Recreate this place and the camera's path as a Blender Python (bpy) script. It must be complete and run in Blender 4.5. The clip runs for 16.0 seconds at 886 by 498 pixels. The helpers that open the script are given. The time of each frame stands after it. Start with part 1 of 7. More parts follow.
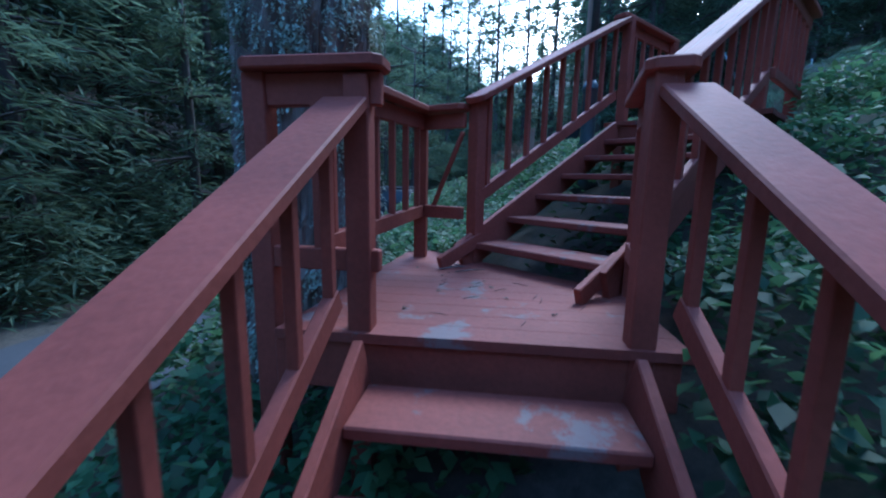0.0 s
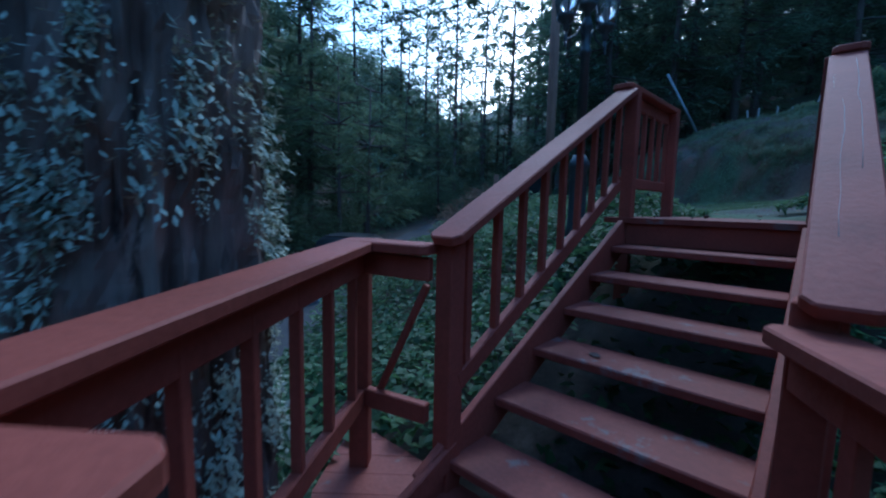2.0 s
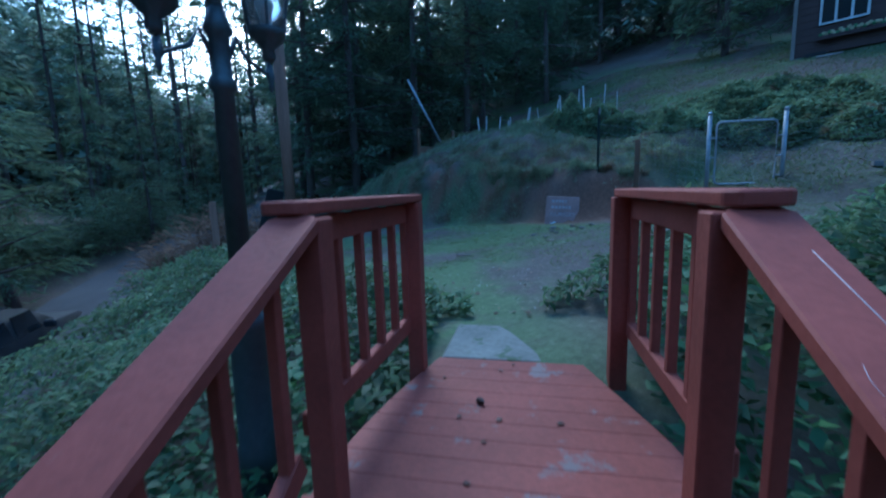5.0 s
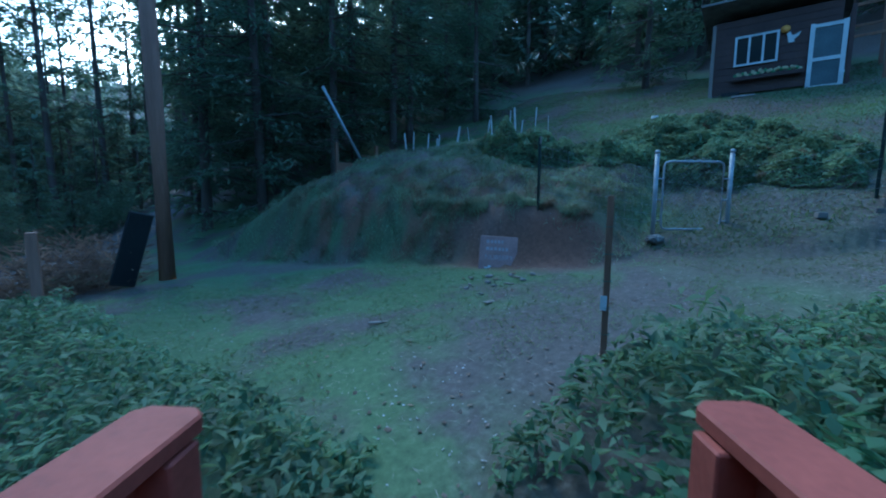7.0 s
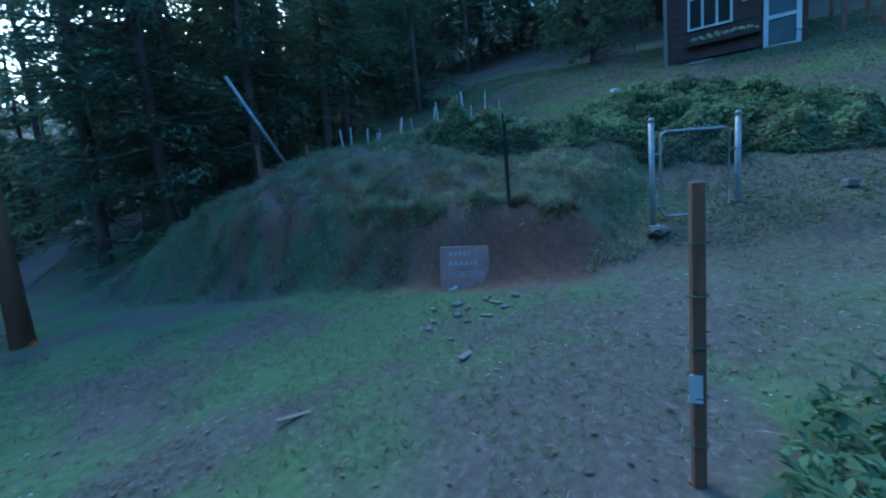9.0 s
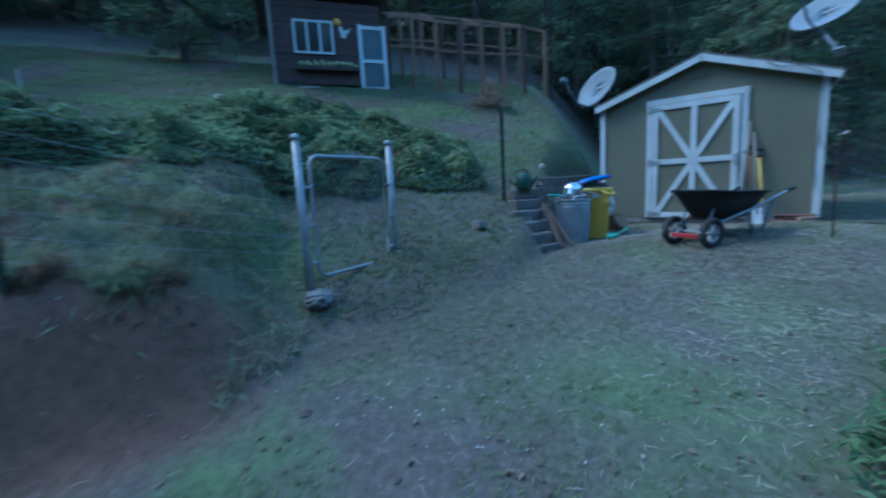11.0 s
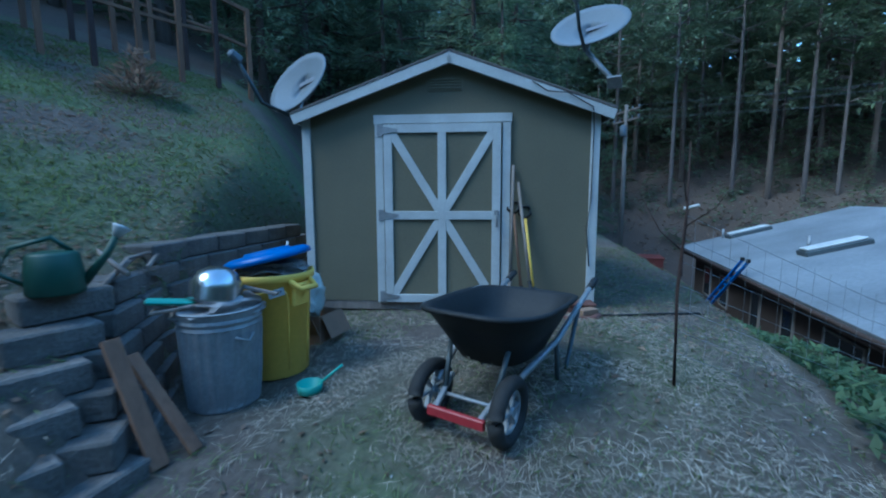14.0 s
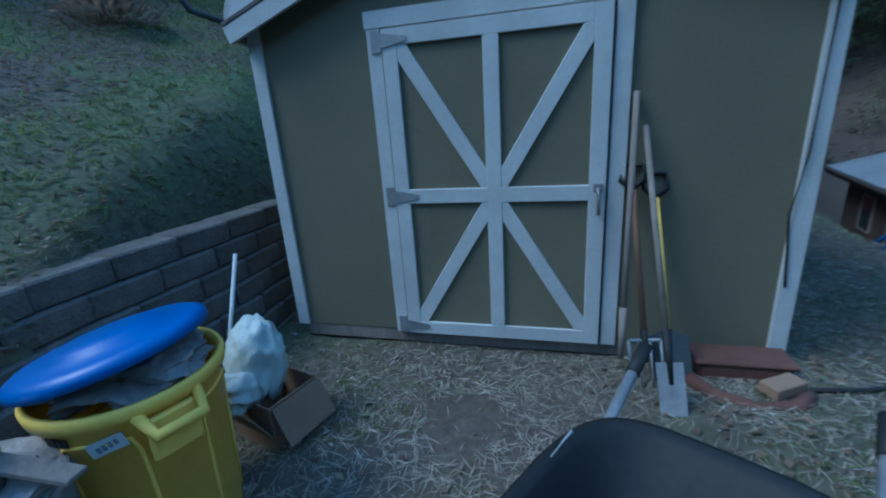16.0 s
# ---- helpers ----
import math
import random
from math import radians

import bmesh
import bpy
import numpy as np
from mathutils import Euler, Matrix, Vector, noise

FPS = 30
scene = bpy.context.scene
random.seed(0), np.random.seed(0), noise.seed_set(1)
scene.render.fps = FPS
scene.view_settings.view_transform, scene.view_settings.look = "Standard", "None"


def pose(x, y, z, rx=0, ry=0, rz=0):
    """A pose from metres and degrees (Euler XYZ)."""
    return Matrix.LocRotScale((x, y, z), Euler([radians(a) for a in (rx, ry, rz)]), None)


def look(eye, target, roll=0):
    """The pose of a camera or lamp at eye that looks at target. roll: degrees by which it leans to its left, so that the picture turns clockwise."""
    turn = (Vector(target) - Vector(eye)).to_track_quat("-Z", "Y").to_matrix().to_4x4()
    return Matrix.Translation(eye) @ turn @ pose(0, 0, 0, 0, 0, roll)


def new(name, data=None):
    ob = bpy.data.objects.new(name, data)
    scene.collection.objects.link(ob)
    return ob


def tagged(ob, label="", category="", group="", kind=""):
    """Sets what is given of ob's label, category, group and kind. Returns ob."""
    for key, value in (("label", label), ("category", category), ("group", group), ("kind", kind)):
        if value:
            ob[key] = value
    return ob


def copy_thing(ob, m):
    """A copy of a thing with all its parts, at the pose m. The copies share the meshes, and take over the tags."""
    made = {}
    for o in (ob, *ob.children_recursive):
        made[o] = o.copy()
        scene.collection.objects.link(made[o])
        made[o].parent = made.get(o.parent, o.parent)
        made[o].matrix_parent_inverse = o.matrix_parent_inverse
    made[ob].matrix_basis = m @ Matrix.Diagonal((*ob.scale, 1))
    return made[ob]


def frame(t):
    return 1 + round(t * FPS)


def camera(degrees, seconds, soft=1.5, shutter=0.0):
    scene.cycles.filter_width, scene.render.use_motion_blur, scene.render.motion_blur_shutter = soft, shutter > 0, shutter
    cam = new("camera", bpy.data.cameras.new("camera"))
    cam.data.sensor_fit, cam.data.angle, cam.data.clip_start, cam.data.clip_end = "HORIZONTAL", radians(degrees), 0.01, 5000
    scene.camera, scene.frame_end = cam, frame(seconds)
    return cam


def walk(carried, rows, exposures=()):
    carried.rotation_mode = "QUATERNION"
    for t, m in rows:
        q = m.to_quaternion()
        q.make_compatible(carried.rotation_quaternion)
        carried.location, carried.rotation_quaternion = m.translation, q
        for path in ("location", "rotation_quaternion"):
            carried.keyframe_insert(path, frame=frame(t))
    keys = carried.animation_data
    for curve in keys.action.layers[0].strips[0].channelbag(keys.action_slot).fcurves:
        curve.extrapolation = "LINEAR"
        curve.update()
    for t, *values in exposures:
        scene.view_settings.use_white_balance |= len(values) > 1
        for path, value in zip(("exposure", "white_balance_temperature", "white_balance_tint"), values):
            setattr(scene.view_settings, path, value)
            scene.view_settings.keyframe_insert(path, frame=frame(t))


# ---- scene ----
cam = camera(93.7, 16.0, soft=2.0, shutter=0.35)
PATH = [
    (0, (0.7, -0.042, 1.839), (0.465, 1.916, 1.504), 1.0),
    (0.5, (0.735, 0.28, 1.977), (0.478, 2.235, 1.638), 1.8),
    (1, (0.657, 0.568, 2.167), (0.455, 2.538, 1.888), 1.8),
    (1.5, (0.687, 0.867, 2.335), (0.547, 2.851, 2.126), 0.8),
    (2, (0.574, 1.178, 2.504), (0.529, 3.166, 2.292), 1.3),
    (2.5, (0.676, 1.509, 2.626), (0.843, 3.487, 2.382), -0.1),
    (3, (0.745, 1.857, 2.773), (1.096, 3.796, 2.432), -0.4),
    (3.5, (0.939, 2.306, 2.979), (1.546, 4.165, 2.564), -0.6),
    (4, (1.258, 2.678, 3.119), (2.011, 4.479, 2.685), -1.2),
    (4.5, (1.433, 3.032, 3.309), (2.307, 4.787, 2.912), -0.4),
    (5, (1.687, 3.253, 3.504), (2.658, 4.979, 3.223), -1.7),
    (5.2, (1.752, 3.34, 3.592), (2.733, 5.066, 3.376), -2.2),
    (7.3, (2.79, 4.649, 3.985), (4.066, 6.171, 3.75), 0.4),
    (7.5, (2.863, 4.745, 4.01), (4.082, 6.319, 3.806), -0.4),
    (8, (3.084, 5.011, 3.998), (4.343, 6.546, 3.757), -2.7),
    (8.2, (3.242, 5.141, 3.975), (4.532, 6.651, 3.734), -3.2),
    (10.3, (5.126, 6.61, 4.16), (6.95, 7.345, 3.796), -6.8),
    (10.5, (5.382, 6.673, 4.185), (7.28, 7.179, 3.812), -6.4),
    (11, (5.98, 6.79, 4.237), (7.948, 6.59, 3.942), -3.1),
    (11.5, (6.514, 6.549, 4.245), (8.358, 5.839, 3.936), -3.8),
    (12, (7.102, 6.328, 4.269), (8.851, 5.389, 4.029), -2.3),
    (12.5, (7.581, 5.956, 4.346), (9.223, 4.826, 4.182), -1.1),
    (13, (8.115, 5.637, 4.442), (9.746, 4.487, 4.305), -0.6),
    (13.5, (8.603, 5.2, 4.543), (10.158, 3.952, 4.393), -0.6),
    (14, (9.082, 4.751, 4.625), (10.604, 3.475, 4.387), -0.2),
    (14.5, (9.527, 4.342, 4.721), (11.005, 3.024, 4.447), 0.5),
    (15, (9.934, 3.941, 4.806), (11.452, 2.679, 4.485), 0.3),
    (15.5, (10.311, 3.669, 4.881), (11.857, 2.483, 4.43), -0.5),
    (16, (10.507, 3.386, 4.895), (12.176, 2.458, 4.303), -3.9),
]
walk(cam, [(t, look(eye, target, roll)) for t, eye, target, roll in PATH],
     [(0.0, 2.65, 4500, 5), (1.0, 2.45, 4500, 5), (2.0, 1.75, 4500, 2), (3.0, 1.5, 4450, 2), (4.0, 2.05, 4500, 4), (5.0, 2.3, 4450, 0), (8.0, 2.4, 4350, -7), (11.0, 2.58, 4650, -4), (12.5, 2.3, 4700, -5), (14.5, 2.22, 4700, -5), (16.0, 2.0, 4800, -5)])

# ---- world and light ----
world = bpy.data.worlds.new("dusk")
scene.world = world
world.use_nodes = True
wn = world.node_tree
sky = wn.nodes.new("ShaderNodeTexSky")
sky.sky_type = "NISHITA"
sky.sun_disc = False
sky.sun_elevation = radians(14)
sky.sun_rotation = radians(20)
sky.air_density, sky.dust_density, sky.ozone_density = 1.0, 1.5, 2.5
wn.nodes["Background"].inputs[1].default_value = 0.15
wn.links.new(sky.outputs[0], wn.nodes["Background"].inputs[0])
sun = new("sun", bpy.data.lights.new("sun", "SUN"))
sun.data.energy, sun.data.angle, sun.data.color = 0.5, radians(25), (1.0, 0.95, 0.88)
sun.matrix_world = look((10, 30, 40), (0, 0, 0))


# ---- materials ----
def ramp(nt, fac, stops):
    r = nt.nodes.new("ShaderNodeValToRGB")
    el = r.color_ramp.elements
    while len(el) < len(stops):
        el.new(0.5)
    for e, (p, c) in zip(el, stops):
        e.position, e.color = p, (*c, 1)
    nt.links.new(fac, r.inputs[0])
    return r.outputs[0]


def noise_of(nt, coord, scale, detail=5.0, stretch=None, rough=0.55):
    n = nt.nodes.new("ShaderNodeTexNoise")
    n.inputs["Scale"].default_value, n.inputs["Detail"].default_value, n.inputs["Roughness"].default_value = scale, detail, rough
    if stretch:
        m = nt.nodes.new("ShaderNodeMapping")
        m.inputs["Scale"].default_value = stretch
        nt.links.new(coord, m.inputs[0])
        coord = m.outputs[0]
    nt.links.new(coord, n.inputs["Vector"])
    return n.outputs["Fac"]


def mixc(nt, fac, a, b, mode="MIX"):
    m = nt.nodes.new("ShaderNodeMix")
    m.data_type, m.blend_type = "RGBA", mode
    for sock, v in ((m.inputs[0], fac), (m.inputs[6], a), (m.inputs[7], b)):
        if isinstance(v, (int, float)):
            sock.default_value = v
        elif isinstance(v, tuple):
            sock.default_value = (*v, 1)
        else:
            nt.links.new(v, sock)
    return m.outputs[2]


def shade(c, k):
    return tuple(min(1.0, v * k) for v in c)


def mat(name, color, rough=0.7, metal=0.0, var=0.25, big=1.2, fine=30.0, bump=0.15, stretch=None, wear=None, wear_at=0.62, random_hue=0.0, coords="Object"):
    """A surface whose colour varies at two scales, with fine relief; wear: a second colour in patches."""
    m = bpy.data.materials.new(name)
    m.use_nodes = True
    nt = m.node_tree
    b = nt.nodes["Principled BSDF"]
    tc = nt.nodes.new("ShaderNodeTexCoord").outputs[coords]
    f1, f2 = noise_of(nt, tc, big, 4, stretch), noise_of(nt, tc, fine, 6, stretch)
    c1 = ramp(nt, f1, [(0.3, shade(color, 1 - var)), (0.7, shade(color, 1 + var))])
    c2 = ramp(nt, f2, [(0.3, shade((1, 1, 1), 1 - var)), (0.7, (1, 1, 1))])
    c = mixc(nt, 1.0, c1, c2, "MULTIPLY")
    if wear:
        mask = ramp(nt, noise_of(nt, tc, big * 2.3, 8, stretch, 0.65), [(wear_at, (0, 0, 0)), (wear_at + 0.06, (1, 1, 1))])
        c = mixc(nt, mask, c, wear)
    if random_hue:
        info = nt.nodes.new("ShaderNodeObjectInfo")
        c = mixc(nt, 1.0, c, ramp(nt, info.outputs["Random"], [(0.0, shade((1, 1, 1), 1 - random_hue)), (1.0, (1, 1, 1))]), "MULTIPLY")
    nt.links.new(c, b.inputs["Base Color"])
    b.inputs["Roughness"].default_value, b.inputs["Metallic"].default_value = rough, metal
    if bump:
        bp = nt.nodes.new("ShaderNodeBump")
        bp.inputs["Strength"].default_value, bp.inputs["Distance"].default_value = bump, 0.02
        nt.links.new(f2, bp.inputs["Height"])
        nt.links.new(bp.outputs[0], b.inputs["Normal"])
    return m


def leafy(*a, **k):
    """A leaf surface that lets part of the light through."""
    m = mat(*a, **k)
    nt = m.node_tree
    b, o = nt.nodes["Principled BSDF"], nt.nodes["Material Output"]
    t, x = nt.nodes.new("ShaderNodeBsdfTranslucent"), nt.nodes.new("ShaderNodeMixShader")
    x.inputs[0].default_value = 0.5
    geo = nt.nodes.new("ShaderNodeNewGeometry")
    c = mixc(nt, 1.0, b.inputs["Base Color"].links[0].from_socket, ramp(nt, geo.outputs["Random Per Island"], [(0.0, (0.62, 0.55, 0.5)), (0.45, (1, 1, 1)), (1.0, (1.3, 1.2, 1.05))]), "MULTIPLY")
    nt.links.new(c, b.inputs["Base Color"])
    nt.links.new(c, t.inputs[0])
    nt.links.new(b.outputs[0], x.inputs[1])
    nt.links.new(t.outputs[0], x.inputs[2])
    nt.links.new(x.outputs[0], o.inputs[0])
    return m


RED = mat("red_stained_wood", (0.29, 0.074, 0.05), 0.64, var=0.2, big=2.5, fine=45, bump=0.12, wear=(0.33, 0.13, 0.1), wear_at=0.68)
RED_FLOOR = mat("worn_red_floor_paint", (0.235, 0.062, 0.045), 0.62, var=0.2, big=1.6, fine=40, bump=0.12, wear=(0.19, 0.135, 0.125), wear_at=0.57)
STRAW_PALE = mat("bare_wood_scratch", (0.5, 0.42, 0.4), 0.8, var=0.2, bump=0)
TAN = mat("olive_brown_siding_paint", (0.165, 0.155, 0.105), 0.75, var=0.1, big=1.0, fine=50, bump=0.12)
WHITE = mat("white_trim_paint", (0.54, 0.565, 0.565), 0.55, var=0.1, big=3, fine=50, bump=0.12)
SHINGLE = mat("weathered_shingle", (0.16, 0.15, 0.145), 0.9, var=0.3, big=4, fine=60, bump=0.4)
GALV = mat("galvanised_steel", (0.34, 0.36, 0.38), 0.58, 0.45, var=0.2, big=6, fine=40, bump=0.05)
BLACKP = mat("black_plastic", (0.02, 0.022, 0.024), 0.6, var=0.25, bump=0.08, wear=(0.05, 0.047, 0.043), wear_at=0.66)
BLACKP.node_tree.nodes["Principled BSDF"].inputs["Specular IOR Level"].default_value = 0.3
RUBBER = mat("black_rubber", (0.025, 0.025, 0.025), 0.8, bump=0.2)
YELLOW = mat("yellow_plastic", (1.0, 0.66, 0.13), 0.45, var=0.08, bump=0.05, wear=(0.55, 0.36, 0.08), wear_at=0.74)
YELLOW.node_tree.nodes["Principled BSDF"].inputs["Specular IOR Level"].default_value = 0.3
BLUE = mat("blue_plastic", (0.02, 0.12, 0.42), 0.4, var=0.08, bump=0.03)
BARK = mat("furrowed_bark", (0.3, 0.245, 0.21), 0.95, var=0.45, big=4, fine=16, bump=1.0, stretch=(1, 1, 0.22), wear=(0.07, 0.06, 0.054), wear_at=0.6)
BARK_PALE = mat("pale_pine_bark", (0.155, 0.135, 0.13), 0.95, var=0.3, big=2, fine=12, bump=0.5, stretch=(1, 1, 0.2), random_hue=0.4)
BARK_FAR = mat("grey_brown_bark", (0.13, 0.105, 0.09), 0.95, var=0.3, big=2, fine=12, bump=0.5, stretch=(1, 1, 0.2), random_hue=0.4)
LICHEN = mat("pale_lichen", (0.52, 0.58, 0.46), 0.95, var=0.25, fine=60)
NEEDLE = leafy("conifer_needles", (0.21, 0.29, 0.195), 0.85, var=0.3, big=0.5, fine=3, bump=0, random_hue=0.35)
NEEDLE2 = leafy("lighter_fir_needles", (0.205, 0.295, 0.185), 0.85, var=0.3, big=0.5, fine=3, bump=0, random_hue=0.35)
# conifer needles again, haze and extra light on the far slopes put into the colour
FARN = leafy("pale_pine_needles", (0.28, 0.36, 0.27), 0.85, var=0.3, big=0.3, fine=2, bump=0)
LEAF = leafy("groundcover_leaves", (0.105, 0.20, 0.09), 0.6, var=0.4, big=0.9, fine=5, bump=0)
LEAF2 = leafy("hedge_leaves", (0.16, 0.255, 0.135), 0.65, var=0.4, big=0.9, fine=5, bump=0)
for red in (RED, RED_FLOOR):
    red.node_tree.nodes["Principled BSDF"].inputs["Specular IOR Level"].default_value = 0.3
WOODG = mat("grey_weathered_wood", (0.24, 0.21, 0.185), 0.85, var=0.25, big=3, fine=30, bump=0.4, stretch=(1, 1, 0.15))
WOODB = mat("brown_wood", (0.20, 0.115, 0.07), 0.8, var=0.25, big=3, fine=30, bump=0.4, stretch=(1, 1, 0.15))
COOPW = mat("dark_brown_boards", (0.06, 0.036, 0.03), 0.8, var=0.25, big=1.5, fine=20, bump=0.3)
CONC = mat("concrete", (0.19, 0.185, 0.175), 0.9, var=0.2, big=2, fine=40, bump=0.25)
PADC = mat("mossy_concrete", (0.19, 0.195, 0.17), 0.92, var=0.3, big=2, fine=30, bump=0.3, wear=(0.07, 0.1, 0.05), wear_at=0.56)
BLOCK = mat("grey_wall_block", (0.165, 0.155, 0.145), 0.95, var=0.35, big=5, fine=50, bump=0.6, random_hue=0.14)
ASPHALT = mat("grey_driveway", (0.075, 0.075, 0.08), 0.85, var=0.25, big=0.7, fine=60, bump=0.3)
DARKM = mat("dark_painted_metal", (0.085, 0.105, 0.115), 0.5, 0.3, bump=0.05)
TRUCK = mat("dark_car_paint", (0.035, 0.038, 0.043), 0.5, 0.1, var=0.15, bump=0)
POLEW = mat("reddish_pole_wood", (0.34, 0.20, 0.14), 0.85, var=0.25, big=2, fine=25, bump=0.3, stretch=(1, 1, 0.1))
DISH = mat("grey_dish_paint", (0.17, 0.205, 0.24), 0.7, var=0.08, bump=0.03)


def glass(name, color, rough=0.05):
    m = bpy.data.materials.new(name)
    m.use_nodes = True
    b = m.node_tree.nodes["Principled BSDF"]
    b.inputs["Base Color"].default_value = (*color, 1)
    b.inputs["Roughness"].default_value = rough
    b.inputs["Transmission Weight"].default_value = 0.9
    return m


GLASS = glass("clear_glass", (0.9, 0.93, 0.93), 0.15)
DARKGLASS = mat("dark_window_glass", (0.02, 0.025, 0.03), 0.08, var=0.05, bump=0)


def ground_material():
    m = bpy.data.materials.new("grass_dirt_and_litter")
    m.use_nodes = True
    nt = m.node_tree
    b = nt.nodes["Principled BSDF"]
    tc = nt.nodes.new("ShaderNodeTexCoord").outputs["Object"]
    at = nt.nodes.new("ShaderNodeAttribute")
    at.attribute_name = "cover"
    sep = nt.nodes.new("ShaderNodeSeparateColor")
    nt.links.new(at.outputs["Color"], sep.inputs[0])
    n1, n2, n3 = noise_of(nt, tc, 0.55, 6, None, 0.62), noise_of(nt, tc, 14, 10, None, 0.78), noise_of(nt, tc, 55, 4)
    grass = ramp(nt, n2, [(0.3, (0.05, 0.08, 0.032)), (0.55, (0.098, 0.145, 0.058)), (0.75, (0.16, 0.2, 0.1))])
    dirt = ramp(nt, n2, [(0.3, (0.05, 0.041, 0.034)), (0.55, (0.105, 0.09, 0.077)), (0.72, (0.2, 0.18, 0.16))])
    mask = ramp(nt, n1, [(0.48, (0, 0, 0)), (0.6, (1, 1, 1))])
    c = mixc(nt, mask, grass, dirt)
    red = ramp(nt, n2, [(0.3, (0.075, 0.038, 0.024)), (0.7, (0.19, 0.1, 0.062))])
    c = mixc(nt, sep.outputs[0], c, red)
    duff = ramp(nt, n2, [(0.3, (0.035, 0.027, 0.022)), (0.7, (0.125, 0.095, 0.077))])
    c = mixc(nt, sep.outputs[1], c, duff)
    c = mixc(nt, sep.outputs[2], c, dirt)
    nt.links.new(c, b.inputs["Base Color"])
    b.inputs["Roughness"].default_value = 0.95
    bp = nt.nodes.new("ShaderNodeBump")
    bp.inputs["Strength"].default_value, bp.inputs["Distance"].default_value = 0.35, 0.025
    nt.links.new(n2, bp.inputs["Height"])
    nt.links.new(bp.outputs[0], b.inputs["Normal"])
    return m


GROUND = ground_material()


# ---- mesh helpers ----
def part(name, bm, material, parent=None, label="", smooth=False):
    me = bpy.data.meshes.new(name)
    if smooth:
        for f in bm.faces:
            f.smooth = True
    bm.to_mesh(me)
    bm.free()
    me.materials.append(material)
    ob = new(name, me)
    if parent is not None:
        ob.parent = parent
    if label:
        ob["label"] = label
    return ob


def thing(name, m, label, category, group="", kind=""):
    ob = new(name)
    ob.matrix_world = m
    ob.empty_display_size = 0.1
    return tagged(ob, label, category, group, kind)


def box(size, m=None, bevel=0.006, bm=None):
    """A bevelled block of that size, centred, at the pose m."""
    one = bmesh.new()
    bmesh.ops.create_cube(one, size=1.0)
    bmesh.ops.scale(one, vec=size, verts=one.verts)
    if bevel:
        bmesh.ops.bevel(one, geom=one.edges[:], offset=min(bevel, min(size) * 0.4), segments=1, affect="EDGES")
    if m is not None:
        bmesh.ops.transform(one, matrix=m, verts=one.verts)
    if bm is None:
        return one
    return merge(bm, one)


def merge(bm, one):
    me = bpy.data.meshes.new("tmp")
    one.to_mesh(me)
    one.free()
    bm.from_mesh(me)
    bpy.data.meshes.remove(me)
    return bm


def between(a, b, up=(0, 0, 1)):
    """A pose midway from a to b with local y along b - a, and the length."""
    a, b = Vector(a), Vector(b)
    y = (b - a).normalized()
    x = y.cross(Vector(up)).normalized()
    z = x.cross(y)
    m = Matrix((x, y, z)).transposed().to_4x4()
    m.translation = (a + b) / 2
    return m, (b - a).length


def beam(a, b, w, h, bevel=0.006, bm=None):
    """A board from a to b, w wide and h high."""
    up = (0, 0, 1) if abs((Vector(b) - Vector(a)).normalized().z) < 0.99 else (0, 1, 0)
    m, n = between(a, b, up)
    return box((w, n, h), m, bevel, bm)


def tube(points, radius, sides=10, bm=None, cap=True):
    """A round bar along points; radius: one number, or one for each point."""
    one = bmesh.new()
    pts = [Vector(p) for p in points]
    rad = radius if isinstance(radius, (list, tuple)) else [radius] * len(pts)
    rings = []
    for n, p in enumerate(pts):
        way = (pts[min(n + 1, len(pts) - 1)] - pts[max(n - 1, 0)]).normalized()
        q = way.to_track_quat("Z", "Y")
        rings.append([one.verts.new(p + q @ Vector((rad[n] * math.cos(a), rad[n] * math.sin(a), 0))) for a in [2 * math.pi * k / sides for k in range(sides)]])
    for r, s in zip(rings, rings[1:]):
        for k in range(sides):
            one.faces.new((r[k], r[(k + 1) % sides], s[(k + 1) % sides], s[k])).smooth = True
    if cap:
        one.faces.new(rings[0][::-1]), one.faces.new(rings[-1])
    return one if bm is None else merge(bm, one)


def lathe(profile, sides=24, bm=None, m=None):
    """A turned shape from (radius, height) pairs."""
    one = bmesh.new()
    rings = [[one.verts.new((r * math.cos(a), r * math.sin(a), z)) for a in [2 * math.pi * k / sides for k in range(sides)]] for r, z in profile]
    for r, s in zip(rings, rings[1:]):
        for k in range(sides):
            one.faces.new((r[k], r[(k + 1) % sides], s[(k + 1) % sides], s[k])).smooth = True
    if profile[0][0] > 0.002:
        one.faces.new(rings[0][::-1])
    if profile[-1][0] > 0.002:
        one.faces.new(rings[-1])
    if m is not None:
        bmesh.ops.transform(one, matrix=m, verts=one.verts)
    return one if bm is None else merge(bm, one)


def prism(outline, depth, m=None, bevel=0.0, bm=None):
    """An outline in local x, y drawn out along z from 0 to depth."""
    one = bmesh.new()
    f = one.faces.new([one.verts.new((x, y, 0)) for x, y in outline])
    ext = bmesh.ops.extrude_face_region(one, geom=[f])
    bmesh.ops.translate(one, vec=(0, 0, depth), verts=[v for v in ext["geom"] if isinstance(v, bmesh.types.BMVert)])
    bmesh.ops.recalc_face_normals(one, faces=one.faces)
    if bevel:
        bmesh.ops.bevel(one, geom=one.edges[:], offset=bevel, segments=1, affect="EDGES")
    if m is not None:
        bmesh.ops.transform(one, matrix=m, verts=one.verts)
    return one if bm is None else merge(bm, one)


# ---- terrain ----
def sstep(a, b, v):
    k = min(1.0, max(0.0, (v - a) / (b - a)))
    return k * k * (3 - 2 * k)


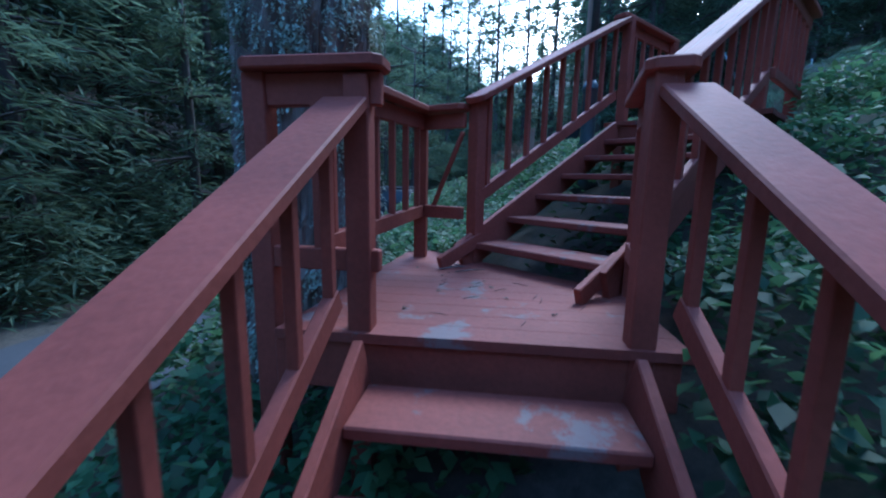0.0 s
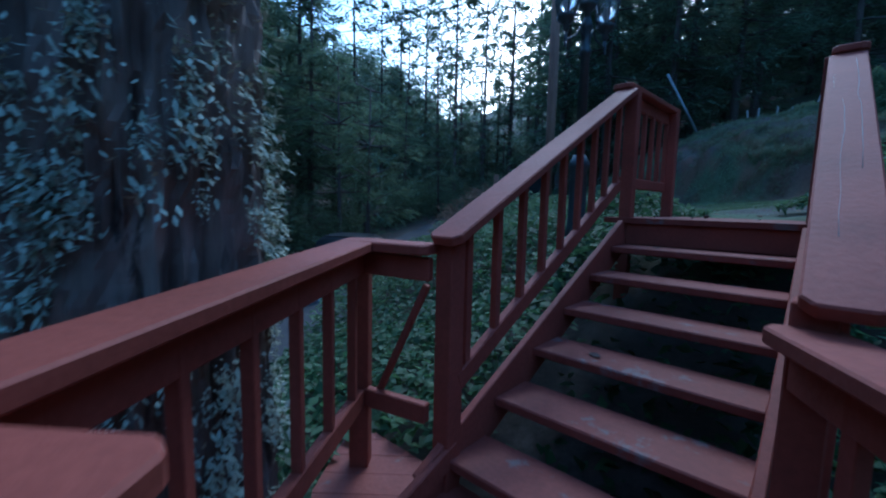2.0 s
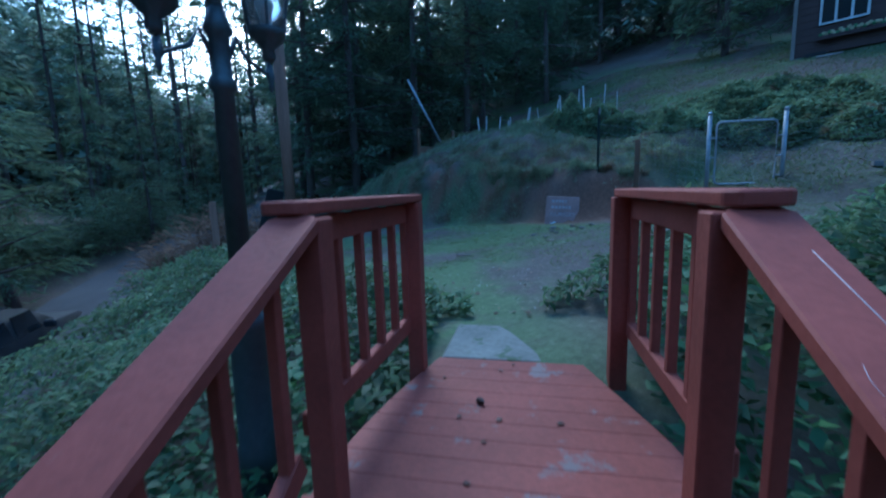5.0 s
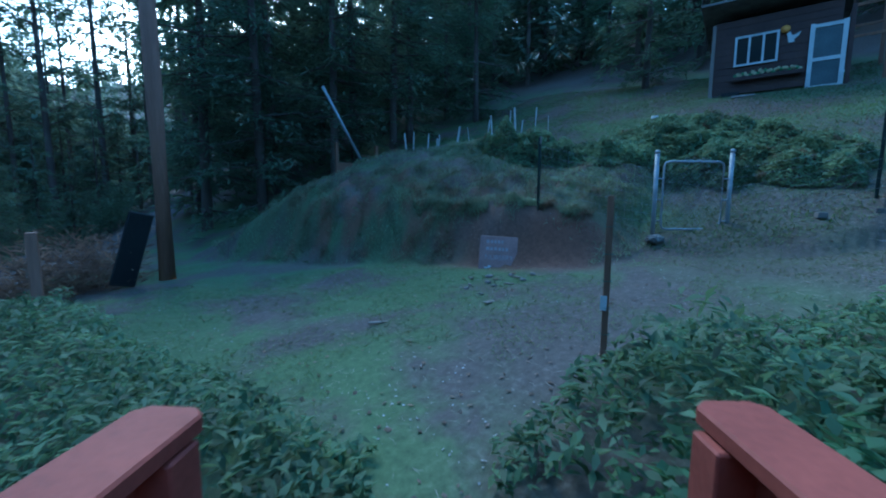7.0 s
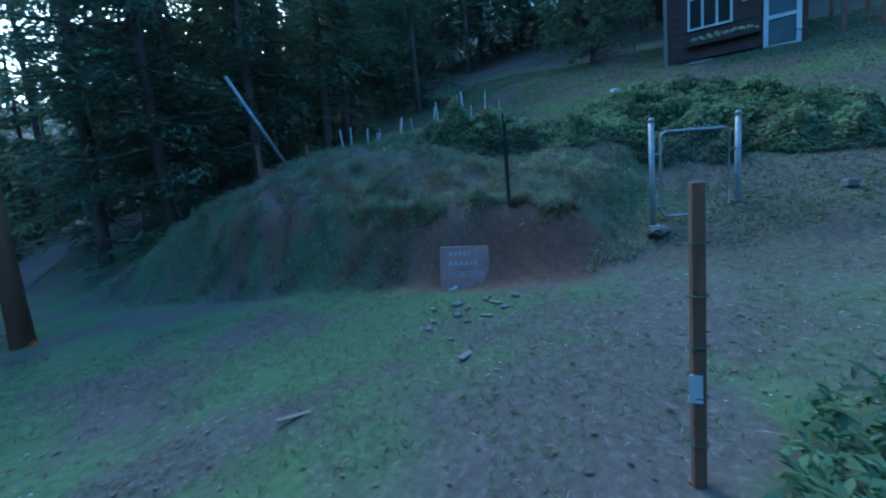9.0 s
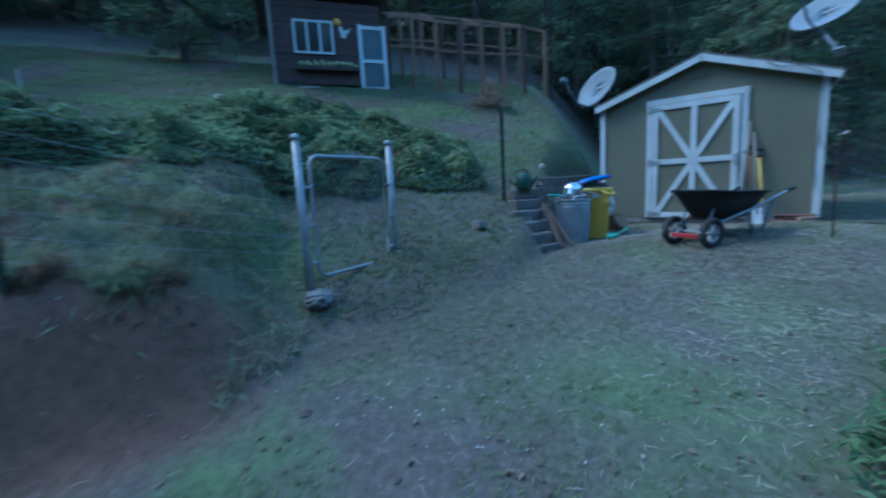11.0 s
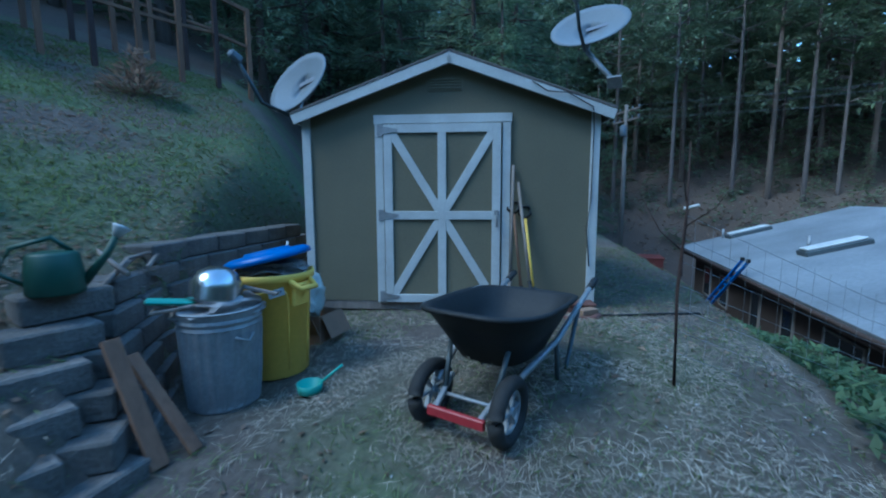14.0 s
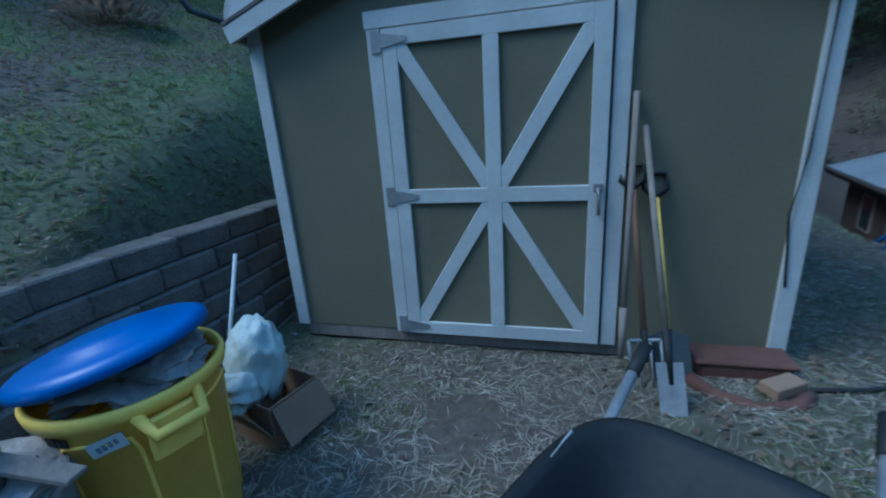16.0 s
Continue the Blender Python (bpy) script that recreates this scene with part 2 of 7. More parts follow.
def bank(x, y):
    """Distance inside the upper yard's edge; negative on the bank below it."""
    s1 = (x - 3.2) * 0.99 + (y - 5.2) * 0.135
    s2 = (x - 3.2) * 0.506 + (y - 5.2) * 0.862
    s3 = (x - 9.5) * 0.77 + (y - 1.5) * 0.64 + 0.5
    return min(s1, max(s2, s3))


def height(x, y):
    along = min(max(x, 0), 11.4) + 0.15 * max(0.0, min(x, 16) - 11.4)
    yard = 2.37 + 0.113 * (along - 3.1) - 0.025 * (min(max(y, -8), 16) - 5.2)
    s = bank(x, y)
    road = min(2.2, -0.3 + 0.18 * max(0.0, y - 11.0))
    low = road + (-0.4 - road) * sstep(3, 9, x) * sstep(4, -3, y)
    z = yard
    if s < 0:
        drop = yard - (0.36 + 0.5 * sstep(3, 10, x) * sstep(4, -2, y)) * -s
        z = max(low, drop) + 0.15 * math.exp(-abs(low - drop) * 4)
    hill = 4.1 + 0.43 * (x - 12.3) + 0.1 * (min(y, 30) - 5.5)
    hill -= 0.45 * max(0, 1.5 - y) * sstep(40, 8, x)
    u = (x - 8.3) * 0.922 + (y - 8.3) * 0.387
    if u > -0.2:
        k = sstep(7.4, 8.9, y) * sstep(19, 14.8, y)
        rough = 0.16 * noise.noise((x * 1.3, y * 1.3, 9)) + 0.13 * noise.noise((x * 3.1, y * 3.1, 4))
        far = sstep(9.6, 12.0, y)
        z += k * ((0.98 + 0.22 * far) * sstep(0.0, 0.62 + 0.3 * far, u) + (0.14 + 0.24 * far) * min(max(0, u - 0.9), 2.3) + 0.3 * sstep(11, 13, y) * sstep(0, 1.2, u) + rough * sstep(0.0, 0.6, u) * sstep(4.5, 3, u))
    w = (x - 11.0) * 0.632 + (y - 5.2) * 0.775
    off = 0.38 * sstep(10.9, 12.8, x) * sstep(16, 14, x)
    k = sstep(off - 0.1 if x > 10.8 else -0.12, off + 0.1 + 0.45 * max(0.0, x - 12.9), w)
    if hill > z:
        z += (hill - z) * k
    crest = -(x - 11.0) * 0.775 + (y - 5.2) * 0.632
    z += 0.5 * math.exp(-((w - 4.4) ** 2) / 1.8 - (crest - 0.6) ** 2 / 9)
    z += 0.22 * math.exp(-((x - 10.2) ** 2 + (y - 1.8) ** 2) / 1.6) + 0.05 * math.exp(-((x - 10.6) ** 2 + (y - 3.2) ** 2) / 0.8) - 0.05 * math.exp(-((x - 12.0) ** 2 + (y - 4.15) ** 2) / 0.2)
    z += max(0, -7 - x) * 0.5 * sstep(-7, -14, x)
    z += 0.48 * min(60.0, max(0.0, 0.42 * x - 0.91 * y - 31.0)) * sstep(4, -20, y) + max(0, y - 60) * 0.25 * sstep(60, 80, y)
    z += 0.12 * noise.noise((x * 0.35, y * 0.35, 0)) * sstep(0, 6, abs(s)) + 0.035 * noise.noise((x * 1.7, y * 1.7, 3))
    return z


def axis_steps(near_a, near_b, far_a, far_b, step):
    v = [near_a + k * step for k in range(int((near_b - near_a) / step) + 1)]
    g, p = step, near_b
    while p < far_b:
        g *= 1.18
        p += g
        v.append(p)
    g, p = step, near_a
    while p > far_a:
        g *= 1.18
        p -= g
        v.insert(0, p)
    return v


def build_ground():
    xs, ys = axis_steps(-6, 22, -900, 900, 0.14), axis_steps(-4, 18, -900, 900, 0.14)
    me = bpy.data.meshes.new("ground")
    nx, ny = len(xs), len(ys)
    verts = [(x, y, min(height(x, y), 60)) for y in ys for x in xs]
    faces = [(j * nx + i, j * nx + i + 1, (j + 1) * nx + i + 1, (j + 1) * nx + i) for j in range(ny - 1) for i in range(nx - 1)]
    me.from_pydata(verts, [], faces)
    me.polygons.foreach_set("use_smooth", [True] * len(faces))
    col = me.color_attributes.new("cover", "FLOAT_COLOR", "POINT")
    vals = []
    for x, y, z in verts:
        u = (x - 8.3) * 0.922 + (y - 8.3) * 0.387
        cut = sstep(-0.45, 0.05, u + 0.12 * noise.noise((x * 2.5, y * 2.5, 1))) * sstep(0.8, 0.55, u) * sstep(7.5, 8.2, y) * sstep(11.2, 9.6, y)
        w = (x - 11.0) * 0.632 + (y - 5.2) * 0.775
        slope_dirt = 0.9 * sstep(-1.7, -0.5, w) * sstep(1.9, 1.1, w) * sstep(8.3, 9.2, x) * sstep(13.2, 12.2, x) * (0.75 + 0.5 * noise.noise((x * 1.2, y * 1.2, 6)))
        patch = 0.85 * sstep(0.05, 0.35, noise.noise((x * 0.6, y * 0.6, 3)) + 0.3 * noise.noise((x * 2.2, y * 2.2, 5))) * sstep(1.2, 2, w)
        dry = 0.42 * sstep(-0.2, 0.4, u) * sstep(5, 3.5, u) * sstep(7.6, 8.6, y) * sstep(18, 15, y) * (0.75 + 0.7 * noise.noise((x * 1.1, y * 1.1, 12)))
        duff = max(dry, 0.85 * sstep(4.4, 2.6, y) * sstep(7.6, 9.2, x) * sstep(15, 13, x) * (0.7 + 0.5 * noise.noise((x * 1.3, y * 1.3, 8))), slope_dirt, 0.35 * sstep(15.5, 18, x), sstep(22, 24, x), 0.9 * sstep(0.2, -1.2, bank(x, y)), sstep(-6, -8, x), sstep(-8, -14, y), sstep(22, 30, y))
        path = math.exp(-((x - 5.2 + 0.55 * (6.4 - y) + 0.3 * noise.noise((x, y, 2))) ** 2) / 0.75) * sstep(3.6, 5, y) * sstep(8.5, 6.8, y)
        near_shed = (0.55 + 0.45 * noise.noise((x * 0.9, y * 0.9, 4))) * sstep(6.2, 8.5, x) * sstep(8.5, 6.5, y) * sstep(17, 15, x)
        bare = 0.85 * sstep(-0.02, 0.25, noise.noise((x * 1.9, y * 1.9, 21)) + 0.5 * noise.noise((x * 4.3, y * 4.3, 22))) * sstep(0.0, 0.25, u) * sstep(2.6, 1.4, u) * sstep(8.0, 9.0, y) * sstep(16, 13.5, y)
        vals += [max(cut, bare), duff * (1 - 0.8 * max(cut, bare)), max(path * 0.9, near_shed, patch), 1]
    col.data.foreach_set("color", vals)
    me.materials.append(GROUND)
    return tagged(new("ground", me), "sloping ground of grass, dirt and leaf litter", "ground", kind="structure")


build_ground()

# ---- the stairs ----
LANDING, DECK = 1.245, 2.435
RISE, RUN = 0.1737, 0.357
UPPER = pose(0.572, 2.896, 0, 0, 0, -41.3)      # local y climbs the upper flight


def rail_board(a, b, w=0.165, h=0.042, clip_a=False, clip_b=False):
    """A flat handrail board from a to b with the corners of its free ends cut off."""
    m, n = between(a, b)
    c, k = 0.03, w / 2
    lo = [(-k + c, -n / 2), (k - c, -n / 2), (k, -n / 2 + c)] if clip_a else [(-k, -n / 2), (k, -n / 2)]
    if clip_a:
        lo = [(-k, -n / 2 + c)] + lo
    hi = [(k, n / 2 - c), (k - c, n / 2), (-k + c, n / 2), (-k, n / 2 - c)] if clip_b else [(k, n / 2), (-k, n / 2)]
    return prism(lo + hi, h, m @ pose(0, 0, -h / 2), 0.006)


def railing(m, label, a, b, low, posts, balusters, clip_a=True, clip_b=True, under=0.0, base=0.0):
    """A rail run in the local frame m. a, b: the ends of the top board's middle line; low: how far the bottom rail lies below it;
    posts: (x, y, bottom, top); balusters: how many."""
    r = thing("stair_railing", m, label, "railing", "railings of the stairs")
    part("top_rail", rail_board(a, b, clip_a=clip_a, clip_b=clip_b), RED, r)
    va, vb = Vector(a), Vector(b)
    drop = Vector((0, 0, -0.065))
    if under:
        part("sub_rail", beam(va.lerp(vb, 0.03) + drop * 1.3, va.lerp(vb, 0.97) + drop * 1.3, 0.038, under), RED, r)
    down = Vector((0, 0, -low))
    part("bottom_rail", beam(va.lerp(vb, 0.05) + down, va.lerp(vb, 0.95) + down, 0.046, 0.088), RED, r)
    for x, y, z0, z1 in posts:
        part("post", box((0.092, 0.092, z1 - z0), pose(x, y, (z0 + z1) / 2), 0.005), RED, r)
    for k in range(balusters):
        p = va.lerp(vb, (k + 0.75) / (balusters + 0.5))
        part("baluster", box((0.037, 0.037, low - 0.02), pose(p.x, p.y, p.z - low / 2 - 0.02), 0.003), RED, r)
    return r


def flight(m, name, label, first, count, width, y0=0.0, depth=0.285, rise=RISE, run=RUN):
    """Open treads between two stringers; local y = y0 at the first nosing, whose top is at z = first."""
    s = thing(name, m, label, "staircase", kind="structure")
    for k in range(count):
        z, y = first + rise * k, y0 + run * k
        part("tread", box((width, depth, 0.046), pose(width / 2, y + depth / 2, z - 0.023), 0.007), RED_FLOOR, s)
    for x in (-0.022, width + 0.022):
        a = Vector((x, y0 - 0.12, first - 0.115))
        slope = rise / run
        n = run * count + 0.05
        part("stringer", beam(a, a + Vector((0, n, n * slope)), 0.04, 0.24, 0.005), RED, s)
    return s


# lower flight, climbing along +y to the landing
LOW = pose(0.255, 1.45, 0)
low_stairs = flight(pose(0.255, 1.45 - RUN * 8, 0), "lower_staircase", "red-painted open wooden steps up to the landing", LANDING - RISE * 8, 8, 0.93)
part("riser", box((1.0, 0.03, 0.15), pose(0.465, RUN * 8 + 0.045, LANDING - 0.115)), RED, low_stairs)
railing(pose(0, 0, 0), "red-painted sloping wooden stair railing", (0.165, -1.5, 0.595), (0.165, 1.44, 2.10), 0.60,
        [(0.195, 1.5, 0.3, 2.2), (0.165, -1.4, -0.6, 0.64)], 11, clip_b=False)
railing(pose(0, 0, 0), "red-painted sloping wooden stair railing beside the groundcover", (1.30, -1.5, 0.60), (1.30, 1.44, 2.135), 0.60,
        [(1.25, 1.49, 0.3, 2.2), (1.30, -1.4, -0.6, 0.64)], 11, clip_b=False)

# landing
landing = thing("landing_deck", pose(0, 0, 0), "worn red-painted plank landing with bare grey patches", "deck", kind="structure")
outline = [(-0.14, 1.43), (1.42, 1.43), (1.42, 2.25), (1.3, 2.36), (0.5, 3.06), (0.18, 3.34), (0.02, 3.28)]


def clip_outline(poly, y0, y1):
    """The part of a convex outline between two heights of y."""
    for lim, sign in ((y0, 1), (y1, -1)):
        res = []
        for (ax, ay), (bx, by) in zip(poly, poly[1:] + poly[:1]):
            ia, ib = sign * (ay - lim) >= 0, sign * (by - lim) >= 0
            if ia:
                res.append((ax, ay))
            if ia != ib:
                k = (lim - ay) / (by - ay)
                res.append((ax + k * (bx - ax), lim))
        poly = res
    return poly


for k in range(14):
    seg = clip_outline(outline, 1.43 + 0.142 * k, 1.43 + 0.142 * (k + 1) - 0.0015)
    if len(seg) > 2:
        part("plank", prism(seg, 0.04, pose(0, 0, LANDING - 0.04), 0.001), RED_FLOOR, landing)
part("fascia", box((1.55, 0.038, 0.2), pose(0.62, 1.47, LANDING - 0.145)), RED, landing)
part("skirt", beam((-0.13, 1.5, LANDING - 0.14), (0.08, 3.25, LANDING - 0.14), 0.038, 0.18), RED, landing)

# rails of the landing: corner, turn and the short runs that meet the upper flight
C, M, UL0, UR0 = (-0.21, 1.53), (0.15, 3.08), (0.50, 2.91), (1.40, 2.17)
railing(pose(0, 0, 0), "short level red wooden rail with a dark apron board", (0.30, 1.5, 2.24), (-0.25, 1.52, 2.24), 0.72, [(C[0], C[1], 0.5, 2.22)], 1, under=0.12)
railing(pose(0, 0, 0), "level red wooden railing beside the thick tree trunk", (-0.035, 1.56, 2.263), (M[0] + 0.02, M[1] + 0.03, 2.322), 0.72, [(M[0], M[1], 0.3, 2.3)], 6, under=0.1, clip_b=False)
railing(pose(0, 0, 0), "short level red wooden rail at the stair foot", (M[0] - 0.02, M[1], 2.318), (UL0[0], UL0[1] - 0.02, 2.318), 0.72, [], 0, under=0.1, clip_a=False)
railing(pose(0, 0, 0), "short level red wooden rail turning to the upper stairs", (1.25, 1.42, 2.215), (UR0[0], UR0[1], 2.215), 0.72, [], 2, under=0.1)
part_brace = thing("knee_brace", pose(0, 0, 0), "thin diagonal red wooden brace behind the rail", "brace")
part("brace", beam((M[0] + 0.07, M[1] - 0.02, 1.56), (UL0[0] - 0.03, UL0[1] + 0.02, 2.16), 0.03, 0.03), RED, part_brace)

# upper flight and deck
up_stairs = flight(UPPER, "upper_staircase", "red-painted open wooden steps with dark gaps between treads", 1.393, 6, 1.03, rise=0.168, run=0.349)
part("riser", box((1.06, 0.03, 0.165), pose(0.5, 2.125, DECK - 0.125)), RED, up_stairs)
slope = RISE / RUN
for x0, z0, x1, px, y1, label in ((0.0, 2.355, -0.10, -0.06, 3.42, "red-painted sloping wooden stair railing above the driveway"),
                                  (1.185, 2.285, 1.14, 1.085, 3.5, "red-painted sloping wooden stair railing with scuffed top board")):
    railing(UPPER, label, (x0, -0.06, z0), (x1, 2.17, 3.425), 0.68,
            [((x0 + px) / 2, 0.03, 0.5, z0 + 0.01), (px, 2.185, 1.6, 3.43)], 9)
    if px > 0:
        scuffed = [o for o in bpy.data.objects if o.parent is None and o.get("label") == label][0]
        rs = random.Random(4)
        for f0, f1, off in ((0.12, 0.62, -0.015), (0.3, 0.92, 0.035), (0.7, 0.8, -0.05)):
            line = [(x0 + (x1 - x0) * f + off + rs.uniform(-0.006, 0.006), -0.06 + 2.23 * f, z0 + (3.425 - z0) * f + 0.0235) for f in [f0 + (f1 - f0) * q / 9 for q in range(10)]]
            part("scratch", tube(line, [0.0016 * rs.uniform(0.4, 1.0) for _ in line], 4), STRAW_PALE, scuffed, "pale scratch in the paint")
    railing(UPPER, "level red wooden railing of the upper deck", (x1 - 0.04 if px < 0 else x1 + 0.01, 2.13, 3.463), (x1, y1, 3.463), 0.74, [(px, y1 - 0.1, 1.9, 3.44)], 6, under=0.1)
for x in (0.0, 1.02):
    part("kickboard", beam((x, -0.33, LANDING + 0.03), (x, 0.06, 1.42), 0.04, 0.1), RED, up_stairs)
deck = thing("upper_deck", UPPER, "red-painted wooden deck at the head of the stairs", "deck", kind="structure")
for k in range(10):
    y = 2.085 + 0.142 * k
    ends = [(float(np.interp(v, (2.2, 2.56, 3.0, 3.5), (-0.17, -0.17, -0.1, 0.03))), float(np.interp(v, (2.2, 2.7, 3.07, 3.55), (1.2, 1.2, 1.07, 0.9)))) for v in (y, y + 0.1405)]
    if k == 0:
        ends = [(-0.198, 1.212)] * 2
    outline = [(ends[0][0], y), (ends[0][1], y), (ends[1][1], y + 0.1405), (ends[1][0], y + 0.1405)]
    part("plank", prism(outline, 0.042, pose(0, 0, DECK - 0.042), 0.0015), RED_FLOOR, deck)
pad = tagged(part("concrete_pad", box((0.95, 0.7, 0.14), UPPER @ pose(0.5, 3.9, 2.345), 0.02), PADC), "worn concrete pad at the end of the deck", "pad", kind="structure")



# ---- scattered leaves and blades ----
def scatter(name, pts, sizes, material, aspect=0.5, tilt=0.9, fold=0.25, label="", category="", seed=1, lift=0.0, up_bias=0.0):
    """Many small folded leaves, one mesh: pts n x 3, sizes n."""
    rng = np.random.default_rng(seed)
    n = len(pts)
    pts = np.asarray(pts, float)
    sizes = np.asarray(sizes, float)[:, None]
    yaw = rng.uniform(0, 2 * np.pi, n)
    pitch = rng.normal(up_bias, tilt * 0.5, n)
    along = np.stack([np.cos(yaw) * np.cos(pitch), np.sin(yaw) * np.cos(pitch), np.sin(pitch)], 1)
    side = np.stack([-np.sin(yaw), np.cos(yaw), rng.normal(0, 0.3, n)], 1)
    up = np.cross(along, side)
    a, b = pts - along * sizes * 0.5, pts + along * sizes * 0.5
    mid = pts + up * sizes * fold * 0.4
    l, r = mid + side * sizes * aspect * 0.5, mid - side * sizes * aspect * 0.5
    verts = np.stack([a, l, b, r], 1).reshape(-1, 3)
    faces = np.arange(4 * n).reshape(-1, 4)
    me = bpy.data.meshes.new(name)
    me.vertices.add(4 * n)
    me.vertices.foreach_set("co", verts.ravel())
    me.loops.add(4 * n)
    me.loops.foreach_set("vertex_index", faces.ravel().astype(np.int32))
    me.polygons.add(n)
    me.polygons.foreach_set("loop_start", np.arange(0, 4 * n, 4, dtype=np.int32))
    me.update(calc_edges=True)
    me.materials.append(material)
    ob = new(name, me)
    if label:
        tagged(ob, label, category, kind="stuff")
    return ob


def local_upper(x, y):
    dx, dy = x - 0.572, y - 2.896
    return 0.751 * dx - 0.66 * dy, 0.66 * dx + 0.751 * dy


def under_stairs(x, y, z):
    """Whether a leaf here would poke through the steps or decks."""
    if 0.12 < x < 1.34 and -1.2 < y < 1.45:
        return z > LANDING - RISE * ((1.45 - y) / RUN) - 0.35
    if -0.3 < x < 1.48 and 1.4 < y < 3.4 and x > -0.2 + (y - 1.4) * 0.19 - 0.08:
        lx, ly = local_upper(x, y)
        if ly < 0.1:
            return z > LANDING - 0.25
    lx, ly = local_upper(x, y)
    if -0.13 < lx < 1.15 and -0.2 < ly < 4.45:
        return z > min(DECK, 1.40 + RISE * ly / RUN) - 0.3
    return False


def shrub_edge(x, y):
    """Positive where the yard is open, negative where groundcover grows."""
    s1 = (x - 3.2) * 0.99 + (y - 5.2) * 0.135
    s2 = (x - 3.2) * 0.506 + (y - 5.2) * 0.862
    edge = float(np.interp(x, (4.4, 5.2, 6.0, 7.2, 7.7, 8.4, 9.0, 9.6, 10.1, 10.6, 11.2), (5.85, 6.05, 6.0, 5.25, 4.5, 3.45, 2.1, 0.9, -0.1, -1.3, -4.0)))
    e = min(s1 - (0.6 if y < 8 else 0.6 - 0.15 * (y - 8)), s2 - 1.1 if x < 4.4 else (y - edge) * 0.7)
    lx, ly = local_upper(x, y)
    if ly > 3.3:
        e = max(e, 0.36 - abs(lx - 0.5)) if ly < 6.5 else e
    if 2.8 < ly < 4.9 and abs(lx - 0.5) < 1.5 + 0.3 * (ly - 4):
        e = min(e, 0.44 - abs(lx - 0.5))
    return e


def groundcover():
    rng = random.Random(4)
    near, far = [], []
    for n in range(520000):
        x, y = rng.uniform(-3.5, 11.5), rng.uniform(-2.5, 17)
        e = shrub_edge(x, y) + 0.25 * noise.noise((x * 1.3, y * 1.3, 5))
        if e > 0 or e < -7.5:
            continue
        if x < road_left(y) + 3.35:
            continue
        d = math.hypot(x - 1.2, y - 2.6)
        if rng.random() > (0.45 if d < 4.2 else max(0.3, 0.75 - 0.06 * d)):
            continue
        thick = (0.2 + (0.28 + 0.34 * sstep(3.6, 5, x)) * sstep(0, 0.9, -e)) * (0.75 + 0.6 * noise.noise((x * 0.9, y * 0.9, 1)))
        lx, ly = local_upper(x, y)
        if 2.9 < ly < 3.9 and abs(lx - 0.5) < 1.4:
            thick += 0.1 * sstep(0.0, 0.25, -e)
        thick *= 1.0 - 0.5 * sstep(2.6, 1.0, y) * sstep(7.5, 8.8, x)
        thick += 0.4 * sstep(5.5, 7.5, y) * sstep(3.4, 2.2, x) * (0.7 + 0.6 * noise.noise((x * 0.7, y * 0.7, 6)))
        z = height(x, y) + thick * rng.uniform(0.25, 1.15) ** 0.6
        if under_stairs(x, y, z) or (x + 0.47) ** 2 + (y - 2.5) ** 2 < 0.22:
            continue
        (near if d < 4.2 else far).append((x, y, z))
    scatter("groundcover", near, [rng.uniform(0.05, 0.12) for _ in near], LEAF, 0.62, 0.9, 0.3, "dense broad-leaved green groundcover on the bank", "groundcover", 2)
    scatter("groundcover", far, [rng.uniform(0.06, 0.15) for _ in far], LEAF2, 0.34, 1.0, 0.3, "low spreading green groundcover along the yard edge", "groundcover", 3)
    return len(near), len(far)


def road_left(y):
    """Left edge of the driveway."""
    return -5.2 + 0.0029 * max(0, y + 2) ** 2.35 if y < 30 else -5.2 + 0.0029 * 32 ** 2.35


groundcover()


def driveway():
    ys = [-30 + 0.5 * k for k in range(150)]
    bm = bmesh.new()
    rows = []
    for y in ys:
        xl = road_left(y)
        rows.append([bm.verts.new((xl + 3.3 * k / 8, y, height(xl + 3.3 * k / 8, y) + 0.03)) for k in range(9)])
    for a, b in zip(rows, rows[1:]):
        for k in range(8):
            bm.faces.new((a[k], a[k + 1], b[k + 1], b[k]))
    return tagged(part("driveway", bm, ASPHALT, smooth=True), "grey gravel driveway below the bank", "driveway", kind="structure")


driveway()


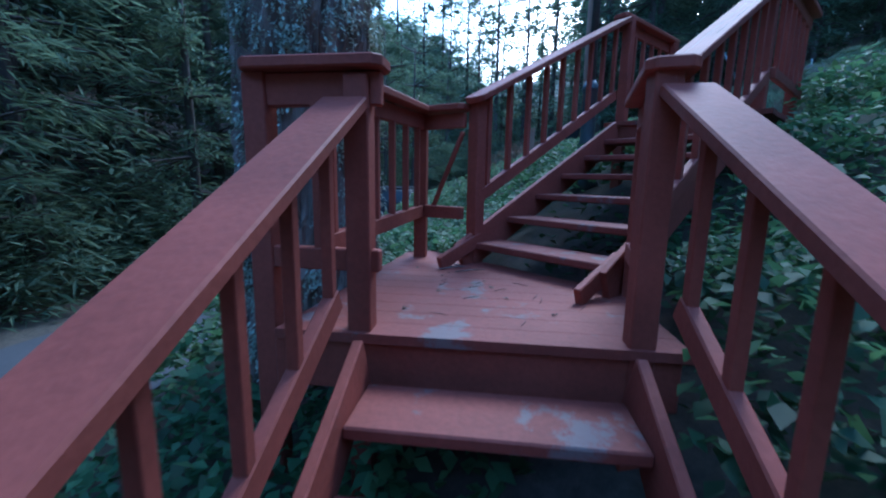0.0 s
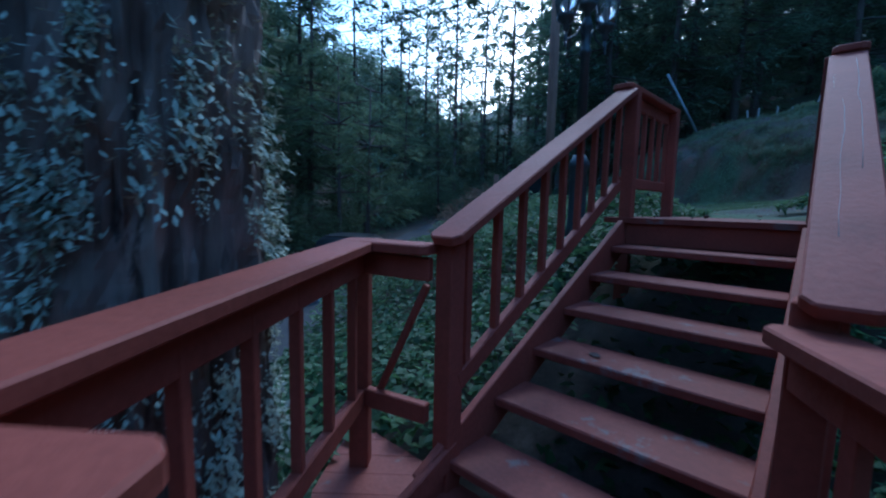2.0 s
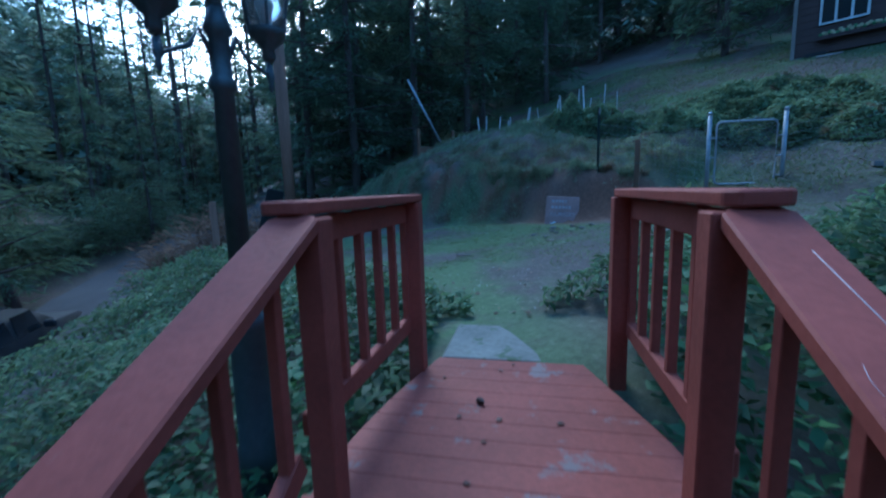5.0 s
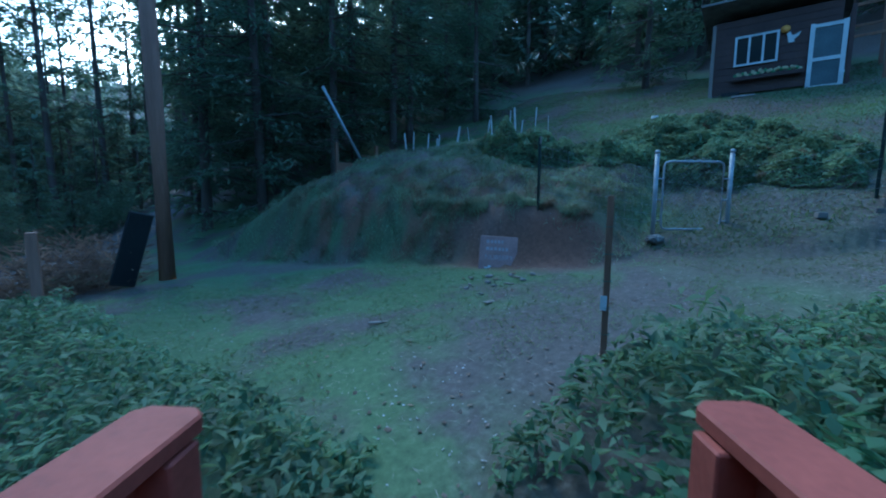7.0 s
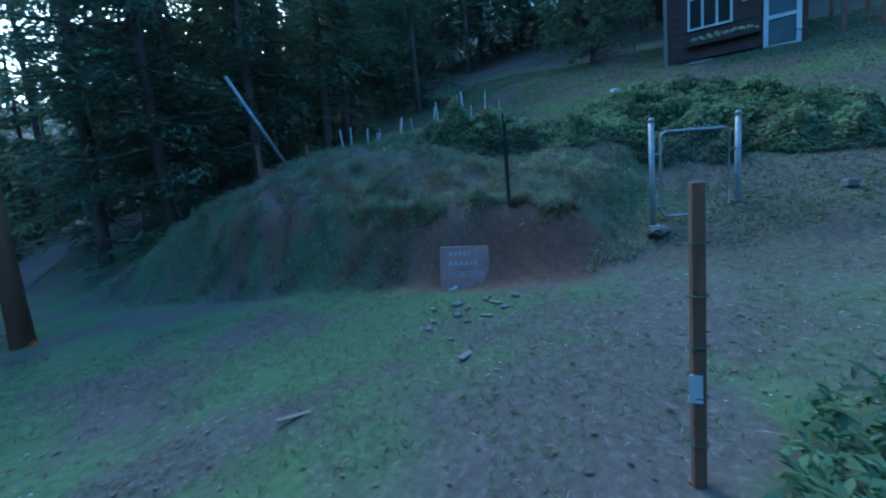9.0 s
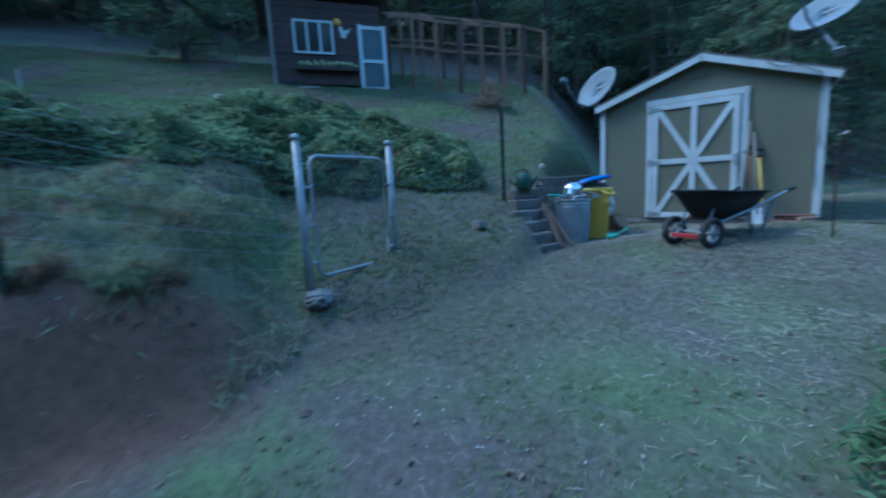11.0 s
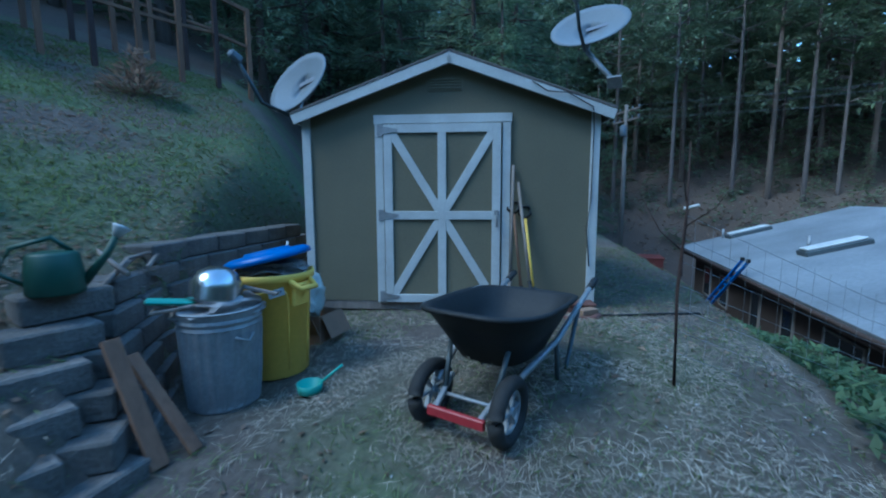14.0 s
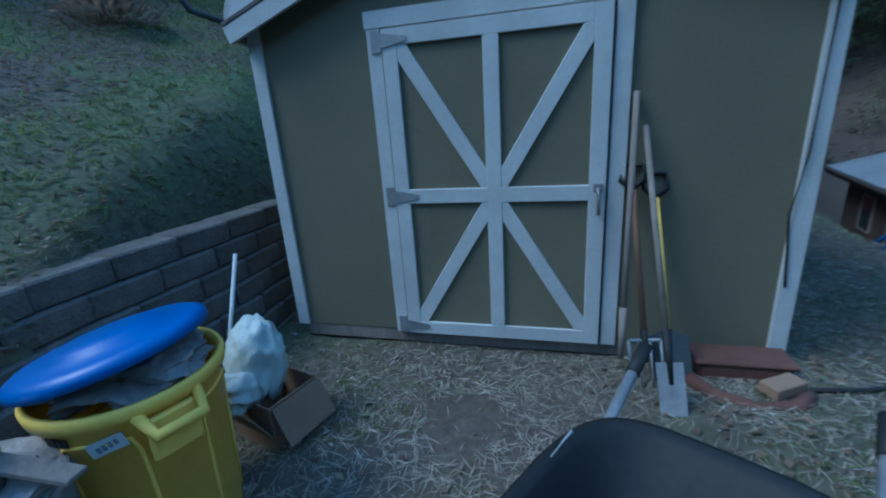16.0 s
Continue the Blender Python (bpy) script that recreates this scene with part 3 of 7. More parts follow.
def mound_shrubs():
    """Juniper mass on the bank behind the gate."""
    rng = random.Random(9)
    pts = []
    for n in range(150000):
        x, y = rng.uniform(9.0, 17.5), rng.uniform(4.4, 14.5)
        a, b = (x - 11.0) * 0.632 + (y - 5.2) * 0.775, -(x - 11.0) * 0.775 + (y - 5.2) * 0.632
        low = float(np.interp(b, (-2.4, -0.9, 0.0, 1.5, 2.8, 4.2, 5.6), (1.9, 1.0, 1.6, 2.75, 3.3, 3.8, 4.6)))
        high = float(np.interp(b, (-2.6, -1.6, -0.5, 3.5, 5.6), (2.6, 3.4, 5.4, 6.0, 5.0)))
        if not (low < a < high and -2.6 < b < 5.6):
            continue
        k = sstep(low, low + 0.5, a + 0.35 * noise.noise((x * 1.4, y * 1.4, 2))) * sstep(high, high - 0.8, a) * sstep(-2.6, -1.6, b) * sstep(5.6, 4.6, b)
        clump = 0.55 + 0.9 * abs(noise.noise((x * 1.5, y * 1.5, 8))) + 0.5 * noise.noise((x * 3.4, y * 3.4, 5))
        top = 0.46 * k * clump
        if top < 0.06:
            continue
        pts.append((x, y, height(x, y) + top * rng.uniform(0.3, 1.1) ** 0.5))
    scatter("juniper_mass", pts, [rng.uniform(0.07, 0.16) for _ in pts], JUNIPER, 0.3, 1.0, 0.3, "spreading green juniper on the bank above the gate", "shrub", 5)
    # loose grass clumps over the knoll
    pts = []
    for n in range(110000):
        x, y = rng.uniform(5.0, 13), rng.uniform(7.6, 18)
        u = (x - 8.3) * 0.922 + (y - 8.3) * 0.387
        t = noise.noise((x * 1.7, y * 1.7, 2))
        if (0.52 if 8 < y < 10.3 else 0.0) < u < 5 and t + 0.9 * noise.noise((x * 4.6, y * 4.6, 7)) > rng.uniform(-0.45, 0.2):
            pts.append((x, y, height(x, y) + rng.uniform(0.0, 0.08) + 0.12 * max(0, t)))
    for n in range(9000):
        y, u = rng.uniform(8.3, 11.8), rng.gauss(0.62, 0.09)
        x = 8.3 + (u - (y - 8.3) * 0.387) / 0.922
        if noise.noise((x * 2.2, y * 2.2, 3)) < -0.15:
            continue
        pts.append((x, y, height(x, y) + rng.uniform(0.0, 0.12)))
    straw = []
    for n in range(26000):
        y, u = rng.uniform(8.6, 15.0), rng.uniform(0.1, 2.2)
        x = 8.3 + (u - (y - 8.3) * 0.387) / 0.922
        if (u > 0.55 or y > 10.2) and noise.noise((x * 2.6, y * 2.6, 31)) + 0.6 * noise.noise((x * 6.0, y * 6.0, 32)) > rng.uniform(0.0, 0.4):
            straw.append((x, y, height(x, y) + rng.uniform(0.02, 0.16)))
    scatter("dry_grass", straw, [rng.uniform(0.09, 0.22) for _ in straw], DRYG, 0.06, 1.1, 0.1, "bent dry straw clumps over the knoll", "grass", 16, up_bias=0.2)
    scatter("knoll_grass", pts, [rng.uniform(0.07, 0.17) for _ in pts], KNOLLG, 0.07, 0.9, 0.1, "tufted dry green grass over the knoll", "grass", 6, up_bias=0.5)


JUNIPER = leafy("juniper_foliage", (0.225, 0.32, 0.185), 0.75, var=0.4, big=0.8, fine=4, bump=0, wear=(0.17, 0.115, 0.08), wear_at=0.6)
GRASS = leafy("tufted_grass", (0.185, 0.26, 0.115), 0.8, var=0.35, big=0.8, fine=6, bump=0)
KNOLLG = leafy("knoll_tufts", (0.3, 0.36, 0.225), 0.85, var=0.4, big=0.8, fine=6, bump=0, wear=(0.27, 0.2, 0.14), wear_at=0.56)
DRYG = leafy("dry_knoll_grass", (0.23, 0.24, 0.15), 0.9, var=0.4, big=0.9, fine=6, bump=0, wear=(0.2, 0.16, 0.11), wear_at=0.55)
STRAW = mat("dry_straw", (0.42, 0.38, 0.31), 0.9, var=0.3, big=2, fine=20, bump=0)
LITTER = leafy("dead_leaves", (0.29, 0.225, 0.18), 0.9, var=0.4, big=3, fine=9, bump=0)
PALE = mat("pale_stone_chips", (0.40, 0.40, 0.39), 0.9, var=0.3, big=3, fine=20, bump=0)
mound_shrubs()


def yard_litter():
    rng = random.Random(12)
    blades, leaves, straw, chips = [], [], [], []
    for n in range(210000):
        x, y = rng.uniform(2.2, 14), rng.uniform(-5, 14.5)
        if (shrub_edge(x, y) < 0.05 and (x < 10.2 or y > 2)) or (x - 11.0) * 0.632 + (y - 5.2) * 0.775 > 2.2:
            continue
        lx, ly = local_upper(x, y)
        if -0.1 < lx < 1.2 and ly < 4.4:
            continue
        sx, sy = (x - 13.51) * -0.697 + (y - 2.93) * -0.717, (x - 13.51) * 0.717 + (y - 2.93) * -0.697
        if 0 < sx < 3.1 and -0.02 < sy < 3:
            continue
        z = height(x, y)
        g = noise.noise((x * 0.55, y * 0.55, 7)) + 0.35 * noise.noise((x * 2, y * 2, 1))
        k = rng.random()
        if k < 0.74:
            if g > -0.2:
                blades.append((x, y, z + 0.015))
        elif k < 0.765:
            leaves.append((x, y, z + 0.012))
        elif k < 0.93 and (math.hypot(x - 10.6, y - 2.9) < 3.4 + noise.noise((x, y, 3)) or rng.random() < 0.22):
            straw.append((x, y, z + 0.015))
        elif k > 0.93 and noise.noise((x * 0.8, y * 0.8, 11)) + 0.5 * noise.noise((x * 2.6, y * 2.6, 2)) > rng.uniform(-0.25, 0.55):
            chips.append((x, y, z + 0.008))
    for n in range(34000):
        x, y = rng.gauss(10.4, 1.7), rng.gauss(2.7, 1.4)
        sx, sy = (x - 13.51) * -0.697 + (y - 2.93) * -0.717, (x - 13.51) * 0.717 + (y - 2.93) * -0.697
        if (0 < sx < 3.1 and -0.02 < sy < 3) or shrub_edge(x, y) < 0.0 or noise.noise((x * 1.4, y * 1.4, 8)) < -0.2 or math.hypot(x - 11.7, y - 4.6) < 0.5:
            continue
        straw.append((x, y, height(x, y) + 0.012))
    for n in range(9000):
        x, y = rng.uniform(10.2, 14.5), rng.uniform(-4, 1.8)
        sx, sy = (x - 13.51) * -0.697 + (y - 2.93) * -0.717, (x - 13.51) * 0.717 + (y - 2.93) * -0.697
        if 0 < sx < 3.1 and -0.02 < sy < 3:
            continue
        (straw if rng.random() < 0.6 else leaves).append((x, y, height(x, y) + 0.015))
    scatter("lawn_grass", blades, [rng.uniform(0.03, 0.09) for _ in blades], GRASS, 0.08, 0.8, 0.1, "short patchy green lawn grass", "grass", 7, up_bias=0.3)
    scatter("leaf_litter", leaves, [rng.uniform(0.025, 0.065) for _ in leaves], LITTER, 0.55, 0.3, 0.12, "scattered brown dead leaves on the yard", "leaf litter", 8)
    scatter("straw", straw, [rng.uniform(0.04, 0.12) for _ in straw], STRAW, 0.035, 0.25, 0.1, "loose pale straw in front of the shed", "straw", 9)
    scatter("stone_chips", chips, [rng.uniform(0.008, 0.032) for _ in chips], PALE, 0.6, 0.3, 0.12, "pale stone chips strewn over the dirt", "gravel", 10)


yard_litter()


def hillside_litter():
    rng = random.Random(21)
    leaves, grass, far = [], [], []
    for n in range(120000):
        x, y = rng.uniform(9.5, 22), rng.uniform(2, 20)
        if (x - 11.0) * 0.632 + (y - 5.2) * 0.775 < 0.25:
            continue
        p = (x, y, height(x, y) + 0.015)
        if noise.noise((x * 0.6, y * 0.6, 3)) + 0.5 * rng.uniform(-1, 1) > 0.1 or (rng.random() < 0.22 and 0.25 < (x - 11.0) * 0.632 + (y - 5.2) * 0.775 < 1.3):
            leaves.append(p)
        else:
            grass.append(p)
    for n in range(5200):
        k, b = rng.uniform(26, 56), math.radians(rng.uniform(142, 184))
        x, y = 8 + k * math.sin(b), 5.7 + k * math.cos(b)
        if 0.42 * x - 0.91 * y > 30:
            far.append((x, y, height(x, y) + 0.03))
    scatter("slope_litter", far, [rng.uniform(0.12, 0.5) for _ in far], LITTER, 0.3, 0.5, 0.3, "fallen branches and leaf litter on the brown slope", "leaf litter", 17)
    scatter("hill_leaf_litter", leaves, [rng.uniform(0.02, 0.06) for _ in leaves], LITTER, 0.55, 0.3, 0.12, "brown dead leaves on the hillside", "leaf litter", 11)
    scatter("hill_grass", grass, [rng.uniform(0.06, 0.14) for _ in grass], GRASS, 0.14, 0.8, 0.1, "thin hillside grass", "grass", 12, up_bias=0.5)


hillside_litter()


# ---- trees ----
def spray_mesh(name, sprays, material, seed):
    """Needle sprays: each (origin, direction, length, width) becomes a drooping pair of ragged blades."""
    rng = random.Random(seed)
    verts, faces = [], []
    for o, d, n, w in sprays:
        d = Vector(d).normalized()
        side = d.cross(Vector((0, 0, 1)))
        side = side.normalized() if side.length > 0.01 else Vector((1, 0, 0))
        side = (side + Vector((0, 0, rng.uniform(-0.5, 0.5)))).normalized()
        o = Vector(o)
        i = len(verts)
        droop = Vector((0, 0, -n * rng.uniform(0.05, 0.3)))
        lift = Vector((0, 0, w * 0.5))
        verts += [o + lift, o + d * n * 0.45 + side * w, o + d * n + droop + lift, o + d * n * 0.5 - side * w]
        faces += [(i, i + 1, i + 2), (i, i + 2, i + 3)]
    me = bpy.data.meshes.new(name)
    me.from_pydata([tuple(v) for v in verts], [], faces)
    me.materials.append(material)
    return me


def conifer(name, h, base, reach, seed, material, dense=1.0, trunk=0.16, pine=False, label="", bark=None, spray=(0.32, 0.7, 0.035, 0.085), thick=2.2):
    """A conifer of height h whose crown begins at base and spreads to reach; pine: bare below with rounded clumps."""
    rng = random.Random(seed)
    tree = thing(name, pose(0, 0, -500), label, "tree", "forest trees")
    lean = (rng.uniform(-0.02, 0.02), rng.uniform(-0.02, 0.02))
    bm = tube([(lean[0] * z, lean[1] * z, z) for z in (-0.5, 0.4, h * 0.3, h * 0.6, h * 0.97)], [trunk * 1.25, trunk, trunk * 0.8, trunk * 0.5, 0.02], 9)
    sprays = []
    whorls = int((h - base) / (0.5 if not pine else 0.62) * dense)
    for k in range(whorls):
        f = (k + rng.random() * 0.7) / whorls
        z = base + (h - base) * f
        r = reach * ((1 - f) ** 0.75 * (0.55 + 0.45 * min(1, f * 5)) if not pine else (0.45 + 0.55 * math.sin(math.pi * min(1, f * 0.9 + 0.12)))) + 0.15
        for b in range(rng.randint(4, 6)):
            if rng.random() < 0.16:
                continue
            a, n = rng.uniform(0, 2 * math.pi), r * rng.uniform(0.6, 1.15)
            rise = rng.uniform(-0.35, 0.1) if not pine else rng.uniform(-0.1, 0.5)
            way = Vector((math.cos(a), math.sin(a), rise))
            o = Vector((lean[0] * z, lean[1] * z, z))
            if n > 0.8:
                tube([o, o + way * n * 0.9], [0.02 + 0.01 * n, 0.006], 4, bm, cap=False)
            count = int((6 + n * 4.2) * dense * thick)
            for s in range(count):
                q = (rng.random() ** 0.7) if not pine else 0.45 + 0.55 * rng.random()
                p = o + way * n * q + Vector((rng.gauss(0, 0.10 * n), rng.gauss(0, 0.10 * n), rng.gauss(0, 0.07 * n) - 0.12 * n * q * q))
                dd = Vector((math.cos(a + rng.gauss(0, 0.8)), math.sin(a + rng.gauss(0, 0.8)), rng.uniform(-0.5, 0.35)))
                sprays.append((p, dd, rng.uniform(spray[0], spray[1]), rng.uniform(spray[2], spray[3])))
    part("trunk", bm, bark or BARK_FAR, tree)
    crown = new("crown", spray_mesh("crown", sprays, material, seed))
    crown.parent = tree
    return tree


kinds = [
    conifer("fir_tree", 17, 1.0, 3.0, 31, NEEDLE, 0.8, 0.2, label="tall dark fir with drooping branches", thick=2.7),
    conifer("fir_tree", 13, 0.6, 2.7, 32, NEEDLE2, 0.85, 0.16, label="dense green fir with branches to the ground", thick=2.6),
    conifer("fir_tree", 9, 0.5, 2.0, 33, NEEDLE, 0.9, 0.12, label="young dark fir with branches to the ground"),
    conifer("pine_tree", 19, 8.0, 2.4, 34, NEEDLE, 0.95, 0.13, True, label="tall pine with a bare grey trunk", bark=BARK_PALE),
    conifer("pine_tree", 15, 5.0, 2.1, 35, NEEDLE2, 0.9, 0.11, True, label="slim pine with a bare lower trunk", bark=BARK_PALE),
    conifer("pine_tree", 6, 1.2, 1.5, 36, NEEDLE2, 0.9, 0.08, True, label="small open young pine", spray=(0.2, 0.4, 0.012, 0.03), thick=7),
    conifer("fir_tree", 13, 0.6, 2.7, 42, NEEDLE, 0.85, 0.16, label="dense dark fir with branches to the ground", spray=(0.24, 0.46, 0.02, 0.045), thick=6.0),
    conifer("fir_tree", 9, 0.5, 2.0, 43, NEEDLE2, 0.9, 0.12, label="young dense fir with drooping branches", spray=(0.18, 0.34, 0.015, 0.033), thick=6.5),
    conifer("pine_tree", 21, 5.0, 1.9, 44, NEEDLE, 0.8, 0.17, True, label="tall slender pine against the sky", spray=(0.3, 0.65, 0.05, 0.11), thick=1.5),
]


def forest():
    rng = random.Random(77)
    placed = []

    def plant(k, x, y, s):
        placed.append((x, y))
        copy_thing(kinds[k], pose(x, y, height(x, y) - 0.1, 0, 0, rng.uniform(0, 360)) @ Matrix.Scale(s, 4))

    # chosen near ones
    for k, x, y, s in ((6, 6.9, 19.2, 1.1), (6, 9.6, 19.4, 1.05), (6, 12.6, 20.0, 1.1), (7, -8.8, 7.4, 1.2), (6, -10.8, 11.4, 1.1), (6, -11.6, 9.0, 1.2), (7, -9.2, 10.4, 1.2), (7, -8.6, 4.6, 1.1), (6, 5.6, 21.5, 1.15), (6, 8.4, 22.5, 1.25), (6, 11.2, 20.8, 1.1), (5, -2.2, 14.6, 1.0), (5, -3.9, 17.5, 1.2), (7, -6.6, 9.5, 1.1), (7, -7.2, 6.2, 1.2),
                       (6, -8.0, 12.5, 1.0), (7, -7.2, 2.8, 1.1), (7, -6.0, 15.4, 0.9), (6, -5.6, 19.0, 0.9), (6, 14.5, 21.5, 1.2), (7, 17.5, 20.0, 1.2), (7, 16.0, -3.0, 0.7), (6, 23.5, 0.2, 0.9),
                       (6, 22.5, -3.8, 0.9), (6, 20.2, -7.5, 0.85), (7, -4.0, 21.5, 0.9), (5, -6.1, 4.4, 0.9), (7, 21.5, 13.5, 1.2), (6, 24.0, 11.0, 1.2), (7, -7.4, -0.6, 1.1), (6, -9.5, 4.0, 1.2), (6, -9.8, 8.6, 1.2),
                       (6, -8.8, 15.5, 1.1), (6, -8.2, 18.6, 1.2), (7, -6.8, 12.4, 1.0), (7, -5.4, 22.0, 1.1), (6, -7.5, 23.0, 1.2), (7, -2.2, 24.5, 0.8), (7, -0.2, 22.8, 0.6), (6, 21.5, -9.5, 1.2), (6, 24.0, -12.5, 1.3), (6, 25.5, -6.5, 1.4), (6, 18.6, -4.6, 0.85), (6, 27.5, -11.0, 1.7), (6, 29.0, -16.0, 1.8), (6, 30.0, -5.0, 1.6), (6, 33.0, -10.0, 1.8), (7, 24.0, -33.0, 0.35), (7, 20.0, -37.0, 0.4), (7, 17.5, -38.5, 0.35), (7, 27.0, -31.0, 0.3), (7, 13.0, -41.0, 0.45), (7, 25.5, -27.5, 0.28), (7, 15.4, -6.0, 0.48), (7, 30.0, -34.0, 0.6), (7, 9.0, -42.0, 0.5), (6, 31.5, 1.5, 1.5), (8, -4.2, 38.0, 1.0), (8, -2.2, 41.0, 1.05), (8, -1.0, 39.0, 0.9), (8, 5.0, 45.5, 0.95), (8, 6.3, 47.0, 0.8), (8, -5.5, 36.0, 0.9), (8, 1.2, 47.0, 1.0), (8, 3.2, 44.0, 0.9), (8, 8.0, 45.0, 1.05), (8, 9.6, 42.0, 1.0), (8, -3.2, 35.0, 0.8), (8, -6.5, 31.0, 0.9), (8, 10.6, 47.0, 1.0), (8, -0.2, 55.0, 1.1), (8, 0.6, 38.0, 1.15), (8, 5.6, 40.0, 1.2), (8, 7.4, 37.0, 1.15), (8, 3.0, 37.0, 1.0), (8, 9.4, 38.0, 1.2),
                       (2, 0.5, 30.0, 0.6), (2, 2.6, 33.0, 0.7), (2, 4.6, 36.0, 0.75), (2, -1.5, 34.0, 0.75), (2, 7.5, 40.0, 0.8), (2, 1.0, 40.0, 0.85), (2, 4.0, 46.0, 1.0), (2, -1.0, 27.5, 0.55), (2, 1.8, 26.5, 0.4), (2, -2.8, 30.5, 0.7), (2, 6.6, 31.0, 0.7), (2, 2.8, 50.0, 1.0), (2, 0.0, 52.0, 1.0),
                       (3, 9.5, -36.0, 1.35), (8, 12.8, -42.0, 1.3), (3, 16.0, -37.5, 1.4), (8, 4.5, -38.5, 1.3), (3, 20.5, -36.5, 1.4), (3, 7.0, -38.5, 1.45), (8, 18.2, -37.2, 1.3), (3, 24.0, -33.0, 1.35), (8, 27.5, -30.0, 1.2), (3, 0.5, -36.0, 1.4), (4, 14.3, -39.5, 1.3)):
        plant(k, x, y, s)
    zones = (
        (62, -27, -8.5, -12, 40, 2.4, (0, 1, 2, 0, 1, 2)),
        (48, 5, 36, 22.5, 42, 2.7, (0, 1, 0, 1, 2)),
        (28, 25.5, 42, -8, 22, 2.9, (0, 1, 0, 1)),
        (46, -6, 46, -58, -37, 2.7, (3, 4, 3, 0, 1)),
        (20, 27, 44, -34, -8, 2.8, (3, 4, 0, 1)),
        (20, -16, 22, 58, 82, 3.4, (0, 1, 3)),
        (14, -26, -6, -36, -12, 2.8, (0, 1, 0)),
    )
    for count, x0, x1, y0, y1, gap, mix in zones:
        done = tries = 0
        while done < count and tries < count * 40:
            tries += 1
            x, y = rng.uniform(x0, x1), rng.uniform(y0, y1)
            if any((x - a) ** 2 + (y - b) ** 2 < gap * gap for a, b in placed):
                continue
            if road_left(y) - 1.5 < x < road_left(y) + 4.6:
                continue
            ang = math.degrees(math.atan2(x - 1.0, y - 2.0))
            if -2.5 < ang < 9.0 and 17 < y < 58:
                continue
            plant(rng.choice(mix), x, y, rng.uniform(0.8, 1.2) * (1.25 if y < -30 else 1.0))
            done += 1
    for k in kinds:
        for o in (k, *k.children_recursive):
            bpy.data.objects.remove(o)


forest()


def far_woods():
    """Closed woods on the slopes behind the single trees: many ragged crowns in one mesh."""
    rng = random.Random(41)
    sprays = []
    for n in range(1500):
        k = rng.random()
        if k < 0.36:
            x, y = rng.uniform(-75, -20), rng.uniform(-50, 75)
        elif k < 0.50:
            x, y = rng.uniform(22, 75), rng.uniform(18, 75)
        elif k < 0.64:
            x, y = rng.uniform(34, 80), rng.uniform(-50, 25)
        elif k < 0.88:
            x, y = rng.uniform(-45, 60), rng.uniform(-85, -44)
        else:
            x, y = rng.uniform(-45, 50), rng.uniform(72, 120)
        ang = math.degrees(math.atan2(x - 1.0, y - 2.0))
        if -1.0 < ang < 7.5 and 0 < y < 70:
            continue
        z, h, r = height(x, y), rng.uniform(12, 20) * (1.6 if y < -40 else 1.25 if x > 30 else 1), rng.uniform(1.8, 3.0)
        for s in range(135):
            f = rng.random() ** 0.8
            a = rng.uniform(0, 2 * math.pi)
            q = r * (1 - f) ** 0.8 * rng.uniform(0.3, 1.0)
            sprays.append(((x + q * math.cos(a), y + q * math.sin(a), z + 0.4 + h * f), (math.cos(a + rng.gauss(0, 0.6)), math.sin(a + rng.gauss(0, 0.6)), rng.uniform(-0.7, 0.25)), rng.uniform(0.7, 1.4), rng.uniform(0.1, 0.24)))
    # closed ridge of firs to the north, its skyline falling towards the gap in the trees
    for n in range(150):
        az = -30 + 39 * n / 149 + rng.uniform(-0.4, 0.4)
        d = rng.uniform(52, 74)
        x, y = 0.7 + d * math.sin(math.radians(az)), 1.5 + d * math.cos(math.radians(az))
        z = height(x, y)
        el = float(np.interp(az, (-30, -18, -10, -5, -2, 4, 9), (24, 20.5, 18.5, 16, 12, 8.5, 9.5))) * rng.uniform(0.72, 1.03)
        h, r = 2.4 + d * math.tan(math.radians(el)) - z, rng.uniform(2.2, 3.4)
        for s in range(330):
            f = rng.random() ** 0.8
            a = rng.uniform(0, 2 * math.pi)
            q = r * (1 - f) ** 0.8 * rng.uniform(0.2, 1.0)
            sprays.append(((x + q * math.cos(a), y + q * math.sin(a), z + 0.2 + h * f), (math.cos(a + rng.gauss(0, 0.6)), math.sin(a + rng.gauss(0, 0.6)), rng.uniform(-0.7, 0.25)), rng.uniform(0.8, 1.6), rng.uniform(0.2, 0.42) * (1.1 - 0.6 * f)))
    for n in range(150):
        az = 88 + 94 * n / 149 + rng.uniform(-0.4, 0.4)
        d = rng.uniform(54, 78)
        x, y = 8 + d * math.sin(math.radians(az)), 5 + d * math.cos(math.radians(az))
        z = height(x, y)
        h, r = max(9.0, 4.5 + d * math.tan(math.radians(rng.uniform(21, 31))) - z), rng.uniform(2.6, 3.8)
        for s in range(330):
            f = 0.12 + 0.88 * rng.random() ** 0.9
            a = rng.uniform(0, 2 * math.pi)
            q = r * (1 - f) ** 0.6 * rng.uniform(0.2, 1.0)
            sprays.append(((x + q * math.cos(a), y + q * math.sin(a), z + 0.2 + h * f), (math.cos(a + rng.gauss(0, 0.6)), math.sin(a + rng.gauss(0, 0.6)), rng.uniform(-0.7, 0.25)), rng.uniform(0.8, 1.6), rng.uniform(0.2, 0.42) * (1.1 - 0.5 * f)))
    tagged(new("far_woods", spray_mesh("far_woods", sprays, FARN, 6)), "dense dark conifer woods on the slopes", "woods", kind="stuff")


far_woods()


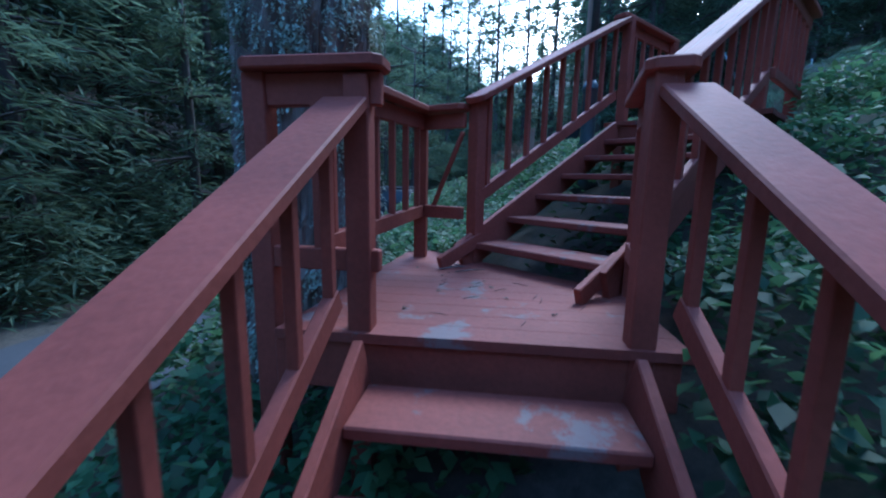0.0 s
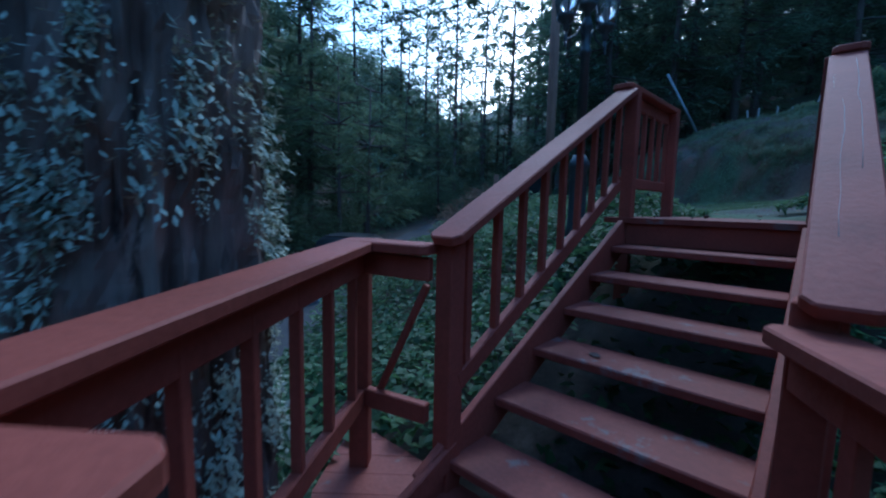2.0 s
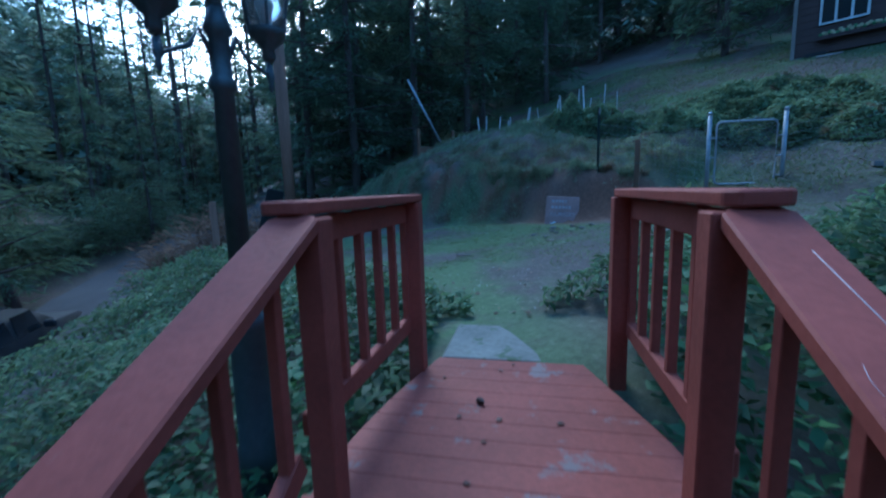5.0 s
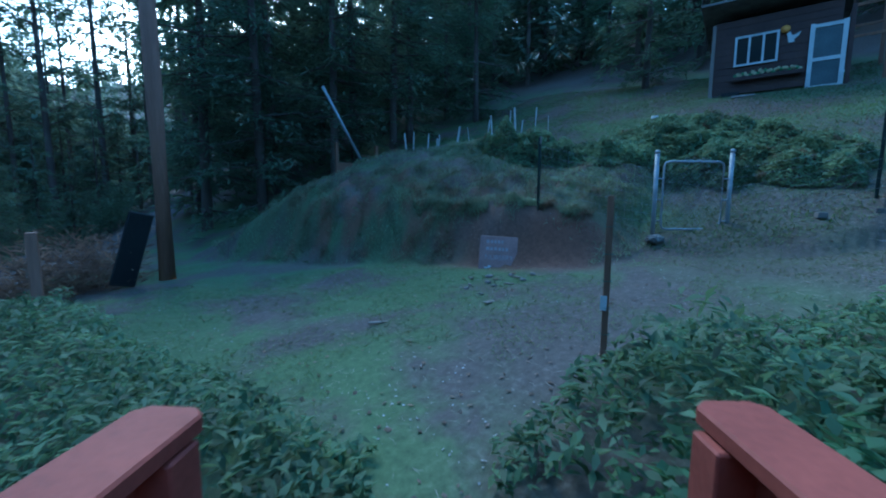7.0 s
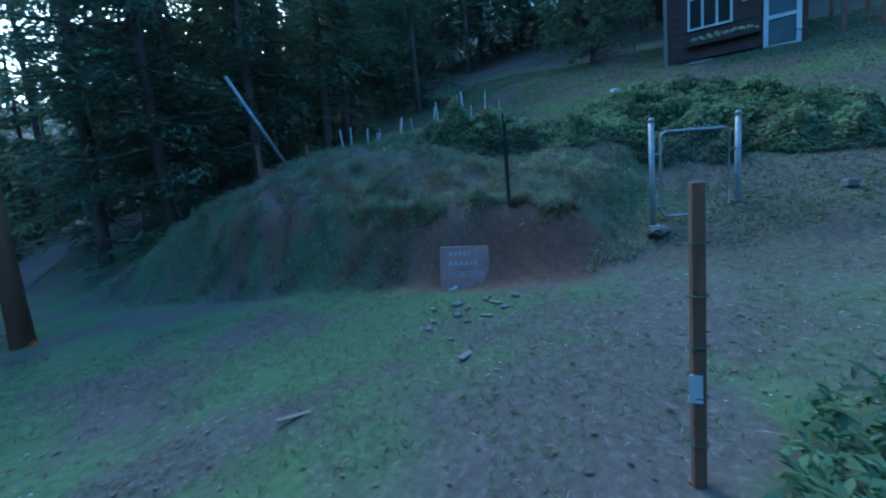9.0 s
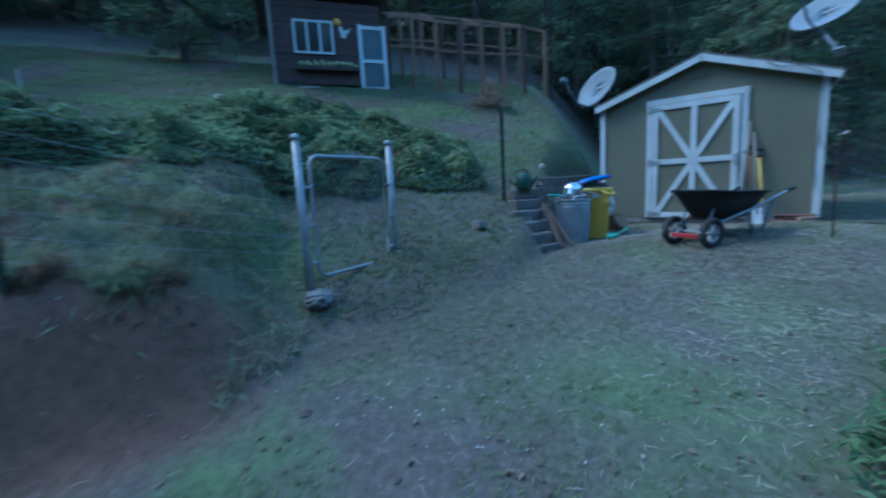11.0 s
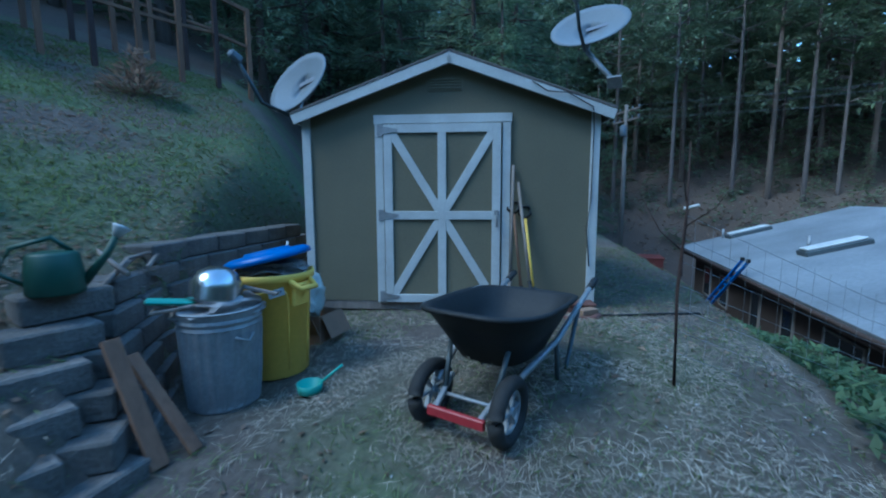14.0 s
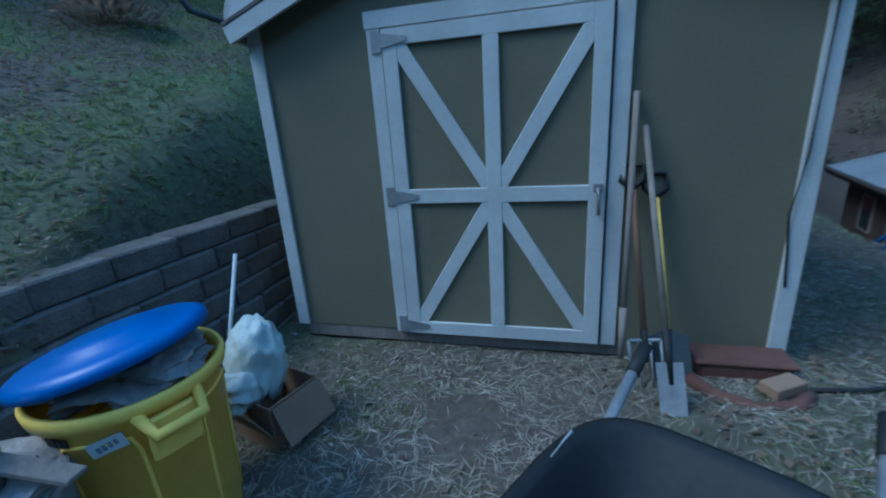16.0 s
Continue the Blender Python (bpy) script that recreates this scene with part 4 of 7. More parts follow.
def old_trunk():
    """The thick furrowed trunk beside the landing, with lichen tufts."""
    t = thing("old_tree", pose(-0.47, 2.5, 0), "thick old conifer trunk with deep bark furrows and pale lichen", "tree")
    bm = bmesh.new()
    rows, sides, top = 210, 120, 9.0
    rings = []
    for j in range(rows):
        z = -0.3 + (top + 0.3) * (j / (rows - 1)) ** 1.5
        ring = []
        for k in range(sides):
            a = 2 * math.pi * k / sides
            r = 0.39 - 0.012 * z + 0.10 * math.exp(-max(0, z) * 1.4)
            q = (math.cos(a) * 7.0, math.sin(a) * 7.0, z * 1.9)
            ridge = 1 - abs(noise.noise(q)) * 2.2
            plate = 1 - abs(noise.noise((q[0] * 2.1, q[1] * 2.1, z * 4.2))) * 2.4
            r += 0.05 * max(-0.5, ridge) + 0.028 * max(-0.5, plate) + 0.012 * noise.noise((q[0] * 3, q[1] * 3, z * 3)) - 0.02
            ring.append(bm.verts.new((r * math.cos(a), r * math.sin(a), z)))
        rings.append(ring)
    for r, s in zip(rings, rings[1:]):
        for k in range(sides):
            bm.faces.new((r[k], r[(k + 1) % sides], s[(k + 1) % sides], s[k]))
    part("trunk", bm, BARK, t)
    rng = random.Random(5)
    sprays = []
    for n in range(620):
        a, z = rng.uniform(math.radians(-135), math.radians(65)), rng.uniform(0.7, 5.4)
        if noise.noise((a * 5.0, z * 2.4, 4)) < -0.12:
            continue
        r = 0.45 - 0.012 * z
        o = Vector((r * math.cos(a), r * math.sin(a), z))
        big = rng.uniform(0.016, 0.062)
        for s in range(60):
            d = Vector((math.cos(a) + rng.gauss(0, 0.7), math.sin(a) + rng.gauss(0, 0.7), rng.gauss(-0.5, 0.7)))
            sprays.append((o + Vector((rng.gauss(0, big * 0.5), rng.gauss(0, big * 0.5), rng.gauss(0, big * 1.1))), d, big * rng.uniform(0.35, 0.8), big * 0.14))
    lich = new("lichen", spray_mesh("lichen", sprays, LICHEN, 3))
    lich.parent = t


old_trunk()


def roadside_brush():
    """Ragged low growth that closes the woods at the driveway, and dry brush by the pole."""
    rng = random.Random(61)
    green, dry = [], []
    for n in range(700):
        y = rng.uniform(-6, 34)
        x = road_left(y) - 0.7 - abs(rng.gauss(0, 2.2))
        z, h, r = height(x, y), rng.uniform(0.5, 2.4), rng.uniform(0.3, 0.8)
        for s in range(84):
            a, q, f = rng.uniform(0, 6.283), rng.random() ** 0.6, rng.random()
            green.append(((x + r * q * math.cos(a) * (1.1 - 0.5 * f), y + r * q * math.sin(a) * (1.1 - 0.5 * f), z + h * f), (math.cos(a), math.sin(a), rng.uniform(-0.3, 0.6)), rng.uniform(0.13, 0.28), rng.uniform(0.012, 0.03)))
    for n in range(110):
        k, b = rng.uniform(34, 56), math.radians(rng.uniform(140, 184))
        x, y = 8 + k * math.sin(b), 5.7 + k * math.cos(b)
        if 0.42 * x - 0.91 * y < 33:
            continue
        z, h, r = height(x, y), rng.uniform(0.6, 3.2), rng.uniform(0.5, 1.3)
        for s in range(60):
            a, q, f = rng.uniform(0, 6.283), rng.random() ** 0.6, rng.random()
            green.append(((x + r * q * math.cos(a) * (1.1 - 0.7 * f), y + r * q * math.sin(a) * (1.1 - 0.7 * f), z + h * f), (math.cos(a), math.sin(a), rng.uniform(-0.3, 0.6)), rng.uniform(0.25, 0.5), rng.uniform(0.04, 0.1)))
    for n in range(60):
        f = rng.random()
        x, y = 0.5 + 2.5 * f + rng.gauss(0, 0.2), 15.1 + 0.8 * f + rng.gauss(0, 0.4)
        z, h = height(x, y), rng.uniform(0.6, 1.3)
        for s in range(70):
            a, q, f = rng.uniform(0, 6.283), rng.random() ** 0.6, rng.random()
            dry.append(((x + 0.45 * q * math.cos(a), y + 0.45 * q * math.sin(a), z + h * f), (math.cos(a), math.sin(a), rng.uniform(0, 1.4)), rng.uniform(0.15, 0.35), rng.uniform(0.006, 0.016)))
    tagged(new("roadside_brush", spray_mesh("roadside_brush", green, NEEDLE2, 7)), "ragged green brush under the trees and along the driveway", "brush", kind="stuff")
    tagged(new("dry_brush", spray_mesh("dry_brush", dry, LITTER, 8)), "tangled grey-brown dry brush beside the pole", "brush", kind="stuff")


roadside_brush()


# ---- the shed ----
SHED = pose(13.51, 2.93, 3.42, 0, 0, 225.8)   # local x along the front, local y into the shed


def build_shed():
    s = thing("garden_shed", SHED, "olive-brown wooden shed with white trim and a white-braced door", "shed")
    w, d, e, p = 3.06, 2.6, 2.09, 2.63
    gable = [(-0.05, 0.09), (w, 0.09), (w, e), (w / 2, p), (-0.05, e)]
    part("front_wall", prism(gable, 0.06, pose(0, 0.06, 0, 90)), TAN, s)
    part("back_wall", prism(gable, 0.06, pose(0, d, 0, 90)), TAN, s)
    for x in (0.03, w - 0.03):
        part("side_wall", box((0.058, d - 0.13, e - 0.12), pose(x, d / 2, 0.09 + (e - 0.12) / 2), 0), TAN, s)
    part("sill", box((w, 0.05, 0.1), pose(w / 2, 0.03, 0.04)), WOODG, s, "dark weathered skid board under the siding")
    ang = math.atan2(p - e, w / 2)
    run = math.hypot(p - e, w / 2) + 0.13
    for side in (-1, 1):
        c = pose(w / 2, d / 2, p + 0.035, 0, side * math.degrees(ang), 0)
        part("roof", box((run, d + 0.26, 0.025), c @ pose(side * run / 2, 0, 0.012), 0.004), SHINGLE, s, "weathered grey shingle roof")
        part("rake_board", box((run + 0.01, 0.022, 0.1), c @ pose(side * run / 2, -d / 2 - 0.115, -0.052), 0.003), WHITE, s)
        part("soffit", box((run - 0.02, 0.1, 0.012), c @ pose(side * run / 2, -d / 2 - 0.06, -0.03), 0), WHITE, s)
        part("eave_board", box((0.02, d + 0.2, 0.09), c @ pose(side * (run - 0.012), 0, -0.05), 0.003), WHITE, s)
    for x in (-0.005, w - 0.045):
        part("corner_board", box((0.09, 0.022, e - 0.1), pose(x, -0.012, 0.09 + (e - 0.1) / 2), 0.003), WHITE, s)
    # the frame round the door
    x0, x1, z0, z1 = 0.74, 2.16, 0.08, 2.08
    part("door_casing", box((0.085, 0.03, z1 - z0 - 0.09), pose(x0 + 0.042, -0.016, (z0 + z1 - 0.09) / 2), 0.003), WHITE, s)
    part("door_casing", box((0.085, 0.03, z1 - z0 - 0.09), pose(x1 - 0.042, -0.016, (z0 + z1 - 0.09) / 2), 0.003), WHITE, s)
    part("door_casing", box((x1 - x0 + 0.02, 0.034, 0.09), pose((x0 + x1) / 2, -0.018, z1 - 0.045), 0.003), WHITE, s)
    a, b, lo, hi = x0 + 0.095, x1 - 0.1, z0 + 0.01, z1 - 0.1
    door = part("door", box((b - a, 0.03, hi - lo), pose((a + b) / 2, -0.015, (lo + hi) / 2), 0.002), TAN, s)
    y = -0.041
    bw = 0.088

    def slat(p0, p1, depth=0.02):
        m, n = between((p0[0], y, p0[1]), (p1[0], y, p1[1]), (0, -1, 0))
        part("batten", box((bw, n, depth), m, 0.003), WHITE, door)

    slat((a + bw / 2, lo), (a + bw / 2, hi)), slat((b - bw / 2, lo), (b - bw / 2, hi))
    slat((a + bw, lo + bw / 2), (b - bw, lo + bw / 2)), slat((a + bw, hi - bw / 2), (b - bw, hi - bw / 2))
    mx, mz = (a + b) / 2, (lo + hi) / 2 + 0.0
    slat((a + bw, mz), (b - bw, mz), 0.021)
    slat((mx, lo + bw), (mx, hi - bw), 0.022)
    for sx in (-1, 1):
        for sz in (-1, 1):
            ex = (b - bw + 0.012) if sx > 0 else (a + bw - 0.012)
            ez = (hi - bw + 0.02) if sz > 0 else (lo + bw - 0.02)
            slat((mx + sx * 0.02, mz + sz * 0.035), (ex, ez), 0.014 + 0.001 * (sx + 1) + 0.0005 * (sz + 1))
    for z in (lo + 0.06, mz, hi - 0.06):
        bm = box((0.06, 0.006, 0.12), pose(a - 0.04, -0.036, z), 0.002)
        prism([(0, -0.04), (0.16, -0.012), (0.16, 0.012), (0, 0.04)], 0.006, pose(a - 0.01, -0.052, z, 90), 0.0, bm)
        part("hinge", bm, GALV, door, "grey steel strap hinge")
    bm = box((0.05, 0.012, 0.05), pose(b - 0.04, -0.058, mz + 0.03), 0.003)
    tube([(b - 0.04, -0.075, mz + 0.03), (b - 0.035, -0.08, mz - 0.03), (b - 0.035, -0.07, mz - 0.12)], 0.011, 8, bm)
    part("latch", bm, GALV, door, "steel hasp and latch")
    vent = part("gable_vent", box((0.36, 0.016, 0.13), pose(w / 2 - 0.05, -0.004, 2.38), 0.003), TAN, s)
    for k in range(4):
        part("louvre", box((0.33, 0.01, 0.016), pose(w / 2 - 0.05, -0.014, 2.338 + 0.028 * k, 30), 0.002), TAN, vent)
    # cable along the right corner
    part("cable", tube([(2.35, -0.14, 2.36), (2.5, -0.145, 2.26), (2.7, -0.145, 2.24), (2.95, -0.14, 2.1), (2.99, -0.04, 1.9), (2.985, -0.035, 1.2), (2.95, -0.035, 0.9), (2.99, -0.035, 0.5)], 0.006, 6), BLACKP, s)
    return s


build_shed()


def facing(x, y, z, way, roll=0.0, size=1.0):
    """A pose whose local -y points along way."""
    b = -Vector(way).normalized()
    a = b.cross(Vector((0, 0, 1))).normalized()
    m = Matrix((a, b, a.cross(b))).transposed().to_4x4()
    m.translation = (x, y, z)
    return m @ pose(0, 0, 0, 0, roll, 0) @ Matrix.Scale(size, 4)


def satellite_dish(m, label, foot, arm_out):
    """A dish facing local -y; m at the dish's middle. foot: where its mast stands."""
    mast = tuple(m.inverted() @ Vector(foot))
    t = thing("satellite_dish", m, label, "satellite dish", "dishes on the shed")
    bm = bmesh.new()
    rings = []
    for j in range(7):
        f = j / 6
        rings.append([bm.verts.new((0.36 * f * math.cos(a), 0.07 * f * f - 0.07, 0.31 * f * math.sin(a))) for a in [2 * math.pi * k / 32 for k in range(32)]])
    # open side faces -y
    for r, s in zip(rings[1:], rings[2:]):
        for k in range(32):
            bm.faces.new((r[k], r[(k + 1) % 32], s[(k + 1) % 32], s[k])).smooth = True
    bm.faces.new(rings[1])
    bmesh.ops.scale(bm, vec=(1, -1, 1), verts=bm.verts)
    bmesh.ops.solidify(bm, geom=bm.faces[:], thickness=0.012)
    part("reflector", bm, DISH, t)
    part("mark", box((0.2, 0.004, 0.05), pose(0.06, 0.045, 0.03, 0, -12), 0), MARK, t, "faded grey printed mark")
    part("feed_arm", tube([(0, 0.06, -0.3), (0, -0.2, -0.36), arm_out], 0.016, 8), DARKM, t)
    part("receiver", box((0.06, 0.1, 0.06), pose(*arm_out), 0.012), DISH, t)
    part("mast", tube([(0, 0.08, -0.05), (0, 0.12, -0.22), mast], 0.022, 8), GALV, t)
    part("foot", box((0.12, 0.12, 0.02), pose(*mast), 0.004), GALV, t)


MARK = mat("faded_print", (0.18, 0.2, 0.24), 0.6, var=0.1, bump=0)
satellite_dish(facing(14.1, 2.78, 6.0, (-0.2, 0.85, 0.45), 0, 1.35), "grey satellite dish on the low end of the shed roof", (13.96, 2.65, 5.46), (0.0, -0.52, -0.18))
satellite_dish(facing(11.55, 0.72, 6.38, (-0.25, 0.72, 0.65), 0, 1.1), "tilted grey satellite dish on a bent mast", (11.18, 0.855, 5.725), (0.0, -0.45, -0.3))


# ---- bins and clutter by the shed ----
def g(x, y):
    return height(x, y)


def metal_can():
    c = thing("garbage_can", pose(11.99, 4.18, g(11.99, 4.18)), "ribbed galvanised garbage can piled with rubbish", "garbage can")
    bm = bmesh.new()
    rings = []
    prof = [(0.205, 0.0), (0.215, 0.02), (0.21, 0.04), (0.225, 0.2), (0.24, 0.52), (0.248, 0.53), (0.242, 0.55), (0.25, 0.57), (0.244, 0.59), (0.252, 0.62), (0.258, 0.635), (0.25, 0.64), (0.236, 0.62), (0.22, 0.3)]
    for r, z in prof:
        rib = 0.007 if 0.03 < z < 0.53 else 0.0
        rings.append([bm.verts.new(((r + rib * (k % 4 in (0, 1))) * math.cos(2 * math.pi * k / 96), (r + rib * (k % 4 in (0, 1))) * math.sin(2 * math.pi * k / 96), z)) for k in range(96)])
    for a, b in zip(rings, rings[1:]):
        for k in range(96):
            bm.faces.new((a[k], a[(k + 1) % 96], b[(k + 1) % 96], b[k]))
    bm.faces.new(rings[0][::-1]), bm.faces.new(rings[-1])
    part("body", bm, GALV, c)
    for a in (200, 20):
        r = math.radians(a)
        part("handle", tube([(0.25 * math.cos(r - 0.25), 0.25 * math.sin(r - 0.25), 0.48), (0.285 * math.cos(r), 0.285 * math.sin(r), 0.45), (0.25 * math.cos(r + 0.25), 0.25 * math.sin(r + 0.25), 0.48)], 0.008, 6), GALV, c)
    return c


metal_can()


def loose(name, bm, material, label, category, smooth=False):
    return tagged(part(name, bm, material, None, "", smooth), label, category)


cx, cy = 11.99, 4.18
cz = g(cx, cy)
bowl = [(0.002, 0.19), (0.06, 0.185), (0.115, 0.155), (0.15, 0.09), (0.155, 0.02), (0.165, 0.0), (0.148, 0.004)]
STEEL = mat("polished_steel", (0.6, 0.62, 0.64), 0.22, 0.95, var=0.08, bump=0.02)
loose("metal_bowl", lathe(bowl[::-1], 28, None, pose(cx - 0.01, cy + 0.02, cz + 0.70, 8, -6)), STEEL, "shiny upturned steel bowl on the rubbish", "bowl")
BAG = mat("white_plastic_bag", (0.5, 0.57, 0.56), 0.5, var=0.1, big=4, fine=20, bump=0.5)
GREYBAG = mat("grey_plastic_wrap", (0.35, 0.335, 0.33), 0.45, var=0.25, big=6, fine=25, bump=0.6)
TEAL = mat("teal_plastic", (0.12, 0.42, 0.33), 0.45, var=0.1, bump=0.03)
CARD = mat("brown_cardboard", (0.27, 0.18, 0.12), 0.85, var=0.12, big=3, fine=30, bump=0.1)


def crumpled(radius, seed, squash=(1, 1, 1), amount=0.3):
    bm = bmesh.new()
    bmesh.ops.create_icosphere(bm, subdivisions=4, radius=radius)
    for v in bm.verts:
        q = v.co / radius * 1.6
        f = 1 + amount * (1 - 2 * abs(noise.noise(q + Vector((seed, 0, 0))))) - amount * 0.5 + 0.12 * noise.noise(q * 3 + Vector((0, seed, 0)))
        v.co = Vector((v.co.x * squash[0], v.co.y * squash[1], v.co.z * squash[2])) * f
    return bm


def moved(bm, m):
    bmesh.ops.transform(bm, matrix=m, verts=bm.verts)
    return bm


loose("rubbish", moved(crumpled(0.22, 3, (1.05, 1.05, 0.45), 0.4), pose(cx, cy, cz + 0.62)), GREYBAG, "crumpled grey rubbish heaped in the can", "rubbish")
loose("flat_board", box((0.34, 0.07, 0.02), pose(cx - 0.05, cy - 0.18, cz + 0.73, 8, -16, 60), 0.004), WOODG, "short grey board across the can", "board")
loose("flat_board", box((0.3, 0.09, 0.018), pose(cx - 0.05, cy + 0.22, cz + 0.67, 0, 6, 75), 0.004), WOODG, "short grey board poking out of the can", "board")
loose("green_tray", box((0.26, 0.09, 0.03), pose(cx - 0.02, cy + 0.26, cz + 0.705, 0, -8, 80), 0.012), TEAL, "teal plastic tray on the rubbish", "tray")


def yellow_can():
    x, y = 12.28, 3.76
    c = thing("trash_can", pose(x, y, g(x, y), 0, 0, 0) @ Matrix.Scale(1.08, 4), "big yellow plastic trash can, overfull", "trash can")
    bm = lathe([(0.215, 0), (0.225, 0.01), (0.262, 0.66), (0.285, 0.665), (0.29, 0.70), (0.285, 0.715), (0.272, 0.715), (0.262, 0.69), (0.25, 0.5)], 40)
    part("body", bm, YELLOW, c)
    for a in (160, 250, 340, 70):
        q0, ring = math.radians(a), []
        for da, z in ((-0.42, 0.06), (-0.42, 0.30), (-0.42, 0.55), (-0.36, 0.60), (-0.15, 0.605), (0.15, 0.605), (0.36, 0.60), (0.42, 0.55), (0.42, 0.30), (0.42, 0.06)):
            r = 0.2255 + 0.057 * z
            ring.append((r * math.cos(q0 + da), r * math.sin(q0 + da), z))
        part("rib", tube(ring, 0.007, 6), YELLOW, c)
    for a in (205, 25):
        r = math.radians(a)
        bm = tube([(0.27 * math.cos(r - 0.32), 0.27 * math.sin(r - 0.32), 0.67), (0.34 * math.cos(r - 0.2), 0.34 * math.sin(r - 0.2), 0.62), (0.34 * math.cos(r + 0.2), 0.34 * math.sin(r + 0.2), 0.62), (0.27 * math.cos(r + 0.32), 0.27 * math.sin(r + 0.32), 0.67)], 0.02, 8)
        box((0.03, 0.15, 0.16), pose(0.262 * math.cos(r), 0.262 * math.sin(r), 0.57, 0, 5, a), 0.01, bm)
        part("handle", bm, YELLOW, c)
    r = math.radians(168)
    part("label", box((0.004, 0.10, 0.05), pose(0.262 * math.cos(r), 0.262 * math.sin(r), 0.6, 14, 3, 168), 0), WHITE, c, "small white printed sticker")
    for k in range(4):
        part("print", box((0.005, 0.012, 0.02), pose(0.2635 * math.cos(r + 0.06 * (k - 1.5)), 0.2635 * math.sin(r + 0.06 * (k - 1.5)), 0.6 + 0.006 * (k - 1.5), 14, 3, 168), 0), MARK, c)
    r = math.radians(138)
    for k in range(4):
        q = r - 0.075 * (k - 1.5)
        part("letter", box((0.004, 0.016, 0.028), pose(0.266 * math.cos(q), 0.266 * math.sin(q), 0.625, 0, 3, math.degrees(q)), 0), BLACKP, c, "black printed word")
    return x, y, g(x, y)


yx, yy, yz = yellow_can()
LID = Matrix(((0.79, 0.597, 0.127, yx - 0.02), (-0.61, 0.773, 0.164, yy + 0.02), (0.0, -0.207, 0.978, yz + 0.875), (0, 0, 0, 1)))   # leans on the heap, its low edge over the rim
lid = lathe([(0.002, 0.05), (0.16, 0.052), (0.17, 0.035), (0.27, 0.03), (0.305, 0.012), (0.31, -0.02), (0.302, -0.022), (0.29, 0.0), (0.002, 0.02)][::-1], 40, None, LID)
loose("bin_lid", lid, BLUE, "round blue plastic lid tipped on the rubbish", "lid")
loose("rubbish", moved(crumpled(0.24, 8, (1.0, 1.0, 0.35), 0.4), pose(yx, yy, yz + 0.77)), GREYBAG, "grey plastic rubbish bulging from the yellow can", "rubbish")


def cardboard_box():
    x, y = 12.63, 3.29
    z = g(x, y)
    c = thing("cardboard_box", pose(x, y, z, 0, 0, 30), "open brown cardboard box on the ground", "box")
    for dx, dy, sx, sy in ((0.16, 0, 0.008, 0.3), (-0.16, 0, 0.008, 0.3), (0, 0.15, 0.32, 0.008), (0, -0.15, 0.32, 0.008)):
        part("side", box((sx, sy, 0.26), pose(dx, dy, 0.13), 0.001), CARD, c)
    part("bottom", box((0.32, 0.3, 0.008), pose(0, 0, 0.006), 0.001), CARD, c)
    part("flap", box((0.2, 0.3, 0.008), pose(-0.23, 0, 0.17, 0, -62, 0), 0.001), CARD, c)
    part("flap", box((0.32, 0.18, 0.008), pose(0, 0.2, 0.18, 62, 0, 0), 0.001), CARD, c)
    loose("plastic_bag", moved(crumpled(0.17, 5, (0.8, 0.8, 1.3), 0.28), pose(x + 0.02, y + 0.05, z + 0.40, 8, 12)), BAG, "crumpled white plastic bag stuffed in the box", "bag", True)
    loose("plastic_bag", moved(crumpled(0.11, 9, (1, 1, 0.9), 0.4), pose(x - 0.08, y + 0.16, z + 0.33)), BAG, "small crumpled white bag", "bag", True)
    loose("white_rod", tube([(x + 0.25, y + 0.24, z + 0.1), (x + 0.55, y + 0.02, z + 0.85)], 0.012, 8), WHITE, "white rod leaning beside the shed", "rod")


cardboard_box()
sx, sy = 11.62, 3.76
sz = g(sx, sy)
scoop = thing("scoop", pose(sx, sy, sz), "teal plastic scoop lying on the ground", "scoop")
part("bowl", lathe([(0.04, 0.0), (0.075, 0.02), (0.085, 0.08), (0.08, 0.08), (0.07, 0.025), (0.002, 0.012)], 18), TEAL, scoop)
part("handle", tube([(-0.02, -0.07, 0.07), (-0.07, -0.2, 0.17)], 0.01, 8), TEAL, scoop)
for k, (x0, y0, x1, y1, w) in enumerate(((11.41, 4.6, 11.70, 4.74, 0.085), (11.44, 4.44, 11.74, 4.66, 0.07))):
    loose("plank", beam((x0, y0, g(x0, y0) + 0.01), (x1, y1, g(x1, y1) + 0.55 - 0.06 * k), w, 0.025, 0.003), WOODB, "short weathered plank leaning on the block wall", "plank")


